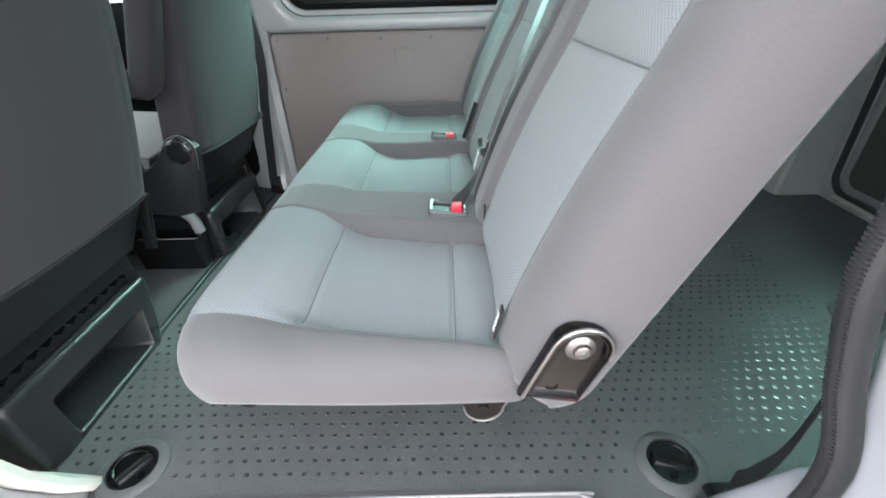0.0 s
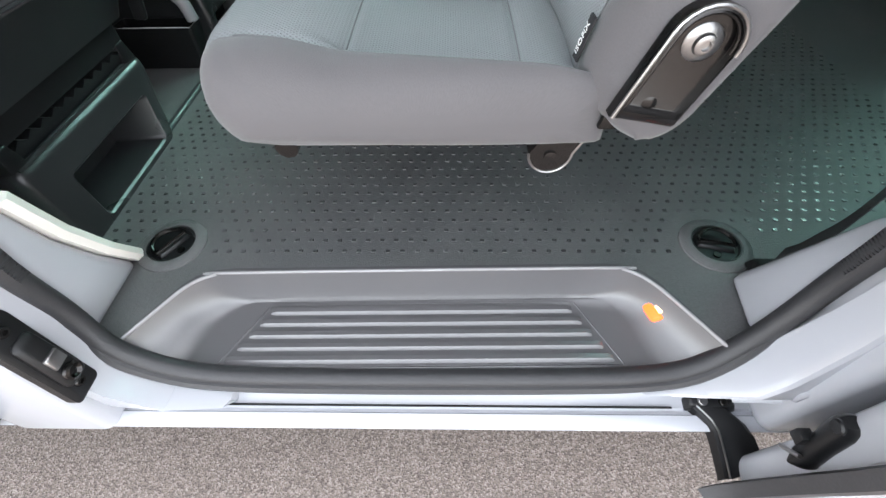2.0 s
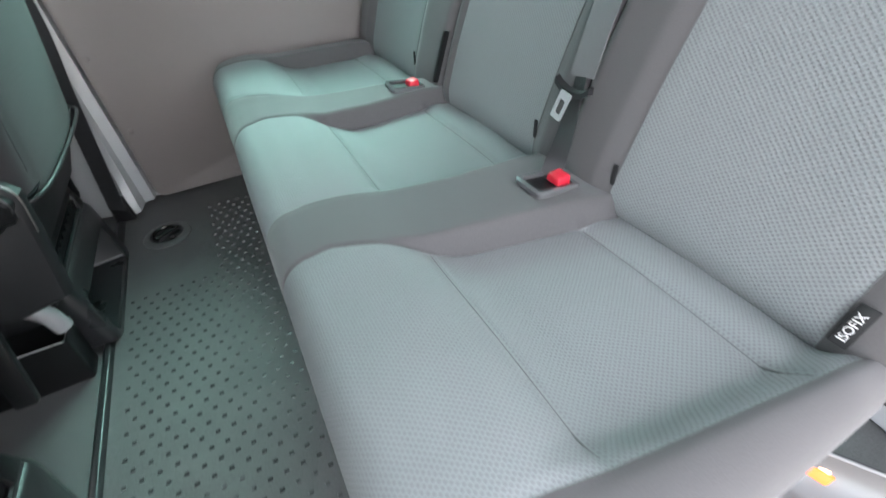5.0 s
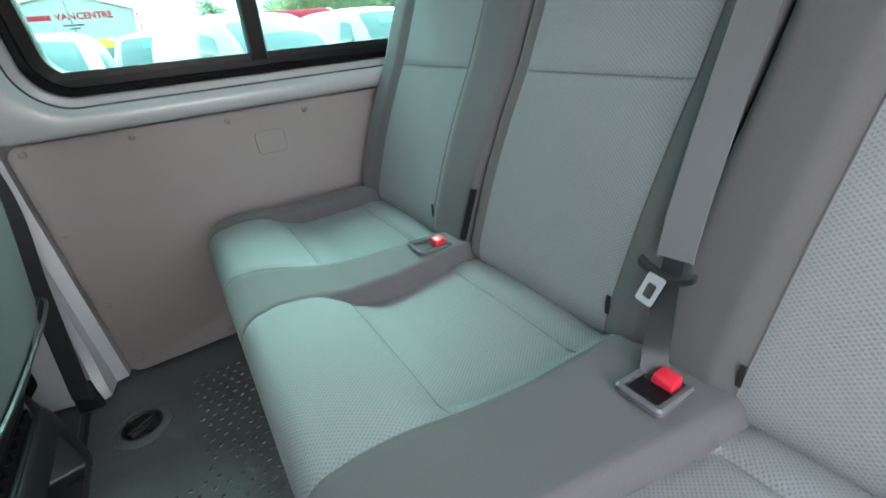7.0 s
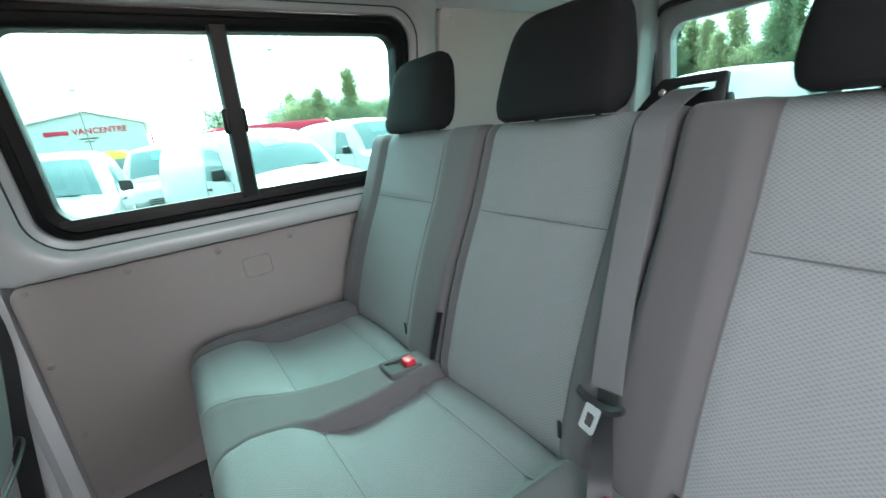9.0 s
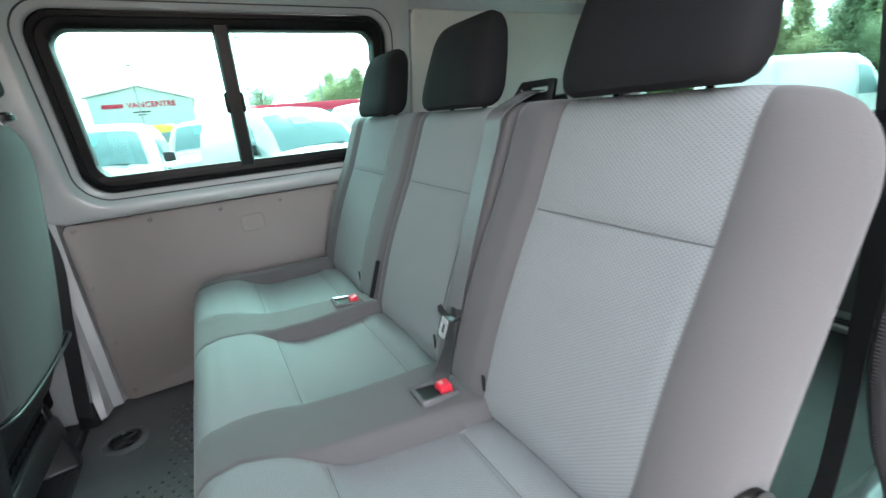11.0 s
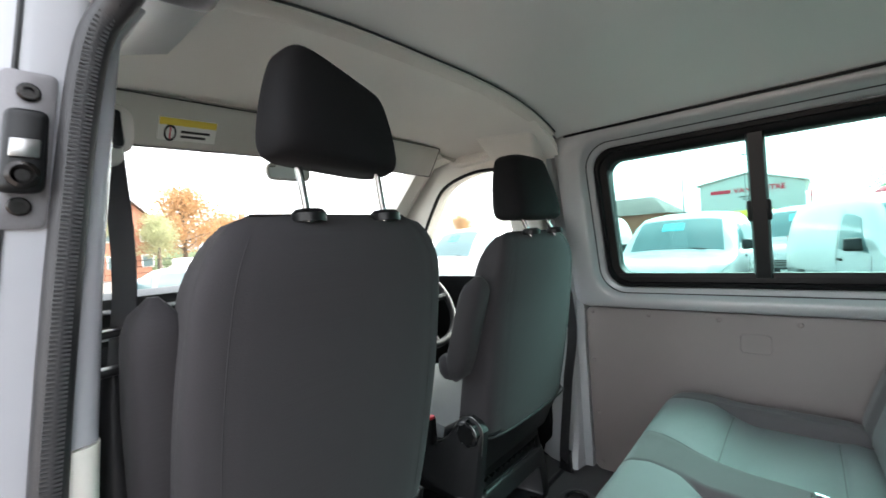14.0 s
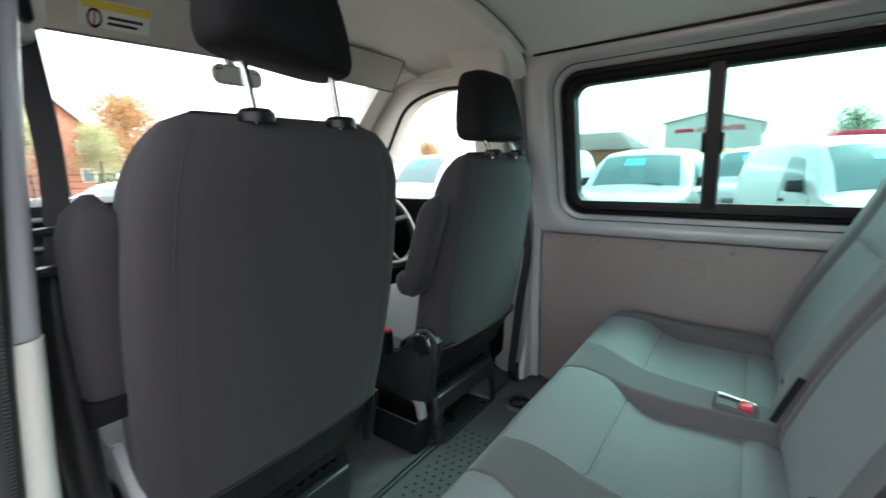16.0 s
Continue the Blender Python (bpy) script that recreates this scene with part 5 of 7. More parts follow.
part("floor_anchor", hexa([(0.555, 0.205, 0.578), (0.635, 0.205, 0.578), (0.635, 0.245, 0.572), (0.555, 0.245, 0.572), (0.56, 0.21, 0.600), (0.63, 0.21, 0.600), (0.63, 0.24, 0.595), (0.56, 0.24, 0.595)], 0.005), PLASTIC, nb, "black belt anchor on the floor")


# ---- front seats ----
def front_seat(cy, top, arm_side, arm_z, label, head, arm_out, nod=0.10, twist=0.0):
    """A front seat seen from behind: shell-shaped back, head restraint, folded armrest, plinth."""
    seat = thing("front_seat", (-0.9, cy, FLOOR), label, "car seat", group="front seats")
    bottom = 0.962
    back_x, back_run, post_x = (-0.596, 0.136, -0.492) if cy < CENTRE else (-0.608, 0.098, -0.528)
    rings, uvs = [], []
    ns = 40
    for i in range(ns + 1):
        t = i / ns
        z = bottom + (top - bottom) * t
        rt = 0.12
        inset = 0.0
        if top - z < rt:
            inset = rt - math.sqrt(max(0, rt ** 2 - (rt - (top - z)) ** 2))
        w = 0.234 + 0.012 * math.sin(math.pi * t) - 0.024 * t ** 3 - 0.56 * inset
        x_back = back_x + back_run * t ** 0.9
        d = 0.125 - 0.02 * t
        ring, uv = [], []
        for a in range(72):
            th = 2 * math.pi * a / 72
            ca, sa = math.cos(th), math.sin(th)
            yy = w * math.copysign(abs(sa) ** 0.28, sa)
            xx = (d / 2 - inset * 0.5) * math.copysign(abs(ca) ** 0.34, ca)
            belly = 0.012 * math.cos(yy / w * 1.5) if ca > 0 else 0.0
            seam = 0.0025 * (math.exp(-((abs(yy) - w * 0.80) / 0.004) ** 2)) if ca > 0 else 0.0
            ring.append((x_back - d / 2 + xx + belly - seam, cy + yy, z))
            uv.append((yy + (0 if ca > 0 else 2), z))
        rings.append(ring)
        uvs.append(uv)
    part("backrest", loft(rings, True, True, uvs), DARKCLOTH, seat, "dark grey cloth backrest with side seams", sharp=60)
    for s in (-1, 1):
        run = []
        for i in range(3, ns - 1):
            t = i / ns
            z = bottom + (top - bottom) * t
            rt = 0.12
            inset = rt - math.sqrt(max(0, rt ** 2 - (rt - (top - z)) ** 2)) if top - z < rt else 0.0
            w = 0.234 + 0.012 * math.sin(math.pi * t) - 0.024 * t ** 3 - 0.56 * inset
            sa = 0.82 ** (1 / 0.28)
            d = 0.125 - 0.02 * t
            run.append((back_x + back_run * t ** 0.9 - d / 2 + (d / 2 - inset * 0.5) * math.sqrt(1 - sa * sa) ** 0.34 + 0.012 * math.cos(0.82 * 1.5) - 0.001, cy + s * w * 0.82, z))
        part("seam", tube(run, 0.0012, 6), DARKCLOTH, seat)
    # lower skirt behind the backrest, with its piping
    sk = []
    for z, x0, x1, w in ((0.835, -0.80, -0.672, 0.222), (0.90, -0.80, -0.642, 0.230), (0.955, -0.78, -0.612, 0.236), (0.976, -0.74, -0.600, 0.236)):
        sk.append([(x, y, z) for x, y in rrect(x0, x1, cy - w, cy + w, 0.03, 5)])
    part("lower_skirt", loft(sk), VINYL, seat, "black vinyl skirt under the backrest")
    part("piping", tube(curve_pts([(-0.622, cy - 0.237, 0.968), (-0.590, cy - 0.19, 0.970), (-0.584, cy, 0.968), (-0.590, cy + 0.19, 0.970), (-0.622, cy + 0.237, 0.968)], 6), 0.0035, 6), GREYPLASTIC, seat)
    # cushion
    cu = []
    for i in range(13):
        t = i / 12
        y = cy - 0.215 + 0.43 * t
        k = 1 - abs(2 * t - 1) ** 6
        cu.append([(-0.74, y, 0.90), (-0.74, y, 0.95 + 0.03 * k), (-0.9, y, 0.97 + 0.035 * k), (-1.10, y, 0.98 + 0.035 * k), (-1.17, y, 0.95 + 0.03 * k), (-1.18, y, 0.89), (-1.10, y, 0.86)])
    part("seat_cushion", loft(cu, True, True, [[(q * 0.1, i * 0.04) for q in range(7)] for i in range(13)]), CLOTH, seat)
    # plinth with the open pocket in its rear face
    px1, z1 = -0.690, 0.748
    y0, y1 = cy - (0.210 if cy < CENTRE else 0.160), cy + 0.226
    inward = 0.056 if cy < CENTRE else 0.0           # the inner end leans in towards the floor

    def m(u, v, d):
        lean_in = inward * (z1 - v) / (z1 - FLOOR) * max(0, (u - cy) / 0.226)
        return Vector((px1 + d + 0.014 * (z1 - v) / 0.18, u - lean_in, v))

    def edge(i, r=0.020):
        return rrect(y0 + i, y1 - i, FLOOR, z1 - i, r, 5)
    pocket = rrect(cy - 0.128, cy + 0.168, FLOOR + 0.014, FLOOR + 0.114, 0.010, 5)
    body = loops([(edge(0.01), -0.38), (edge(0.002), -0.030), (edge(0.0), -0.020), (edge(0.002), -0.010), (edge(0.008), -0.003), (edge(0.016), 0.0), (rrect(cy - 0.132, cy + 0.172, FLOOR + 0.010, FLOOR + 0.118, 0.012, 5), 0.0), (pocket, -0.004), (rrect(cy - 0.100, cy + 0.142, FLOOR + 0.018, FLOOR + 0.110, 0.010, 5), -0.11)], m, caps=True)
    part("plinth", body, GREYPLASTIC, seat, "black plastic plinth with a deep open pocket", sharp=35)
    part("plinth_lip", tube([(px1 - 0.012, y0 + 0.02, z1 - 0.004), (px1 - 0.012, y1 - 0.02, z1 - 0.004)], 0.006, 8), GREYPLASTIC, seat, "rounded upper lip")
    part("height_rack", loft([[(-0.705, cy - 0.20 + 0.40 * k / 24, z1 + 0.004), (-0.700, cy - 0.20 + 0.40 * k / 24, z1 + 0.022 + 0.010 * (k % 2)), (-0.725, cy - 0.20 + 0.40 * k / 24, z1 + 0.022 + 0.010 * (k % 2)), (-0.725, cy - 0.20 + 0.40 * k / 24, z1 + 0.004)] for k in range(25)]), PLASTIC, seat, "toothed black rack under the seat")
    part("rail", box(-1.05, -0.72, cy - 0.20, cy - 0.16, z1, z1 + 0.035, 0.004), PLASTIC, seat)
    part("rail", box(-1.05, -0.72, cy + 0.16, cy + 0.20, z1, z1 + 0.035, 0.004), PLASTIC, seat)
    part("seat_pan", box(-1.12, -0.70, cy - 0.21, cy + 0.21, z1 + 0.03, 0.90, 0.012), PLASTIC, seat)
    for dy in (-0.185, 0.19):
        part("latch_catch", hexa([(-0.735, cy + dy - 0.02, z1), (-0.695, cy + dy - 0.02, z1), (-0.695, cy + dy + 0.02, z1), (-0.735, cy + dy + 0.02, z1), (-0.73, cy + dy - 0.014, z1 + 0.05), (-0.70, cy + dy - 0.014, z1 + 0.04), (-0.70, cy + dy + 0.014, z1 + 0.04), (-0.73, cy + dy + 0.014, z1 + 0.05)], 0.004), PLASTIC, seat)
    # head restraint on two posts
    hx, hy, rise, hz = head
    hr = part("headrest", headrest_block(hx, cy + hy, top + rise + hz / 2, 0.268, hz, 0.12, nod, 0.048, 0.016, 0.034, twist), BLACKCLOTH, seat, "black padded head restraint")
    for dy in (-0.075, 0.075):
        part("post", tube([(post_x, cy + 0.01 + dy, top - 0.02), (post_x + (hx + 0.47) * (0.6 if cy < CENTRE else 0.3), cy + (0.01 + hy) / 2 + dy, top + rise + 0.03)], 0.0058, 10), STEEL, hr, "chrome post")
        part("post_socket", lathe((post_x, cy + 0.01 + dy, top - 0.012), (0.0, 0, 1), [(0.026, 0), (0.026, 0.012), (0.020, 0.018), (0.007, 0.019)], 16), PLASTIC, hr)
    # folded-up armrest
    ay = cy + arm_side * arm_out
    arm_len = 0.33 if cy < CENTRE else 0.29
    ar = []
    for i in range(15):
        t = i / 14
        z = arm_z - arm_len + arm_len * t
        k = math.sqrt(max(0.02, 1 - (2 * t - 1) ** 8))
        if t > 0.8:
            k = math.sqrt(max(0.03, 1 - ((t - 0.8) / 0.2) ** 2))
        ar.append([((-0.655 + 0.075 * t if cy < CENTRE else -0.672 + 0.100 * t) + (0.05 if cy < CENTRE else 0.036) * k * math.copysign(abs(math.cos(a)) ** 0.6, math.cos(a)), ay + 0.034 * k * math.copysign(abs(math.sin(a)) ** 0.6, math.sin(a)), z) for a in (2 * math.pi * q / 20 for q in range(20))])
    low_ar = [[(-0.656 + 0.006 * k + 0.052 * math.copysign(abs(math.cos(a)) ** 0.5, math.cos(a)), ay + 0.0355 * math.copysign(abs(math.sin(a)) ** 0.5, math.sin(a)), arm_z - arm_len + 0.004 + 0.016 * k + 0.25 * (0.05 * math.cos(a)) * (1 if k == 0 else 0.4)) for a in (2 * math.pi * q / 20 for q in range(20))] for k in range(4)]
    if cy < CENTRE:
        part("armrest_end", loft(low_ar), BLACKCLOTH, seat, "black lower end of the armrest")
    part("armrest", loft(ar, True, True, [[(q * 0.01, i * 0.02) for q in range(20)] for i in range(15)]), DARKCLOTH, seat, "folded dark cloth armrest")
    if cy > CENTRE:
        part("armrest_tip", loft([[(-0.684 + 0.038 * k * math.cos(a), ay + 0.034 * k * math.sin(a), arm_z - arm_len + 0.045 + dz) for a in (2 * math.pi * q / 20 for q in range(20))] for dz, k in ((-0.040, 0.35), (-0.034, 0.7), (-0.018, 0.95), (0.0, 1.0), (0.018, 0.9), (0.028, 0.6))]), DARKCLOTH, seat, "rounded end of the armrest")
    # recliner housing with its knob on the inner side
    inner = 1 if cy < CENTRE else -1
    ky = cy + inner * 0.245
    if inner < 0:
        house = [(-0.640, 0.800), (-0.614, 0.930), (-0.604, 0.995), (-0.622, 1.022), (-0.648, 1.030), (-0.684, 1.014), (-0.714, 0.974), (-0.744, 0.945), (-0.778, 0.929), (-0.810, 0.926), (-0.828, 0.944), (-0.845, 0.952), (-0.880, 0.946), (-0.950, 0.930), (-0.950, 0.845), (-0.800, 0.790), (-0.720, 0.782)]
        part("side_shield", loft([[(x, ky - inner * 0.012, z) for x, z in house], [(x, ky + inner * 0.012, z) for x, z in house], [(-0.74 + (x + 0.74) * 0.94, ky + inner * 0.022, 0.88 + (z - 0.88) * 0.92) for x, z in house]]), SHIELD, seat, "black plastic side shield")
        kn = []
        for h, r in ((0.0, 0.034), (0.014, 0.034), (0.020, 0.028), (0.020, 0.010)):
            kn.append([(-0.646 + (r + 0.002 * math.cos(8 * a)) * math.cos(a), ky + inner * (0.018 + h), 0.990 + (r + 0.003 * math.cos(8 * a)) * math.sin(a)) for a in (2 * math.pi * q / 48 for q in range(48))])
        part("shield_edge", tube(curve_pts([(x, ky + inner * 0.014, z + 0.002) for x, z in house[1:13]], 3), 0.0010, 8), DULLSTEEL, seat, "bright worn edge of the shield")
        part("recliner_knob", loft(kn), PLASTIC, seat, "black fluted reclining knob")
        part("knob_rim", tube([(-0.646 + 0.033 * math.cos(a), ky + inner * 0.033, 0.990 + 0.033 * math.sin(a)) for a in (math.pi * (0.75 * q / 20 - 0.1) for q in range(21))], 0.0016, 6), DULLSTEEL, seat)
    else:
        part("hinge_strap", hexa([(-0.668, cy + 0.228, 0.815), (-0.640, cy + 0.228, 0.815), (-0.640, cy + 0.242, 0.815), (-0.668, cy + 0.242, 0.815), (-0.640, cy + 0.230, 0.965), (-0.606, cy + 0.230, 0.965), (-0.606, cy + 0.246, 0.965), (-0.640, cy + 0.246, 0.965)], 0.005), PLASTIC, seat, "black hinge strap")
    if inner > 0:                                    # pale metal bracket of the outer hinge
        by = cy - 0.243
        bracket = [(-0.640, 0.84), (-0.600, 0.93), (-0.592, 0.985), (-0.610, 1.010), (-0.640, 1.020), (-0.690, 1.075), (-0.725, 1.060), (-0.680, 0.985), (-0.720, 0.90), (-0.740, 0.84)]
        part("hinge_bracket", loft([[(x, by + 0.006, z) for x, z in bracket], [(x, by - 0.004, z) for x, z in bracket], [(-0.66 + (x + 0.66) * 0.92, by - 0.008, 0.96 + (z - 0.96) * 0.94) for x, z in bracket]]), PRIMER, seat, "pale grey metal hinge bracket")
    if inner < 0:
        part("buckle", box(-0.80, -0.765, ky - 0.045, ky - 0.020, 0.93, 1.005, 0.005), PLASTIC, seat)
        part("release_button", box(-0.798, -0.767, ky - 0.043, ky - 0.022, 1.004, 1.012, 0.002), RED, seat, "red belt release button")
    return seat


front_seat(0.492, 1.572, -1, 1.470, "dark grey cloth passenger seat with a raised black head restraint", (-0.475, -0.018, 0.068, 0.140), 0.248, twist=0.30)
front_seat(1.225, 1.530, -1, 1.42, "dark grey cloth driver's seat with a black head restraint", (-0.560, -0.030, 0.032, 0.185), 0.275, -0.12)


# ---- cab ----
dash = thing("dashboard", (-1.55, CENTRE, 0.6), "black plastic dashboard with an open shelf under the windscreen", "dashboard")
prof = [(-1.90, 1.38), (-1.62, 1.425), (-1.40, 1.435), (-1.345, 1.42), (-1.335, 1.39), (-1.36, 1.375), (-1.44, 1.37), (-1.44, 1.335), (-1.34, 1.325), (-1.31, 1.30), (-1.30, 1.10), (-1.36, 0.98), (-1.90, 0.90)]
part("dash_body", loft([[(x - 0.06 * abs((y - CENTRE) / 0.72) ** 3, y, z) for x, z in prof] for y in (0.10, 0.16, 0.3, 0.55, 0.84, 1.15, 1.4, 1.52, 1.58)]), PLASTIC, dash, sharp=25)
part("shelf_trim", tube([(-1.330 - 0.06 * abs((y - CENTRE) / 0.72) ** 3, y, 1.388) for y in (0.16, 0.3, 0.55, 0.84, 1.15, 1.4)], 0.006, 8), BUCKLEGREY, dash, "thin grey trim line")
part("shelf_trim", tube([(-1.318 - 0.06 * abs((y - CENTRE) / 0.72) ** 3, y, 1.318) for y in (0.16, 0.3, 0.55, 0.84, 1.15, 1.4)], 0.005, 8), BUCKLEGREY, dash)
part("instrument_hood", hexa([(-1.45, 1.08, 1.40), (-1.28, 1.10, 1.37), (-1.28, 1.36, 1.37), (-1.45, 1.38, 1.40), (-1.45, 1.12, 1.46), (-1.31, 1.14, 1.445), (-1.31, 1.32, 1.445), (-1.45, 1.34, 1.46)], 0.02, 3), PLASTIC, dash)
part("centre_console", hexa([(-1.40, 0.72, 0.75), (-1.22, 0.74, 0.80), (-1.22, 0.96, 0.80), (-1.40, 0.98, 0.75), (-1.40, 0.70, 1.32), (-1.30, 0.72, 1.30), (-1.30, 0.98, 1.30), (-1.40, 1.0, 1.32)], 0.015, 3), GREYPLASTIC, dash)

wheel = thing("steering_wheel", (-1.12, 1.235, 1.27), "black steering wheel with three spokes behind the driver's seat", "steering wheel")
wc, ax = Vector((-1.10, 1.235, 1.285)), Vector((0.80, 0, 0.60)).normalized()
wu, wv = Vector((0, 1, 0)), ax.cross(Vector((0, 1, 0)))
part("rim", tube([wc + 0.19 * (math.cos(a) * wu + math.sin(a) * wv) for a in (2 * math.pi * k / 48 for k in range(49))], 0.015, 10, caps=False), VINYL, wheel)
part("hub", lathe(wc - ax * 0.05, ax, [(0.085, 0), (0.080, 0.03), (0.06, 0.04), (0.01, 0.042)], 24), PLASTIC, wheel)
for a in (0, math.pi, -math.pi / 2):
    part("spoke", tube([wc - ax * 0.025 + 0.06 * (math.cos(a) * wu + math.sin(a) * wv), wc + 0.185 * (math.cos(a) * wu + math.sin(a) * wv)], 0.014, 8), PLASTIC, wheel)
part("column", tube([wc - ax * 0.05, wc - ax * 0.30], 0.035, 12), PLASTIC, wheel)


def visor(y0, y1, sticker):
    v = thing("sun_visor", (-1.08, (y0 + y1) / 2, 1.85), "pale grey sun visor" + (" with a yellow and white warning sticker" if sticker else " folded up against the roof"), "sun visor", group="sun visors")

    def m(u, w, d):
        return Vector((-1.045 - 0.070 * w - 0.03 * (1 - ((u - CENTRE) / 0.66) ** 2) + 0.8 * d, u, 1.912 - 0.105 * w - 0.02 * ((u - CENTRE) / 0.62) ** 2 - 0.6 * d))
    o = rrect(y0, y1, 0.0, 1.0, 0.03, 5)
    part("pad", loops([(o, -0.02), (o, -0.002), (rrect(y0 + 0.006, y1 - 0.006, 0.06, 0.94, 0.03, 5), 0.004)], m, caps=True), VISORGREY, v)
    part("piping", tube([m(u, w, 0.0) for u, w in (*o, o[0])], 0.0022, 6), GREYPLASTIC, v, "thin dark stitched edge")
    if sticker:
        part("sticker", loops([(rrect(0.412, 0.545, 0.34, 0.80, 0.006, 2), 0.008), (rrect(0.412, 0.545, 0.34, 0.80, 0.006, 2), 0.0115)], m, caps=True), WHITEPRINT, v, "white warning sticker with a yellow band")
        part("yellow_band", loops([(rrect(0.413, 0.544, 0.35, 0.49, 0.004, 2), 0.0110), (rrect(0.413, 0.544, 0.35, 0.49, 0.004, 2), 0.0124)], m, caps=True), YELLOW, v)
        part("warning_bar", loops([(rrect(0.4365, 0.4395, 0.52, 0.78, 0.001, 2), 0.0112), (rrect(0.4365, 0.4395, 0.52, 0.78, 0.001, 2), 0.0124)], m, caps=True), REDPRINT, v)
        ring = [(0.438 + 0.014 * math.cos(a), 0.65 + 0.17 * math.sin(a)) for a in (2 * math.pi * k / 20 for k in range(20))]
        ring_in = [(0.438 + 0.010 * math.cos(a), 0.65 + 0.12 * math.sin(a)) for a in (2 * math.pi * k / 20 for k in range(20))]
        part("warning_sign", loops([(ring, 0.0112), (ring, 0.0124), (ring_in, 0.0124), (ring_in, 0.0112)], m), BLACKPRINT, v)
        for a0, a1, w0 in ((0.462, 0.530, 0.58), (0.462, 0.520, 0.68)):
            part("print_bar", loops([(rrect(a0, a1, w0, w0 + 0.05, 0.002, 2), 0.0112), (rrect(a0, a1, w0, w0 + 0.05, 0.002, 2), 0.0124)], m, caps=True), BLACKPRINT, v)


visor(0.28, 0.80, True)
visor(0.90, 1.40, False)
mirror = thing("rear_view_mirror", (-1.22, 0.81, 1.80), "pale grey rear-view mirror under the top of the windscreen", "mirror")
rm = [[(-1.215 + d, 0.810 + (y - 0.810) * k + 0.004, 1.780 + (z - 1.780) * k) for y, z in rrect(0.733, 0.887, 1.752, 1.808, 0.024, 6)] for d, k in ((0.0, 0.97), (-0.004, 1.0), (-0.016, 0.98), (-0.030, 0.80), (-0.040, 0.45))]
part("housing", loft(rm), VISORGREY, mirror)
part("glass", loft([[(-1.2145 + d, y, z) for y, z in rrect(0.742, 0.886, 1.758, 1.802, 0.018, 6)] for d in (0.0, 0.002)]), MIRROR, mirror)
part("stalk", tube([(-1.245, 0.812, 1.795), (-1.275, 0.818, 1.84), (-1.26, 0.82, 1.872)], 0.014, 10), VISORGREY, mirror)
handle = thing("grab_handle", (-0.95, 1.50, 1.85), "pale moulded grab handle in the headlining over the driver's door", "grab handle")
part("grip", tube(curve_pts([(-0.84, 1.505, 1.865), (-0.87, 1.48, 1.835), (-0.96, 1.475, 1.828), (-1.05, 1.48, 1.835), (-1.08, 1.505, 1.86)], 6), 0.012, 10), TRIM, handle)


# belts of the front seats
def front_belt(x, y, ztop, y_low, low_z, side, label, cloth, hang=None):
    b = thing("seat_belt", (x, y, low_z), label, "seat belt", group="front seat belts")
    part("webbing", ribbon(curve_pts(hang or [(x - 0.01, y, ztop), (x - 0.005, y + side * 0.002, ztop - 0.2), (x, y_low, (ztop + low_z) / 2), (x + 0.01, y_low, low_z)], 8), (0.75, 0.35 * side, 0), 0.047), cloth, b)
    part("slip_ring", tube([(x - 0.035, y, ztop - 0.01), (x - 0.02, y, ztop + 0.03), (x + 0.03, y, ztop + 0.03), (x + 0.035, y, ztop - 0.01), (x - 0.035, y, ztop - 0.01)], 0.007, 8), PLASTIC, b)
    part("anchor_cover", lathe((x - 0.012, y - side * 0.008, ztop + 0.02), (0, side, 0), [(0.036, 0), (0.036, 0.020), (0.028, 0.032), (0.008, 0.036)], 20), TRIM, b, "pale round anchor cover")
    return b


pb = front_belt(-0.665, 0.232, 1.690, 0.204, 0.72, 1, "dark grey passenger belt hanging beside the near door pillar", WEBBING)
part("sleeve", loft([[(-0.668 + 0.034 * k * math.cos(a), y + 0.022 * k * math.sin(a), z) for a in (2 * math.pi * q / 14 for q in range(14))] for z, y, k in ((1.365, 0.210, 0.55), (1.33, 0.206, 0.8), (1.26, 0.202, 1.0), (1.16, 0.202, 1.05), (1.0, 0.204, 1.0), (0.72, 0.206, 1.0))]), BELTBLACK, pb, "black belt stalk sleeve")
for z, y0, y1 in ((1.424, 0.186, 0.232), (1.374, 0.182, 0.224)):
    part("tongue_grip", hexa([(-0.655, y0, z - 0.006), (-0.628, y0, z - 0.006), (-0.628, y1, z - 0.004), (-0.655, y1, z - 0.004), (-0.655, y0, z + 0.004), (-0.630, y0, z + 0.004), (-0.630, y1, z + 0.006), (-0.655, y1, z + 0.006)], 0.003), PLASTIC, pb)
part("slip_cover", hexa([(-0.690, 0.222, 1.655), (-0.640, 0.218, 1.655), (-0.640, 0.240, 1.655), (-0.690, 0.244, 1.655), (-0.690, 0.226, 1.735), (-0.645, 0.222, 1.735), (-0.645, 0.244, 1.735), (-0.690, 0.248, 1.735)], 0.009, 3), TRIM, pb, "pale plastic belt guide cover")
front_belt(-0.690, 1.560, 1.70, 1.612, 0.62, -1, "black driver's belt hanging down the far door pillar", BELTBLACK, [(-0.690, 1.550, 1.70), (-0.635, 1.552, 1.45), (-0.600, 1.553, 1.18), (-0.632, 1.555, 0.95), (-0.688, 1.590, 0.62)])
low = thing("belt_reel", (-0.690, 1.63, FLOOR), "black belt reel end at the foot of the far pillar", "belt reel")
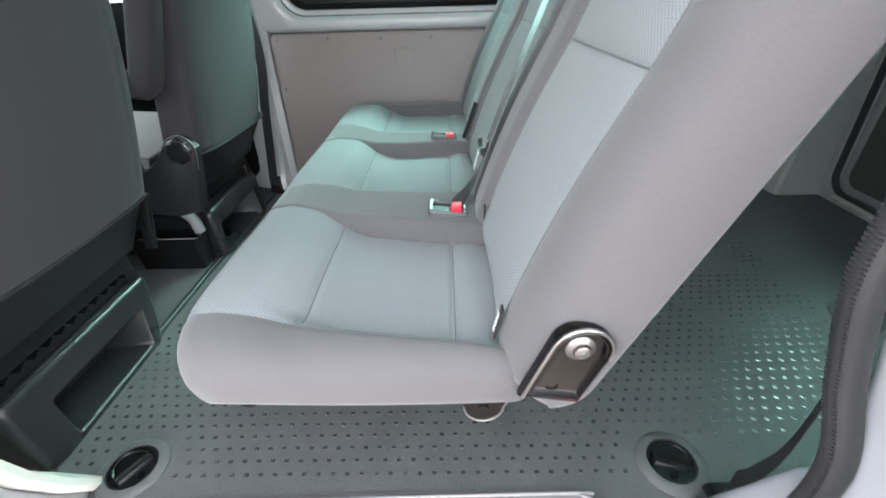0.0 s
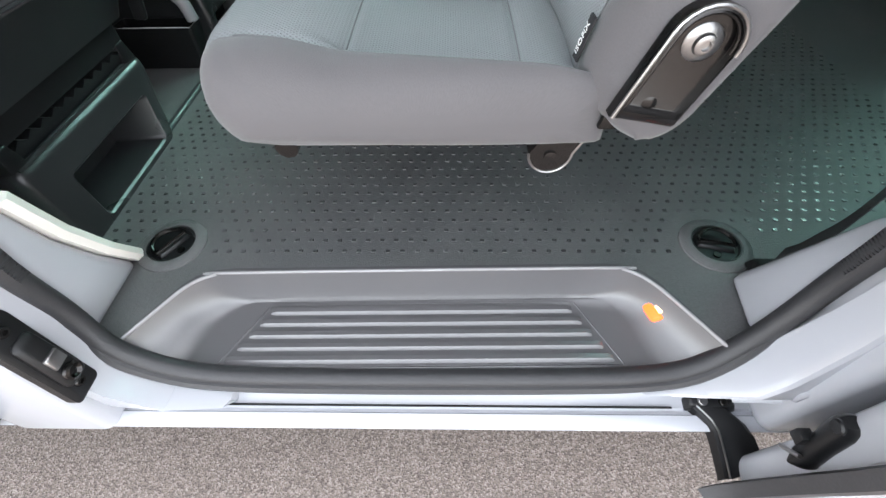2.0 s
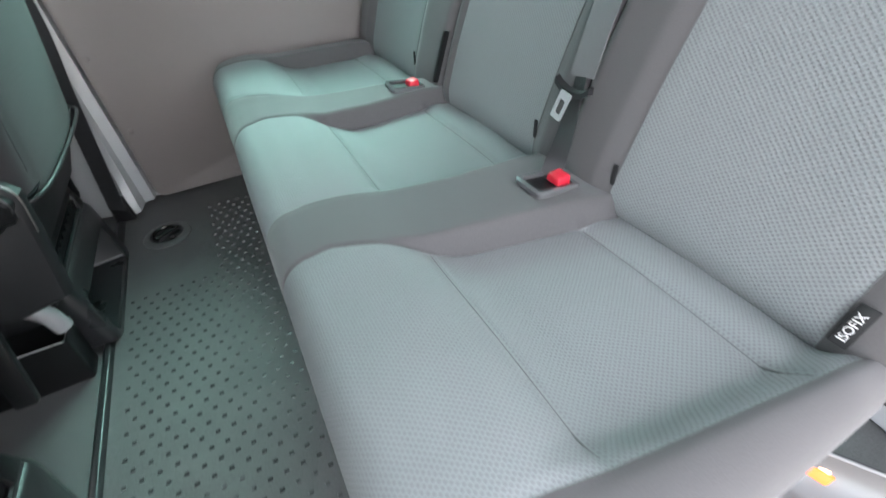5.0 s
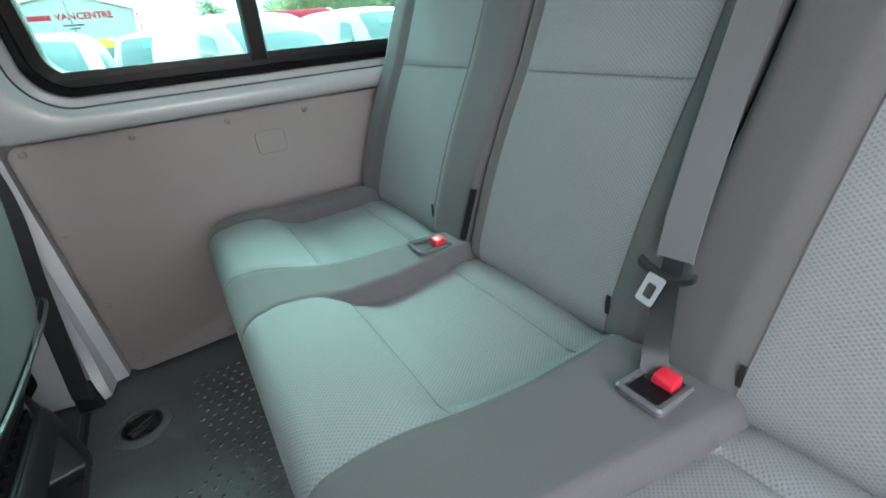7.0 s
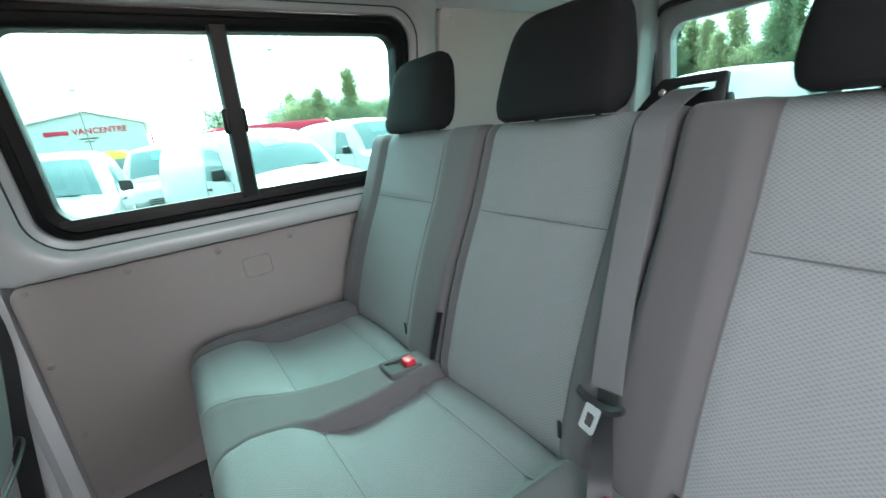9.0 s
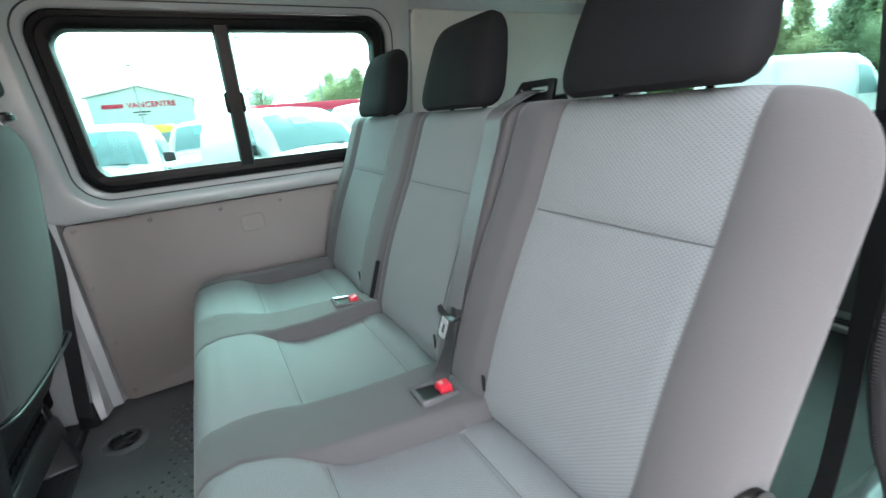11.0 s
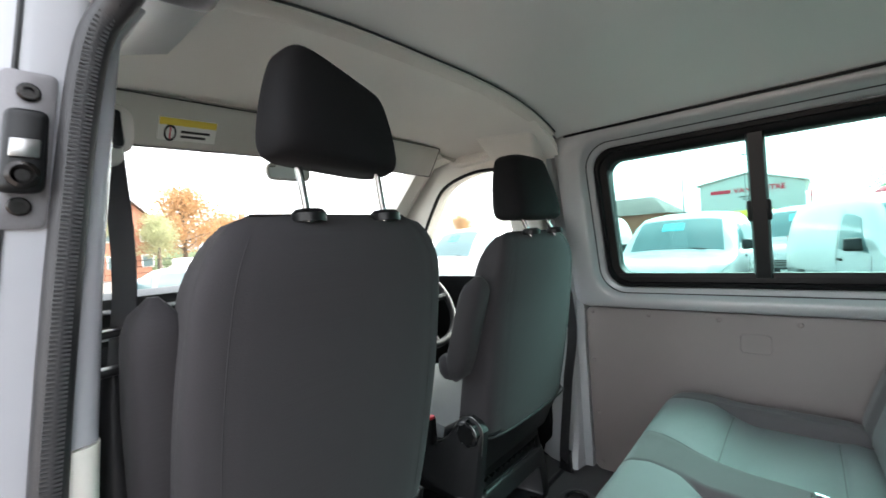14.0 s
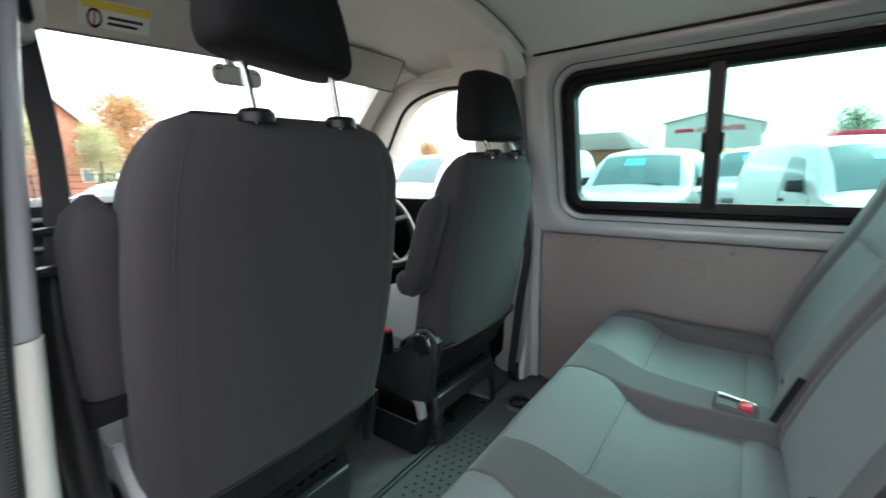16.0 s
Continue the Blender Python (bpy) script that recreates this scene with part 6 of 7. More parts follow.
part("reel_end", hexa([(-0.715, 1.595, FLOOR + 0.001), (-0.655, 1.591, FLOOR + 0.001), (-0.655, 1.63, FLOOR + 0.001), (-0.715, 1.63, FLOOR + 0.001), (-0.708, 1.604, 0.65), (-0.662, 1.601, 0.65), (-0.662, 1.628, 0.65), (-0.708, 1.628, 0.65)], 0.008, 3), PLASTIC, low)

# tray between the front seats
tray = thing("floor_tray", (-0.85, 0.86, FLOOR), "black plastic floor tray with a thin light rim between the seats", "tray")
part("tray_body", loops([(rrect(-0.935, -0.722, 0.990, 1.055, 0.01, 4), 0.0), (rrect(-0.945, -0.712, 0.984, 1.058, 0.01, 4), 0.120), (rrect(-0.941, -0.716, 0.988, 1.054, 0.008, 4), 0.120), (rrect(-0.932, -0.726, 0.996, 1.048, 0.008, 4), 0.01)], lambda u, v, d: Vector((u, v, FLOOR + d)), caps=True), PLASTIC, tray)
part("tray_rim", tube([(-0.945, 0.986, FLOOR + 0.121), (-0.714, 0.986, FLOOR + 0.121), (-0.714, 1.056, FLOOR + 0.121)], 0.0018, 6), DULLSTEEL, tray, "thin light rim")
part("brake_lever", tube(curve_pts([(-0.95, 1.020, 0.80), (-0.875, 1.018, 0.815), (-0.790, 1.016, 0.805), (-0.725, 1.016, 0.755), (-0.712, 1.018, 0.700)], 6), 0.017, 12), BUCKLEGREY, tray, "grey curved lever")


# ---- floor fittings ----
def lashing_ring(x, y, turn, label):
    t = thing("lashing_ring", (x, y, FLOOR), label, "lashing ring", group="floor lashing rings")
    c = (x, y, FLOOR)
    part("flange", lathe(c, (0, 0, 1), [(0.066, -0.002), (0.065, 0.003), (0.060, 0.006), (0.050, 0.008), (0.046, 0.008), (0.044, 0.003), (0.043, -0.002)], 36, caps=False), MAT, t, "raised rubber rim")
    part("cup", lathe(c, (0, 0, 1), [(0.0455, -0.002), (0.0455, 0.0065), (0.0425, 0.0065), (0.040, 0.0015), (0.030, 0.0008), (0.004, 0.0008)], 36), PLASTIC, t, "round black cup")
    a = radians(turn)
    u, v = Vector((math.cos(a), math.sin(a), 0)), Vector((-math.sin(a), math.cos(a), 0))
    o = Vector((x, y, FLOOR + 0.008))
    arc = [o + 0.032 * (math.cos(q) * u + math.sin(q) * v) + Vector((0, 0, 0.004 * math.sin(q))) for q in (math.pi * k / 14 for k in range(15))]
    part("ring", tube([*arc, arc[0]], 0.0042, 8), DARKSTEEL, t, "folding metal ring")
    part("hinge_bar", hexa([o - u * 0.034 - v * 0.014 + Vector((0, 0, -0.008)), o + u * 0.034 - v * 0.014 + Vector((0, 0, -0.008)), o + u * 0.034 + v * 0.002 + Vector((0, 0, -0.008)), o - u * 0.034 + v * 0.002 + Vector((0, 0, -0.008)), o - u * 0.030 - v * 0.010, o + u * 0.030 - v * 0.010, o + u * 0.030, o - u * 0.030], 0.002), PLASTIC, t)
    part("screw", disc(o - v * 0.026 + Vector((0, 0, -0.008)), (0, 0, 1), 0.007, 0.004, 12), DARKSTEEL, t)


lashing_ring(-0.525, 0.29, 60, "black floor lashing ring in a round cup by the step")
lashing_ring(0.525, 0.29, -15, "black floor lashing ring in a round cup by the step")
lashing_ring(1.218, 0.70, 20, "black floor lashing ring in the rear load floor")
lashing_ring(-0.575, 1.453, 30, "black floor lashing ring beside the far wall")
floor_stud = thing("floor_stud", (-0.30, 1.02, FLOOR), "dark steel stud lever under the bench front", "seat latch")
part("lever", tube(curve_pts([(-0.262, 0.80, 0.80), (-0.285, 0.80, 0.77), (-0.288, 0.795, 0.72)], 5), 0.006, 8), DARKSTEEL, floor_stud)
part("lever", tube([(-0.255, 1.10, 0.845), (-0.295, 1.10, 0.835)], 0.005, 8), STEEL, floor_stud)
part("stud", tube([(-0.262, 0.80, 0.80), (-0.15, 0.80, 0.70), (-0.12, 0.80, FLOOR)], 0.008, 8), DARKSTEEL, floor_stud)

# ---- door hardware ----
striker = thing("door_striker", (-0.555, 0.06, 1.64), "dark steel striker plate bolted to the white door pillar", "striker plate", group="door strikers")


def strike_plate(t, zc, h, yc, w, r=0.012, dx=0.0, tilt=0.0, mat=STRIKEPLATE):
    def m(u, v, d):
        return Vector((-0.562 + dx + tilt * (zc - v) + d, u + 0.125 * (v - zc), v))
    o = rrect(yc - w / 2, yc + w / 2, zc - h / 2, zc + h / 2, 0.008, 4)
    part("plate", loops([(o, -0.01), (o, 0.004), (rrect(yc - w / 2 + 0.004, yc + w / 2 - 0.004, zc - h / 2 + 0.004, zc + h / 2 - 0.004, 0.006, 4), 0.006)], m, caps=True), mat, t)
    for v in (zc + h * 0.36, zc - h * 0.36):
        p = m(yc, v, 0.005)
        part("bolt", lathe(p, (1, 0, 0), [(r, 0), (r, 0.004), (r * 0.8, 0.006), (r * 0.45, 0.006), (r * 0.4, 0.002)], 16), DARKSTEEL, t)
    part("housing", hexa([m(yc - 0.019, zc - 0.048, 0.004), m(yc + 0.019, zc - 0.048, 0.004), m(yc + 0.019, zc - 0.048, 0.022), m(yc - 0.019, zc - 0.048, 0.022), m(yc - 0.017, zc + 0.044, 0.004), m(yc + 0.017, zc + 0.044, 0.004), m(yc + 0.017, zc + 0.040, 0.018), m(yc - 0.017, zc + 0.040, 0.018)], 0.008, 3), PLASTIC, t, "black striker housing")
    part("striker_eye", lathe(m(yc, zc - 0.03, 0.020), (1, 0, 0), [(0.014, 0), (0.014, 0.005), (0.010, 0.007), (0.006, 0.002)], 20), DARKSTEEL, t)
    part("striker_block", hexa([m(yc - 0.012, zc - 0.012, 0.019), m(yc + 0.012, zc - 0.012, 0.019), m(yc + 0.012, zc - 0.012, 0.025), m(yc - 0.012, zc - 0.012, 0.025), m(yc - 0.012, zc + 0.008, 0.018), m(yc + 0.012, zc + 0.008, 0.018), m(yc + 0.012, zc + 0.008, 0.024), m(yc - 0.012, zc + 0.008, 0.024)], 0.002), DULLSTEEL, t)


strike_plate(striker, 1.645, 0.17, 0.134, 0.046, 0.010)
striker2 = thing("door_striker", (-0.555, 0.02, 0.64), "dark steel lower striker plate bolted to the white door pillar", "striker plate", group="door strikers")
strike_plate(striker2, 0.660, 0.165, 0.012, 0.050, 0.0085, 0.016, 0.22, PLASTIC)
track = thing("door_roller_cover", (-0.42, 0.27, 1.84), "glossy dark grey roller cover of the door under the roof rail", "roller cover")
part("cover", hexa([(-0.53, 0.245, 1.832), (-0.44, 0.245, 1.835), (-0.44, 0.312, 1.835), (-0.52, 0.322, 1.832), (-0.56, 0.23, 1.90), (-0.41, 0.23, 1.90), (-0.41, 0.33, 1.90), (-0.55, 0.34, 1.90)], 0.018, 4), PLASTIC, track)
arm = thing("door_guide_arm", (0.50, 0.0, 0.40), "black curved lower guide arm of the open sliding door", "guide arm")
arm_rows = ((0.428, 0.489, 0.030, 0.026, 0.458), (0.438, 0.500, 0.018, 0.014, 0.457), (0.452, 0.518, 0.002, -0.004, 0.453), (0.464, 0.533, -0.013, -0.022, 0.440), (0.472, 0.543, -0.026, -0.034, 0.424), (0.475, 0.541, -0.052, -0.050, 0.412), (0.477, 0.538, -0.076, -0.066, 0.401))
part("arm", loft([[(x0, y0, z - 0.022), (x0 + 0.003, y0, z - 0.003), (x0 + 0.012, y0 - 0.001, z), (x1 - 0.008, y1, z), (x1, y1, z - 0.004), (x1, y1, z - 0.022)] for x0, x1, y0, y1, z in arm_rows]), PLASTIC, arm, sharp=30)
part("arm_edge", tube([(x0 + 0.010, y0, z + 0.001) for x0, x1, y0, y1, z in arm_rows], 0.0016, 6), DULLSTEEL, arm, "bright worn edge of the arm")
part("roller_bracket", hexa([(0.425, 0.020, 0.440), (0.515, 0.018, 0.440), (0.515, 0.040, 0.446), (0.425, 0.042, 0.446), (0.432, 0.024, 0.462), (0.506, 0.022, 0.462), (0.506, 0.040, 0.466), (0.432, 0.042, 0.466)], 0.004), PLASTIC, arm)
part("bolt", disc((0.452, 0.031, 0.463), (0, -0.3, 1), 0.008, 0.006, 14, None, 0.001), DULLSTEEL, arm)
part("bolt", disc((0.486, 0.029, 0.463), (0, -0.3, 1), 0.007, 0.007, 14, None, 0.001), DARKSTEEL, arm)
sdoor = thing("sliding_door", (1.1, -0.10, 0.42), "white sliding door slid open along the van's side", "sliding door")
part("door_leaf", loft([[(x, y, z) for x, y in rrect(0.505 + dx, 1.58, y0, y0 + 0.085, 0.02, 4)] for z, y0, dx in ((0.40, -0.125, 0.0), (0.55, -0.135, 0.0), (0.9, -0.14, 0.0), (1.2, -0.13, -0.01), (1.5, -0.095, 0.0), (1.84, -0.05, 0.03))]), PAINT, sdoor, sharp=40)
edge_rows = ((0.430, -0.087, 0.395), (0.452, -0.086, 0.424), (0.468, -0.090, 0.47), (0.470, -0.102, 0.569), (0.470, -0.114, 0.661), (0.470, -0.120, 0.712), (0.472, -0.120, 0.90), (0.468, -0.110, 1.20), (0.472, -0.075, 1.50), (0.50, -0.030, 1.84))
part("edge_seal", loft([[(x, y - 0.004, z), (x + 0.012, y, z), (0.512 if z < 1.6 else 0.54, y, z), (0.512 if z < 1.6 else 0.54, y - 0.026, z), (x + 0.008, y - 0.024, z)] for x, y, z in edge_rows]), RUBBER, sdoor, "dark rubber seal along the leading edge")
latch = part("latch", loft([[Vector((0.503 + 0.020 * math.cos(a), -0.0745 + 0.007 * (2 * t - 1) + 0.0165 * k * math.sin(a), 0.611 + 0.046 * (2 * t - 1))) for a in (2 * math.pi * q / 18 for q in range(18))] for t, k in ((-0.12, 0.45), (-0.06, 0.8), (0.04, 1.0), (0.5, 0.92), (0.92, 1.0), (1.04, 0.85), (1.10, 0.5))]), PLASTIC, sdoor, "black door latch on its front edge")
part("latch_knob", lathe((0.486, -0.070, 0.662), (-1, 0, 0), [(0.010, 0), (0.010, 0.003), (0.008, 0.005), (0.004, 0.005)], 18), PLASTIC, latch)
part("latch_block", hexa([(0.474, -0.074, 0.594), (0.492, -0.074, 0.594), (0.492, -0.056, 0.594), (0.474, -0.056, 0.594), (0.474, -0.072, 0.612), (0.492, -0.072, 0.612), (0.492, -0.056, 0.612), (0.474, -0.056, 0.612)], 0.002), PLASTIC, latch)
part("latch_pin", tube([(0.482, -0.063, 0.557), (0.478, -0.086, 0.588)], 0.0032, 10), DULLSTEEL, latch, "bright steel pin")
latch2 = thing("door_catch", (0.545, 0.06, 1.2), "black door catch in the white rear door jamb", "door catch")
part("body", hexa([(0.522, 0.035, 1.17), (0.545, 0.035, 1.17), (0.545, 0.085, 1.17), (0.522, 0.085, 1.17), (0.524, 0.035, 1.22), (0.545, 0.035, 1.22), (0.545, 0.085, 1.22), (0.524, 0.085, 1.22)], 0.006, 2), PLASTIC, latch2)


# ---- outside: parked vans, buildings, trees ----
def parked_van(x, y, turn, length, width, height, paint, label, nose=0.9, glazed=False, category="van"):
    """A small van; its nose looks along its own -x, turned by degrees about z."""
    m = pose(x, y, 0, 0, 0, turn)
    v = thing("parked_van", (x, y, 0), label, category, group="parked vans")
    L, W, H = length, width, height
    crown = [(0.0, 0.62), (0.03, 0.74), (0.10, 0.84), (0.25, 0.93), (nose * 0.6, 1.00), (nose, 1.06), (nose + 0.30, 1.06 + (H - 1.06) * 0.50), (nose + 0.60, H - 0.13), (nose + 0.85, H - 0.045), (nose + 1.4, H), (L - 0.6, H), (L - 0.22, H - 0.03), (L - 0.10, H - 0.10), (L - 0.05, H - 0.30), (L, 0.95)]

    def along(px, rows):
        for (xa, za), (xb, zb) in zip(rows, rows[1:]):
            if px <= xb:
                return za + (zb - za) * max(0, px - xa) / (xb - xa)
        return rows[-1][1]

    def skin(px, q, out=0.0):
        """q: 0 on the middle line of the roof or bonnet, 1 and -1 at the sills."""
        zt = along(px, crown)
        w = W / 2 * (1 - 0.16 * smoothstep(0.55, 0.0, px) - 0.03 * smoothstep(L - 0.3, L, px))
        belt = min(1.0, zt - 0.05)
        w_top = w - 0.20 * max(0.0, zt - belt - 0.05)
        a, sg = abs(q), (1 if q >= 0 else -1)
        foot = 0.26 + 0.10 * smoothstep(0.3, 0.0, px)
        if a < 0.42:
            t = a / 0.42
            p = (px, sg * w_top * t * 0.94, zt - 0.05 * t ** 3)
            n = (-0.35 if px < nose + 0.8 else 0.0, 0.15 * sg * t, 1.0)
        elif a < 0.72:
            t = (a - 0.42) / 0.30
            bulge = 0.05 * math.sin(math.pi * t) * (1 - 0.6 * t)
            p = (px, sg * (w_top * 0.94 + (w - w_top * 0.94) * t ** 0.8 + bulge), zt - 0.05 + (belt - zt + 0.05) * t)
            n = (0.0, sg * 1.0, 0.22)
        else:
            t = (a - 0.72) / 0.28
            p = (px, sg * (w + 0.015 * math.sin(math.pi * t) - 0.05 * t ** 4), belt + (foot - belt) * t)
            n = (0.0, sg * 1.0, 0.0)
        d = Vector(n).normalized() * out
        if px < 0.001:
            p = (px + 0.02, p[1], p[2])
        return m @ (Vector(p) + d)

    def patch(name, xs, q0, q1, mat, label="", out=0.007, rows=5, low=None):
        """A pane that follows the body; low: the stations of its lower edge where they differ."""
        bm = bmesh.new()
        q_mid = 0.5 * (q0 + q1)
        low = low or xs
        g = [[skin(px + (pl - px) * k / rows, q0 + (q1 - q0) * k / rows, out) for k in range(rows + 1)] for px, pl in zip(xs, low)]
        vs = [[bm.verts.new(p) for p in r] for r in g]
        for i in range(len(vs) - 1):
            for k in range(rows):
                bm.faces.new((vs[i][k], vs[i + 1][k], vs[i + 1][k + 1], vs[i][k + 1]))
        geom = bmesh.ops.extrude_face_region(bm, geom=list(bm.faces))["geom"]
        back = m.to_3x3() @ Vector((0, -0.012 if q_mid > 0.3 else 0.012 if q_mid < -0.3 else 0, -0.012 if abs(q_mid) < 0.3 else 0))
        for e in geom:
            if isinstance(e, bmesh.types.BMVert):
                e.co += back
        return part(name, bm, mat, v, label, sharp=30)

    def put(name, bm, mat, label="", parent=None, sharp=35):
        bm.transform(m)
        return part(name, bm, mat, parent or v, label, sharp=sharp)
    stations = sorted({0.0, 0.015, 0.05, 0.10, 0.18, 0.28, 0.42, 0.6, nose * 0.85, nose, nose + 0.15, nose + 0.30, nose + 0.45, nose + 0.60, nose + 0.72, nose + 0.85, nose + 1.1, nose + 1.4, L * 0.6, L * 0.75, L - 0.6, L - 0.35, L - 0.22, L - 0.14, L - 0.10, L - 0.05, L})
    qs = [-1 + 2 * k / 40 for k in range(41)]
    part("body", loft([[skin(px, q) for q in qs] for px in stations]), paint, v, sharp=50)
    patch("windscreen", [nose + 0.05 + 0.55 * k / 5 for k in range(6)], -0.37, 0.37, CARGLASS, "", 0.008, 10)
    patch("screen_sticker", [nose + 0.33, nose + 0.42, nose + 0.50], -0.05, 0.14, STICKERBLUE, "pale blue price card in the windscreen", 0.014, 3)
    put("wiper", tube([(nose + 0.03, -0.45, 1.105), (nose + 0.12, 0.25, 1.16)], 0.010, 6), PLASTIC)
    for s in (-1, 1):
        patch("side_window", [nose + 0.66 + 0.42 * k / 6 for k in range(7)], s * 0.50, s * 0.70, CARGLASS, "", 0.006, 6, [nose + 0.34 + 0.76 * k / 6 for k in range(7)])
        if glazed:
            patch("side_window", [nose + 1.25, nose + 1.6, L - 0.75], s * 0.48, s * 0.68, CARGLASS)
        patch("headlight", [0.06, 0.14, 0.24, 0.36], s * 0.36, s * 0.62, CARLAMP, "clear headlight", 0.008)
        patch("rubbing_strip", [0.95, L * 0.4, L - 0.95], s * 0.885, s * 0.915, PLASTIC, "", 0.012, 2)
        patch("door_seam", [nose + 1.14, nose + 1.146, nose + 1.152], s * 0.47, s * 0.97, RUBBER, "", 0.002, 10)
        patch("door_seam", [nose + 0.30, nose + 0.306, nose + 0.312], s * 0.72, s * 0.97, RUBBER, "", 0.002, 8)
        mir = hexa([(nose + 0.40, s * (W / 2 + 0.02), 1.05), (nose + 0.52, s * (W / 2 + 0.02), 1.05), (nose + 0.52, s * (W / 2 + 0.19), 1.05), (nose + 0.42, s * (W / 2 + 0.19), 1.07), (nose + 0.42, s * (W / 2 + 0.02), 1.22), (nose + 0.52, s * (W / 2 + 0.02), 1.22), (nose + 0.52, s * (W / 2 + 0.18), 1.22), (nose + 0.44, s * (W / 2 + 0.18), 1.20)], 0.03, 3)
        put("mirror", mir, PLASTIC)
        put("door_handle", box(nose + 0.98, nose + 1.11, *sorted((s * (W / 2), s * (W / 2 + 0.035))), 0.90, 0.935, 0.010), PLASTIC)
        put("tail_light", box(L - 0.06, L + 0.01, *sorted((s * (W / 2 - 0.13), s * (W / 2 - 0.03))), 0.80, 1.20, 0.02), REDPRINT)
        for wx in (0.72, L - 0.72):
            ty = put("tyre", lathe((wx, s * (W / 2 - 0.155), 0.31), (0, s, 0), [(0.20, 0.0), (0.30, 0.01), (0.31, 0.05), (0.31, 0.14), (0.295, 0.175), (0.20, 0.18), (0.19, 0.165)], 28), TYRE)
            put("rim", lathe((wx, s * (W / 2 - 0.015), 0.31), (0, s, 0), [(0.195, 0), (0.185, 0.02), (0.15, 0.012), (0.06, 0.02), (0.02, 0.024)], 24), STEEL, "", ty)
            put("wheel_arch", tube([(wx + 0.35 * math.cos(a), s * (W / 2 - 0.005), 0.31 + 0.35 * math.sin(a)) for a in (math.pi * k / 14 for k in range(15))], 0.035, 6), PLASTIC)
    put("front_bumper", hexa([(-0.03, -W / 2 + 0.16, 0.28), (0.25, -W / 2 + 0.02, 0.28), (0.25, W / 2 - 0.02, 0.28), (-0.03, W / 2 - 0.16, 0.28), (-0.02, -W / 2 + 0.17, 0.52), (0.25, -W / 2 + 0.02, 0.54), (0.25, W / 2 - 0.02, 0.54), (-0.02, W / 2 - 0.17, 0.52)], 0.05, 3), PLASTIC if paint is CARSILVER else paint)
    for k in range(3):
        put("grille_bar", box(-0.005, 0.06, -W * 0.22, W * 0.22, 0.565 + 0.045 * k, 0.588 + 0.045 * k, 0.006), PLASTIC)
    put("badge", disc((0.005, 0, 0.72), (-1, 0, 0.3), 0.05, 0.02, 16), STEEL)
    put("number_plate", box(-0.045, -0.02, -0.26, 0.26, 0.38, 0.49, 0.005), WHITEPRINT)
    return v


parked_van(-1.58, 6.85, 89, 3.9, 1.70, 1.72, CARWHITE, "small white van parked nose-on beyond the side window")
parked_van(1.80, 5.97, 108, 3.9, 1.66, 1.76, CARWHITE, "white panel van parked nose-on, turned a little aside")
parked_van(-0.05, 10.6, 84, 4.4, 1.75, 1.76, CARSILVER, "silver van with a black grille between two white vans", glazed=True)
parked_van(4.75, 8.6, 100, 4.2, 1.78, 1.85, CARWHITE, "white van parked nose-on in the row")
parked_van(-4.4, 7.0, 84, 4.2, 1.75, 1.84, CARWHITE, "white van parked nose-on in the row")
parked_van(-7.0, 7.4, 86, 4.2, 1.75, 1.84, CARWHITE, "white van parked nose-on in the row")
parked_van(-10.0, 7.8, 86, 4.4, 1.80, 1.90, CARWHITE, "white van parked further along the row")
parked_van(7.6, 8.0, 100, 4.2, 1.78, 1.85, CARWHITE, "white van parked further along the row")
parked_van(-22.0, 7.3, 20, 5.0, 1.95, 2.3, CARWHITE, "tall white van standing before the brick house")
parked_van(-9.6, 2.4, 12, 4.1, 1.75, 1.45, CARSILVER, "low silver car parked ahead of the van", category="car", glazed=True)
parked_van(13.0, 1.2, 175, 4.4, 1.85, 1.90, CARWHITE, "white van parked behind the rear window")
parked_van(14.0, -1.9, 178, 4.4, 1.85, 1.90, CARWHITE, "white van parked behind the rear window")
parked_van(13.5, 4.2, 172, 4.4, 1.85, 1.90, CARWHITE, "white van parked behind the rear window")

# stacked coloured roofs far off in the row
for x, y, l, w, h, mat, name, label, cat in ((-2.2, 24, 3.0, 1.8, 1.95, YELLOW, "yellow_van", "yellow van roof showing over the white vans", "van"), (4.2, 19, 5.0, 1.9, 2.25, REDPRINT, "red_van", "red van roof showing over the white vans", "van")):
    far_van = thing(name, (x, y, 0), label, cat)
    part("body", loft([[(px, py, z) for px, py in rrect(x - l / 2 + i, x + l / 2 - i, y - w / 2 + i, y + w / 2 - i, 0.25, 5)] for z, i in ((0.3, 0.05), (0.5, 0.0), (1.1, 0.0), (h - 0.15, 0.10), (h, 0.25))]), mat, far_van)
    part("window_band", box(x - l / 2 + 0.1, x + l / 2 - 0.1, y - w / 2 - 0.01, y - w / 2 + 0.10, 1.15, h - 0.35, 0.03), CARGLASS, far_van)

# sign building
hall = thing("industrial_unit", (-4.0, 60, 0), "pale green metal-clad industrial unit with a red-lettered gable", "building")
gx0, gx1, gy = -9.4, 0.4, 60.0
part("wall", loft([[(gx0, yy, 0), (gx1, yy, 0), (gx1, yy, 5.35), ((gx0 + gx1) / 2, yy, 6.85), (gx0, yy, 5.95)] for yy in (gy, gy + 26)]), CLADDING, hall)
part("roof", loft([[(gx0 - 0.4, yy, 5.92), ((gx0 + gx1) / 2, yy, 6.90), (gx1 + 0.4, yy, 5.28), (gx1 + 0.4, yy, 5.42), ((gx0 + gx1) / 2, yy, 7.05), (gx0 - 0.4, yy, 6.05)] for yy in (gy - 0.4, gy + 26.4)]), WHITEPRINT, hall)
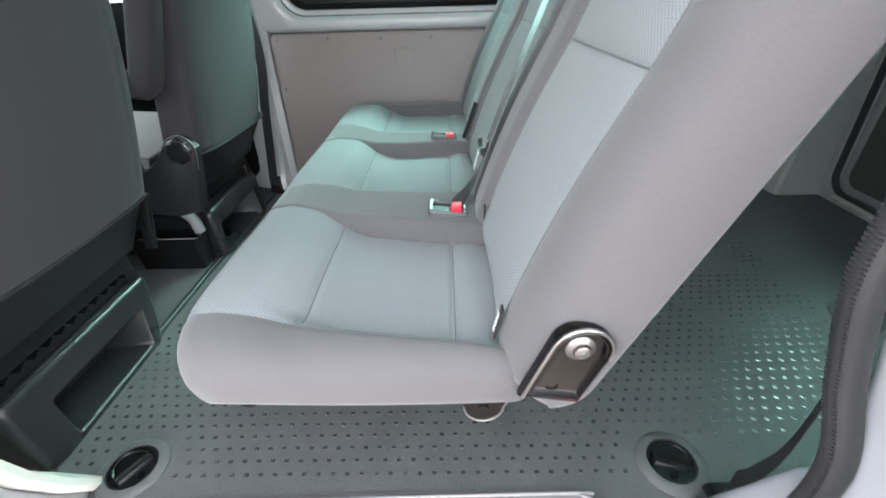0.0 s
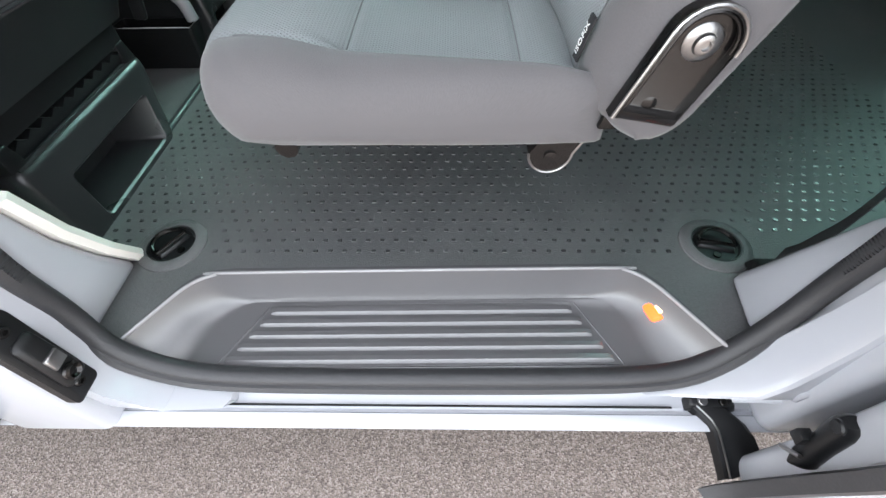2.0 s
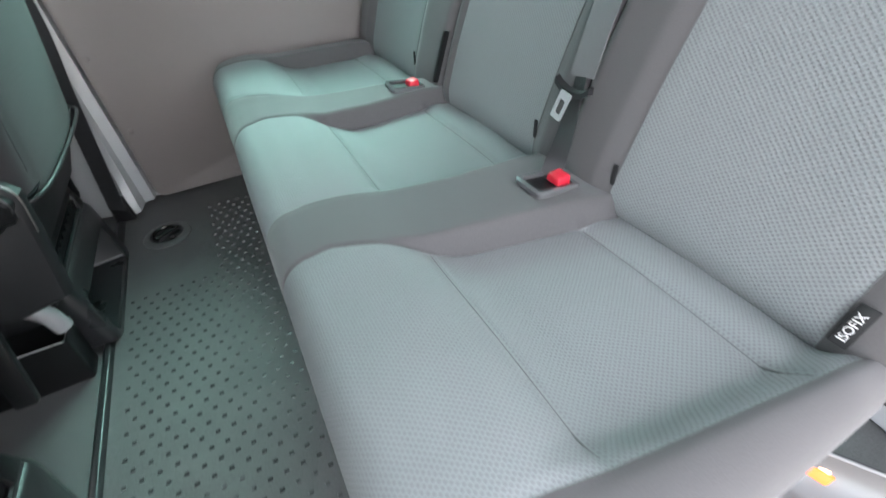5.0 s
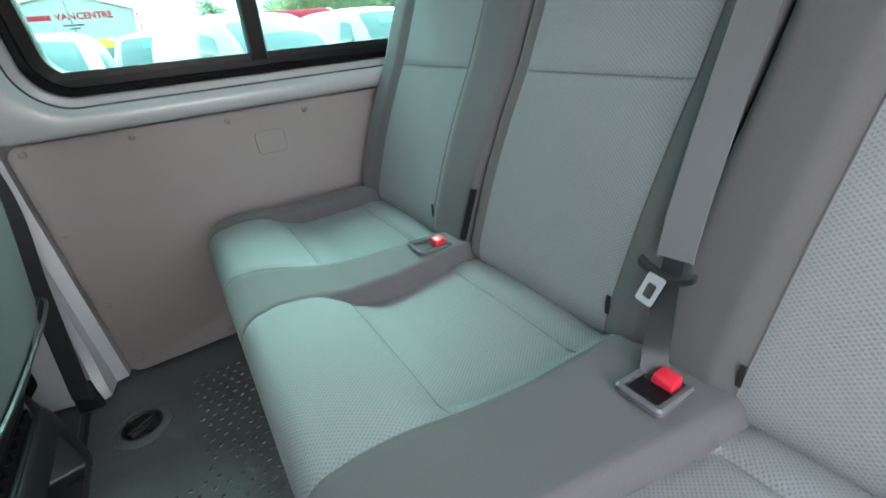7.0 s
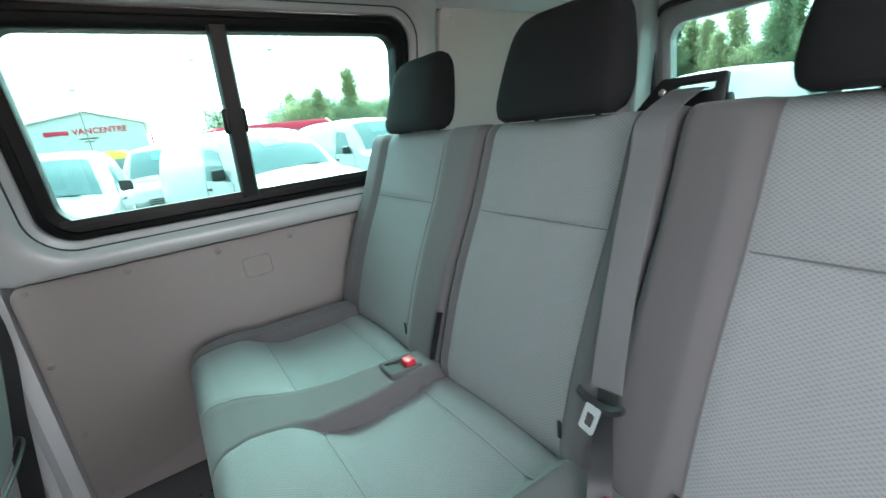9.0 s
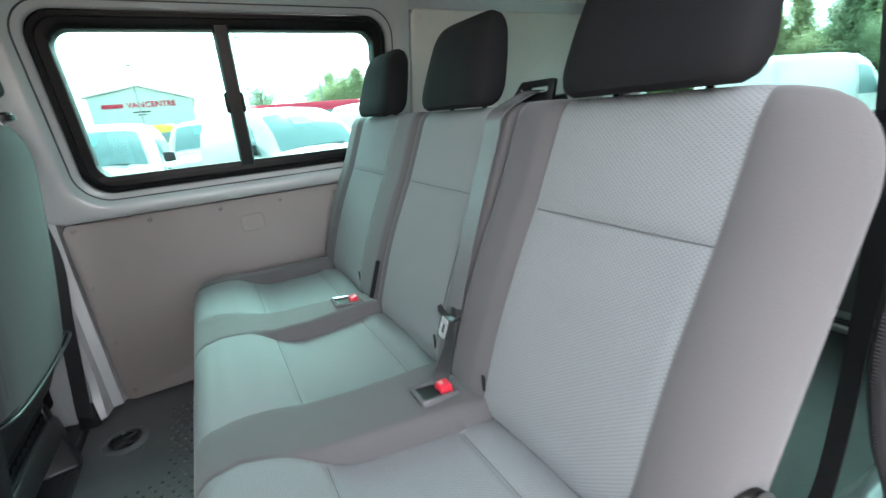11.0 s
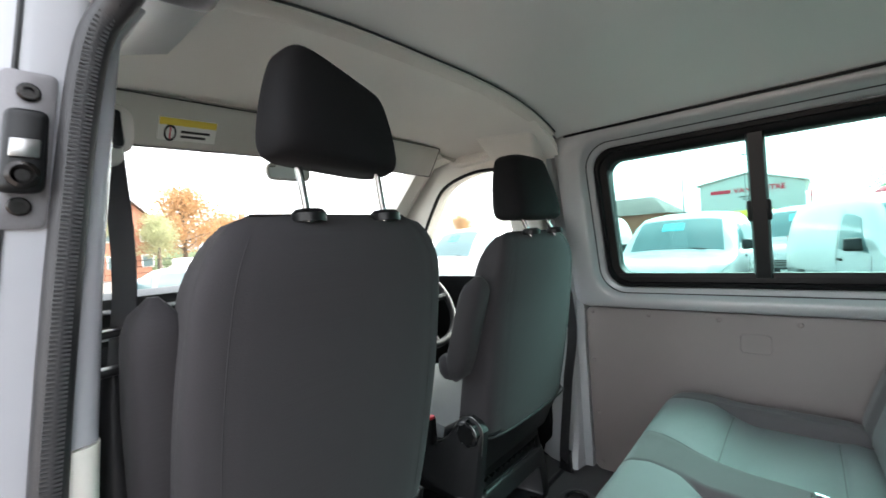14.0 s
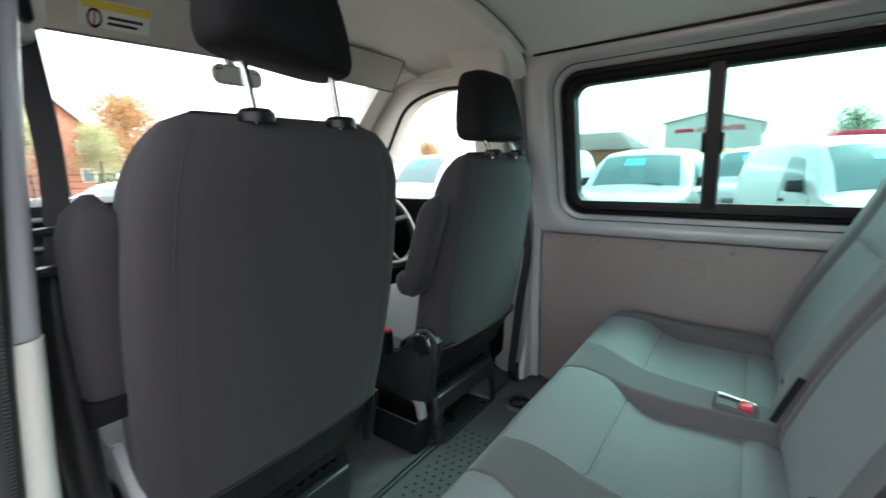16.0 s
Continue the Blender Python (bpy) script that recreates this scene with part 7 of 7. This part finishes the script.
part("roof_edge", box(gx1 + 0.35, gx1 + 0.5, gy - 0.45, gy - 0.35, 0, 5.1, 0.02), REDPRINT, hall, "red corner flashing")
for k in range(18):
    part("cladding_rib", box(gx0 + 0.2 + k * 0.53, gx0 + 0.26 + k * 0.53, gy - 0.03, gy, 0, 5.0, 0.01, 1), CLADDING, hall)
up = Matrix(((1, 0, 0), (0, 0, -1), (0, 1, 0))).to_4x4()


def sign_at(x, z):
    mm = up.copy()
    mm.translation = Vector((x, gy - 0.06, z))
    return mm


part("lettering", text_mesh("VAN", 0.82, sign_at(-5.15, 4.95), 0.02, 0.022), REDPRINT, hall, smooth=False)
part("lettering", text_mesh("CENTRE", 0.82, sign_at(-2.75, 4.95), 0.02, 0.022), REDPRINT, hall, smooth=False)
part("sign_bar", box(-8.3, -6.3, gy - 0.07, gy - 0.03, 4.73, 5.17, 0.02), REDPRINT, hall, "red bar in place of a name")
part("sign_bar", box(-5.6, -3.9, gy - 0.07, gy - 0.03, 4.15, 4.28, 0.02), GREYPLASTIC, hall)
part("sign_bar", box(-5.2, -4.3, gy - 0.07, gy - 0.03, 3.85, 3.96, 0.02), GREYPLASTIC, hall)
barn = thing("dark_barn", (-16, 62, 0), "low building with a dark tiled roof behind the vans", "building")
part("wall", box(-24, -13, 58, 70, 0, 3.2, 0.05), BRICK, barn)
part("roof", loft([[(-24.5, 57.5, 3.1), (-12.6, 57.5, 3.1), (-12.6, 70.5, 3.1), (-24.5, 70.5, 3.1)], [(-23, 63, 5.6), (-15.6, 63, 5.6), (-15.6, 65, 5.6), (-23, 65, 5.6)]]), SLATE, barn)


def house(x0, x1, y0, y1, eaves, ridge, label):
    h = thing("brick_house", ((x0 + x1) / 2, (y0 + y1) / 2, 0), label, "house", group="brick houses")
    part("wall", loft([[(xx, y0, 0), (xx, y1, 0), (xx, y1, eaves), (xx, (y0 + y1) / 2, ridge), (xx, y0, eaves)] for xx in (x0, x1)]), BRICK, h)
    cy = (y0 + y1) / 2
    for s, yy in ((-1, y0), (1, y1)):
        part("roof", loft([[(xx, cy, ridge + 0.05), (xx, yy + s * 0.35, eaves - 0.25), (xx, yy + s * 0.35, eaves - 0.10), (xx, cy, ridge + 0.22)] for xx in (x0 - 0.3, x1 + 0.3)]), SLATE, h, "brown tiled roof slope")
    part("chimney", box(x0 + 1.0, x0 + 1.7, cy - 0.4, cy + 0.4, ridge - 0.6, ridge + 1.0, 0.03), BRICK, h)
    for zz in (1.0, 3.4):
        for yy in (cy - 1.6, cy + 1.0):
            w = part("window", box(x1 + 0.0, x1 + 0.05, yy, yy + 1.0, zz, zz + 1.2, 0.01), WHITEPRINT, h, "white window frame")
            part("pane", box(x1 + 0.03, x1 + 0.07, yy + 0.1, yy + 0.9, zz + 0.1, zz + 1.1, 0.005), CARGLASS, w)


house(-56, -47, 8.4, 12.0, 5.7, 7.6, "red brick gabled house with a brown tiled roof")
house(-66, -58, 24.0, 33.0, 4.4, 6.8, "red brick house far down the road")
house(-70, -60, 44.0, 60.0, 3.4, 5.2, "long low brick building far down the road")

fence = thing("fence", (-33, 12, 0), "grey mesh fence in front of the brick house", "fence")
for k in range(14):
    part("post", tube([(-33, 4 + k * 1.6, 0), (-33, 4 + k * 1.6, 1.7)], 0.04, 6), DARKSTEEL, fence)
for z in (0.4, 0.8, 1.2, 1.6):
    part("wire", tube([(-33, 4, z), (-33, 24.8, z)], 0.02, 4), DARKSTEEL, fence)
sign = thing("sign_board", (-16, 5.2, 0), "white free-standing sign board with a faint yellow mark", "sign")
part("board", box(-16.1, -15.95, 4.75, 5.6, 0.0, 1.55, 0.03), WHITEPRINT, sign)
part("mark", box(-15.95, -15.93, 4.95, 5.4, 1.1, 1.25, 0.005), YELLOW, sign)
for x, y, h in ((-8.6, 46, 9.5), (-4.2, 52, 8.0), (4.9, 44, 9.0), (10.5, 40, 9), (-30, 60, 9), (30, 3.0, 8.5), (36, 9.5, 9.0), (-46, 17, 8.5), (26, -6, 9)):
    pole = thing("lamp_pole", (x, y, 0), "thin grey pole standing up over the yard", "pole", group="yard poles")
    part("shaft", tube([(x, y, 0), (x, y, h)], [0.07, 0.04], 8), BUCKLEGREY, pole)
    part("head", box(x - 0.25, x + 0.25, y - 0.12, y + 0.12, h - 0.02, h + 0.12, 0.03), BUCKLEGREY, pole)


def tree(x, y, height, spread, leaves, label, conifer=False, count=7000):
    """A tapered trunk with limbs and many small clumps of leaves."""
    rng = random.Random(int(x * 31 + y * 17))
    t = thing("tree", (x, y, 0), label, "tree", group="trees")
    tk = tube([(x, y, 0), (x + 0.1, y, height * 0.4), (x, y + 0.1, height * 0.95)], [0.03 * height, 0.02 * height, 0.004 * height], 8)
    tips = []
    for k in range(54 if conifer else 22):
        f = 0.12 + 0.85 * k / 54 if conifer else rng.uniform(0.25, 0.8)
        a = rng.uniform(0, 2 * math.pi)
        reach = spread * ((1.02 - f) * rng.uniform(0.6, 1.1) if conifer else rng.uniform(0.45, 0.95) * math.sin(math.pi * min(1, f + 0.12)))
        z0 = height * f
        z1 = z0 + (-0.05 if conifer else rng.uniform(0.1, 0.25)) * height
        p0, p1 = Vector((x, y, z0)), Vector((x + reach * math.cos(a), y + reach * math.sin(a), z1))
        tube([p0, p0.lerp(p1, 0.5) + Vector((0, 0, 0.03 * height)), p1], [0.009 * height, 0.006 * height, 0.002 * height], 5, tk)
        tips += [p0.lerp(p1, q) for q in (0.35, 0.6, 0.8, 1.0)]
    part("trunk", tk, BARK, t)
    vs, fs = [], []
    size = height * (0.0105 if conifer else 0.015)
    for k in range(count):
        c = rng.choice(tips)
        d = Vector((rng.gauss(0, 1), rng.gauss(0, 1), rng.gauss(0, 0.8))) * spread * (0.13 if conifer else 0.19)
        p = c + d
        u = Vector((rng.gauss(0, 1), rng.gauss(0, 1), rng.gauss(0, 1))).normalized()
        w = u.orthogonal().normalized()
        s = size * rng.uniform(0.6, 1.5)
        i = len(vs)
        vs += [p - u * s, p + w * s * 0.6, p + u * s, p - w * s * 0.6]
        fs.append((i, i + 1, i + 2, i + 3))
    me = bpy.data.meshes.new("crown")
    me.from_pydata([tuple(v) for v in vs], [], fs)
    me.materials.append(leaves)
    ob = new("crown", me)
    ob.parent = t
    ob.matrix_parent_inverse = Matrix.Translation(t.location).inverted()
    return t


for x, y, h, s, leaf, label, con in (
        (-45, 6.8, 8.2, 2.4, LEAF_PALE, "tree with thin yellow-green leaves beside the brick house", False),
        (-46, 14.6, 8.6, 4.0, LEAF_AUTUMN, "autumn tree with orange leaves beside the house", False),
        (-43, 11.6, 5.4, 2.0, LEAF_PALE, "low yellow-green tree in front of the house", False),
        (-50, 19.5, 6.4, 3.4, LEAF_AUTUMN, "autumn tree with orange leaves behind the fence", False),
        (-55, 30.0, 6.5, 3.4, LEAF_AUTUMN, "autumn tree with orange leaves down the road", False),
        (-60, 41.0, 6.0, 3.6, LEAF_AUTUMN, "autumn tree with orange leaves down the road", False),
        (-52, 66.0, 6.0, 4.0, LEAF_AUTUMN, "autumn tree with orange leaves down the road", False),
        (-34, 76.0, 5.5, 4.0, LEAF_GREEN, "green tree behind the barn", False),
        (7.5, 56.0, 6.0, 3.6, LEAF_GREEN, "green tree beside the industrial unit", False),
        (13.5, 55.0, 5.6, 3.6, LEAF_GREEN, "green tree beside the industrial unit", False)):
    tree(x, y, h, s, leaf, label, con)
# the woods round the yard: three sorts, repeated at other sizes and turns
sorts = []
for k, (h, s, leaf, label, con) in enumerate((
        (9.0, 2.3, LEAF_GREEN, "tall pale green conifer behind the yard", True),
        (8.2, 2.1, LEAF_PALE, "thin yellowing conifer behind the yard", True),
        (6.0, 3.4, LEAF_PALE, "yellow-green broadleaf tree at the yard's edge", False),
        (5.2, 3.4, LEAF_GREEN, "green broadleaf tree at the yard's edge", False))):
    x, y = ((44.0, 15.0), (45.0, 21.0), (42.0, 30.0), (44.0, 9.0))[k]
    sorts.append((tree(x, y, h, s, leaf, label, con, 11000), x, y))
rng = random.Random(11)
for k in range(120):
    a = radians(-22 + 96 * k / 119)
    r = rng.uniform(47, 58)
    px, py = r * math.cos(a), r * math.sin(a)
    which = rng.choice((0, 1, 1, 2, 2, 3) if a < radians(40) else (2, 3, 3, 1))
    ob, x, y = sorts[which]
    sz = rng.uniform(0.75, 1.15)
    copy_thing(ob, pose(px, py, 0, 0, 0, rng.uniform(0, 360)) @ Matrix.Diagonal((sz * 1.1, sz * 1.1, sz, 1)))


def hedge_line(name, label, seed, count, a0, a1, r0, r1, height, mat):
    """A loose bank of leaves along an arc."""
    rng = random.Random(seed)
    hv, hf = [], []
    for _ in range(count):
        a = rng.uniform(a0, a1)
        r = rng.uniform(r0, r1)
        z = rng.uniform(0, 1) ** 0.8 * (height + 0.22 * height * math.sin(a * 0.4) + 0.2 * height * math.sin(a * 1.7) + 0.1 * height * math.sin(a * 5.3))
        u = Vector((rng.gauss(0, 1), rng.gauss(0, 1), rng.gauss(0, 1))).normalized()
        w = u.orthogonal().normalized()
        p, s = Vector((r * math.cos(radians(a)), r * math.sin(radians(a)), z)), rng.uniform(0.12, 0.36) * r0 / 60
        i = len(hv)
        hv += [tuple(p - u * s), tuple(p + w * s * 0.6), tuple(p + u * s), tuple(p - w * s * 0.6)]
        hf.append((i, i + 1, i + 2, i + 3))
    hm = bpy.data.meshes.new(name)
    hm.from_pydata(hv, [], hf)
    hm.materials.append(mat)
    tagged(new(name, hm), label, "hedge", kind="stuff")


hedge_line("far_hedge", "green line of far hedges round the yard", 5, 34000, -40, 200, 80, 85, 2.6, LEAF_GREEN)
hedge_line("yard_hedge", "pale green bushes along the yard's edge", 6, 30000, -24, 74, 47, 52, 2.9, LEAF_PALE)
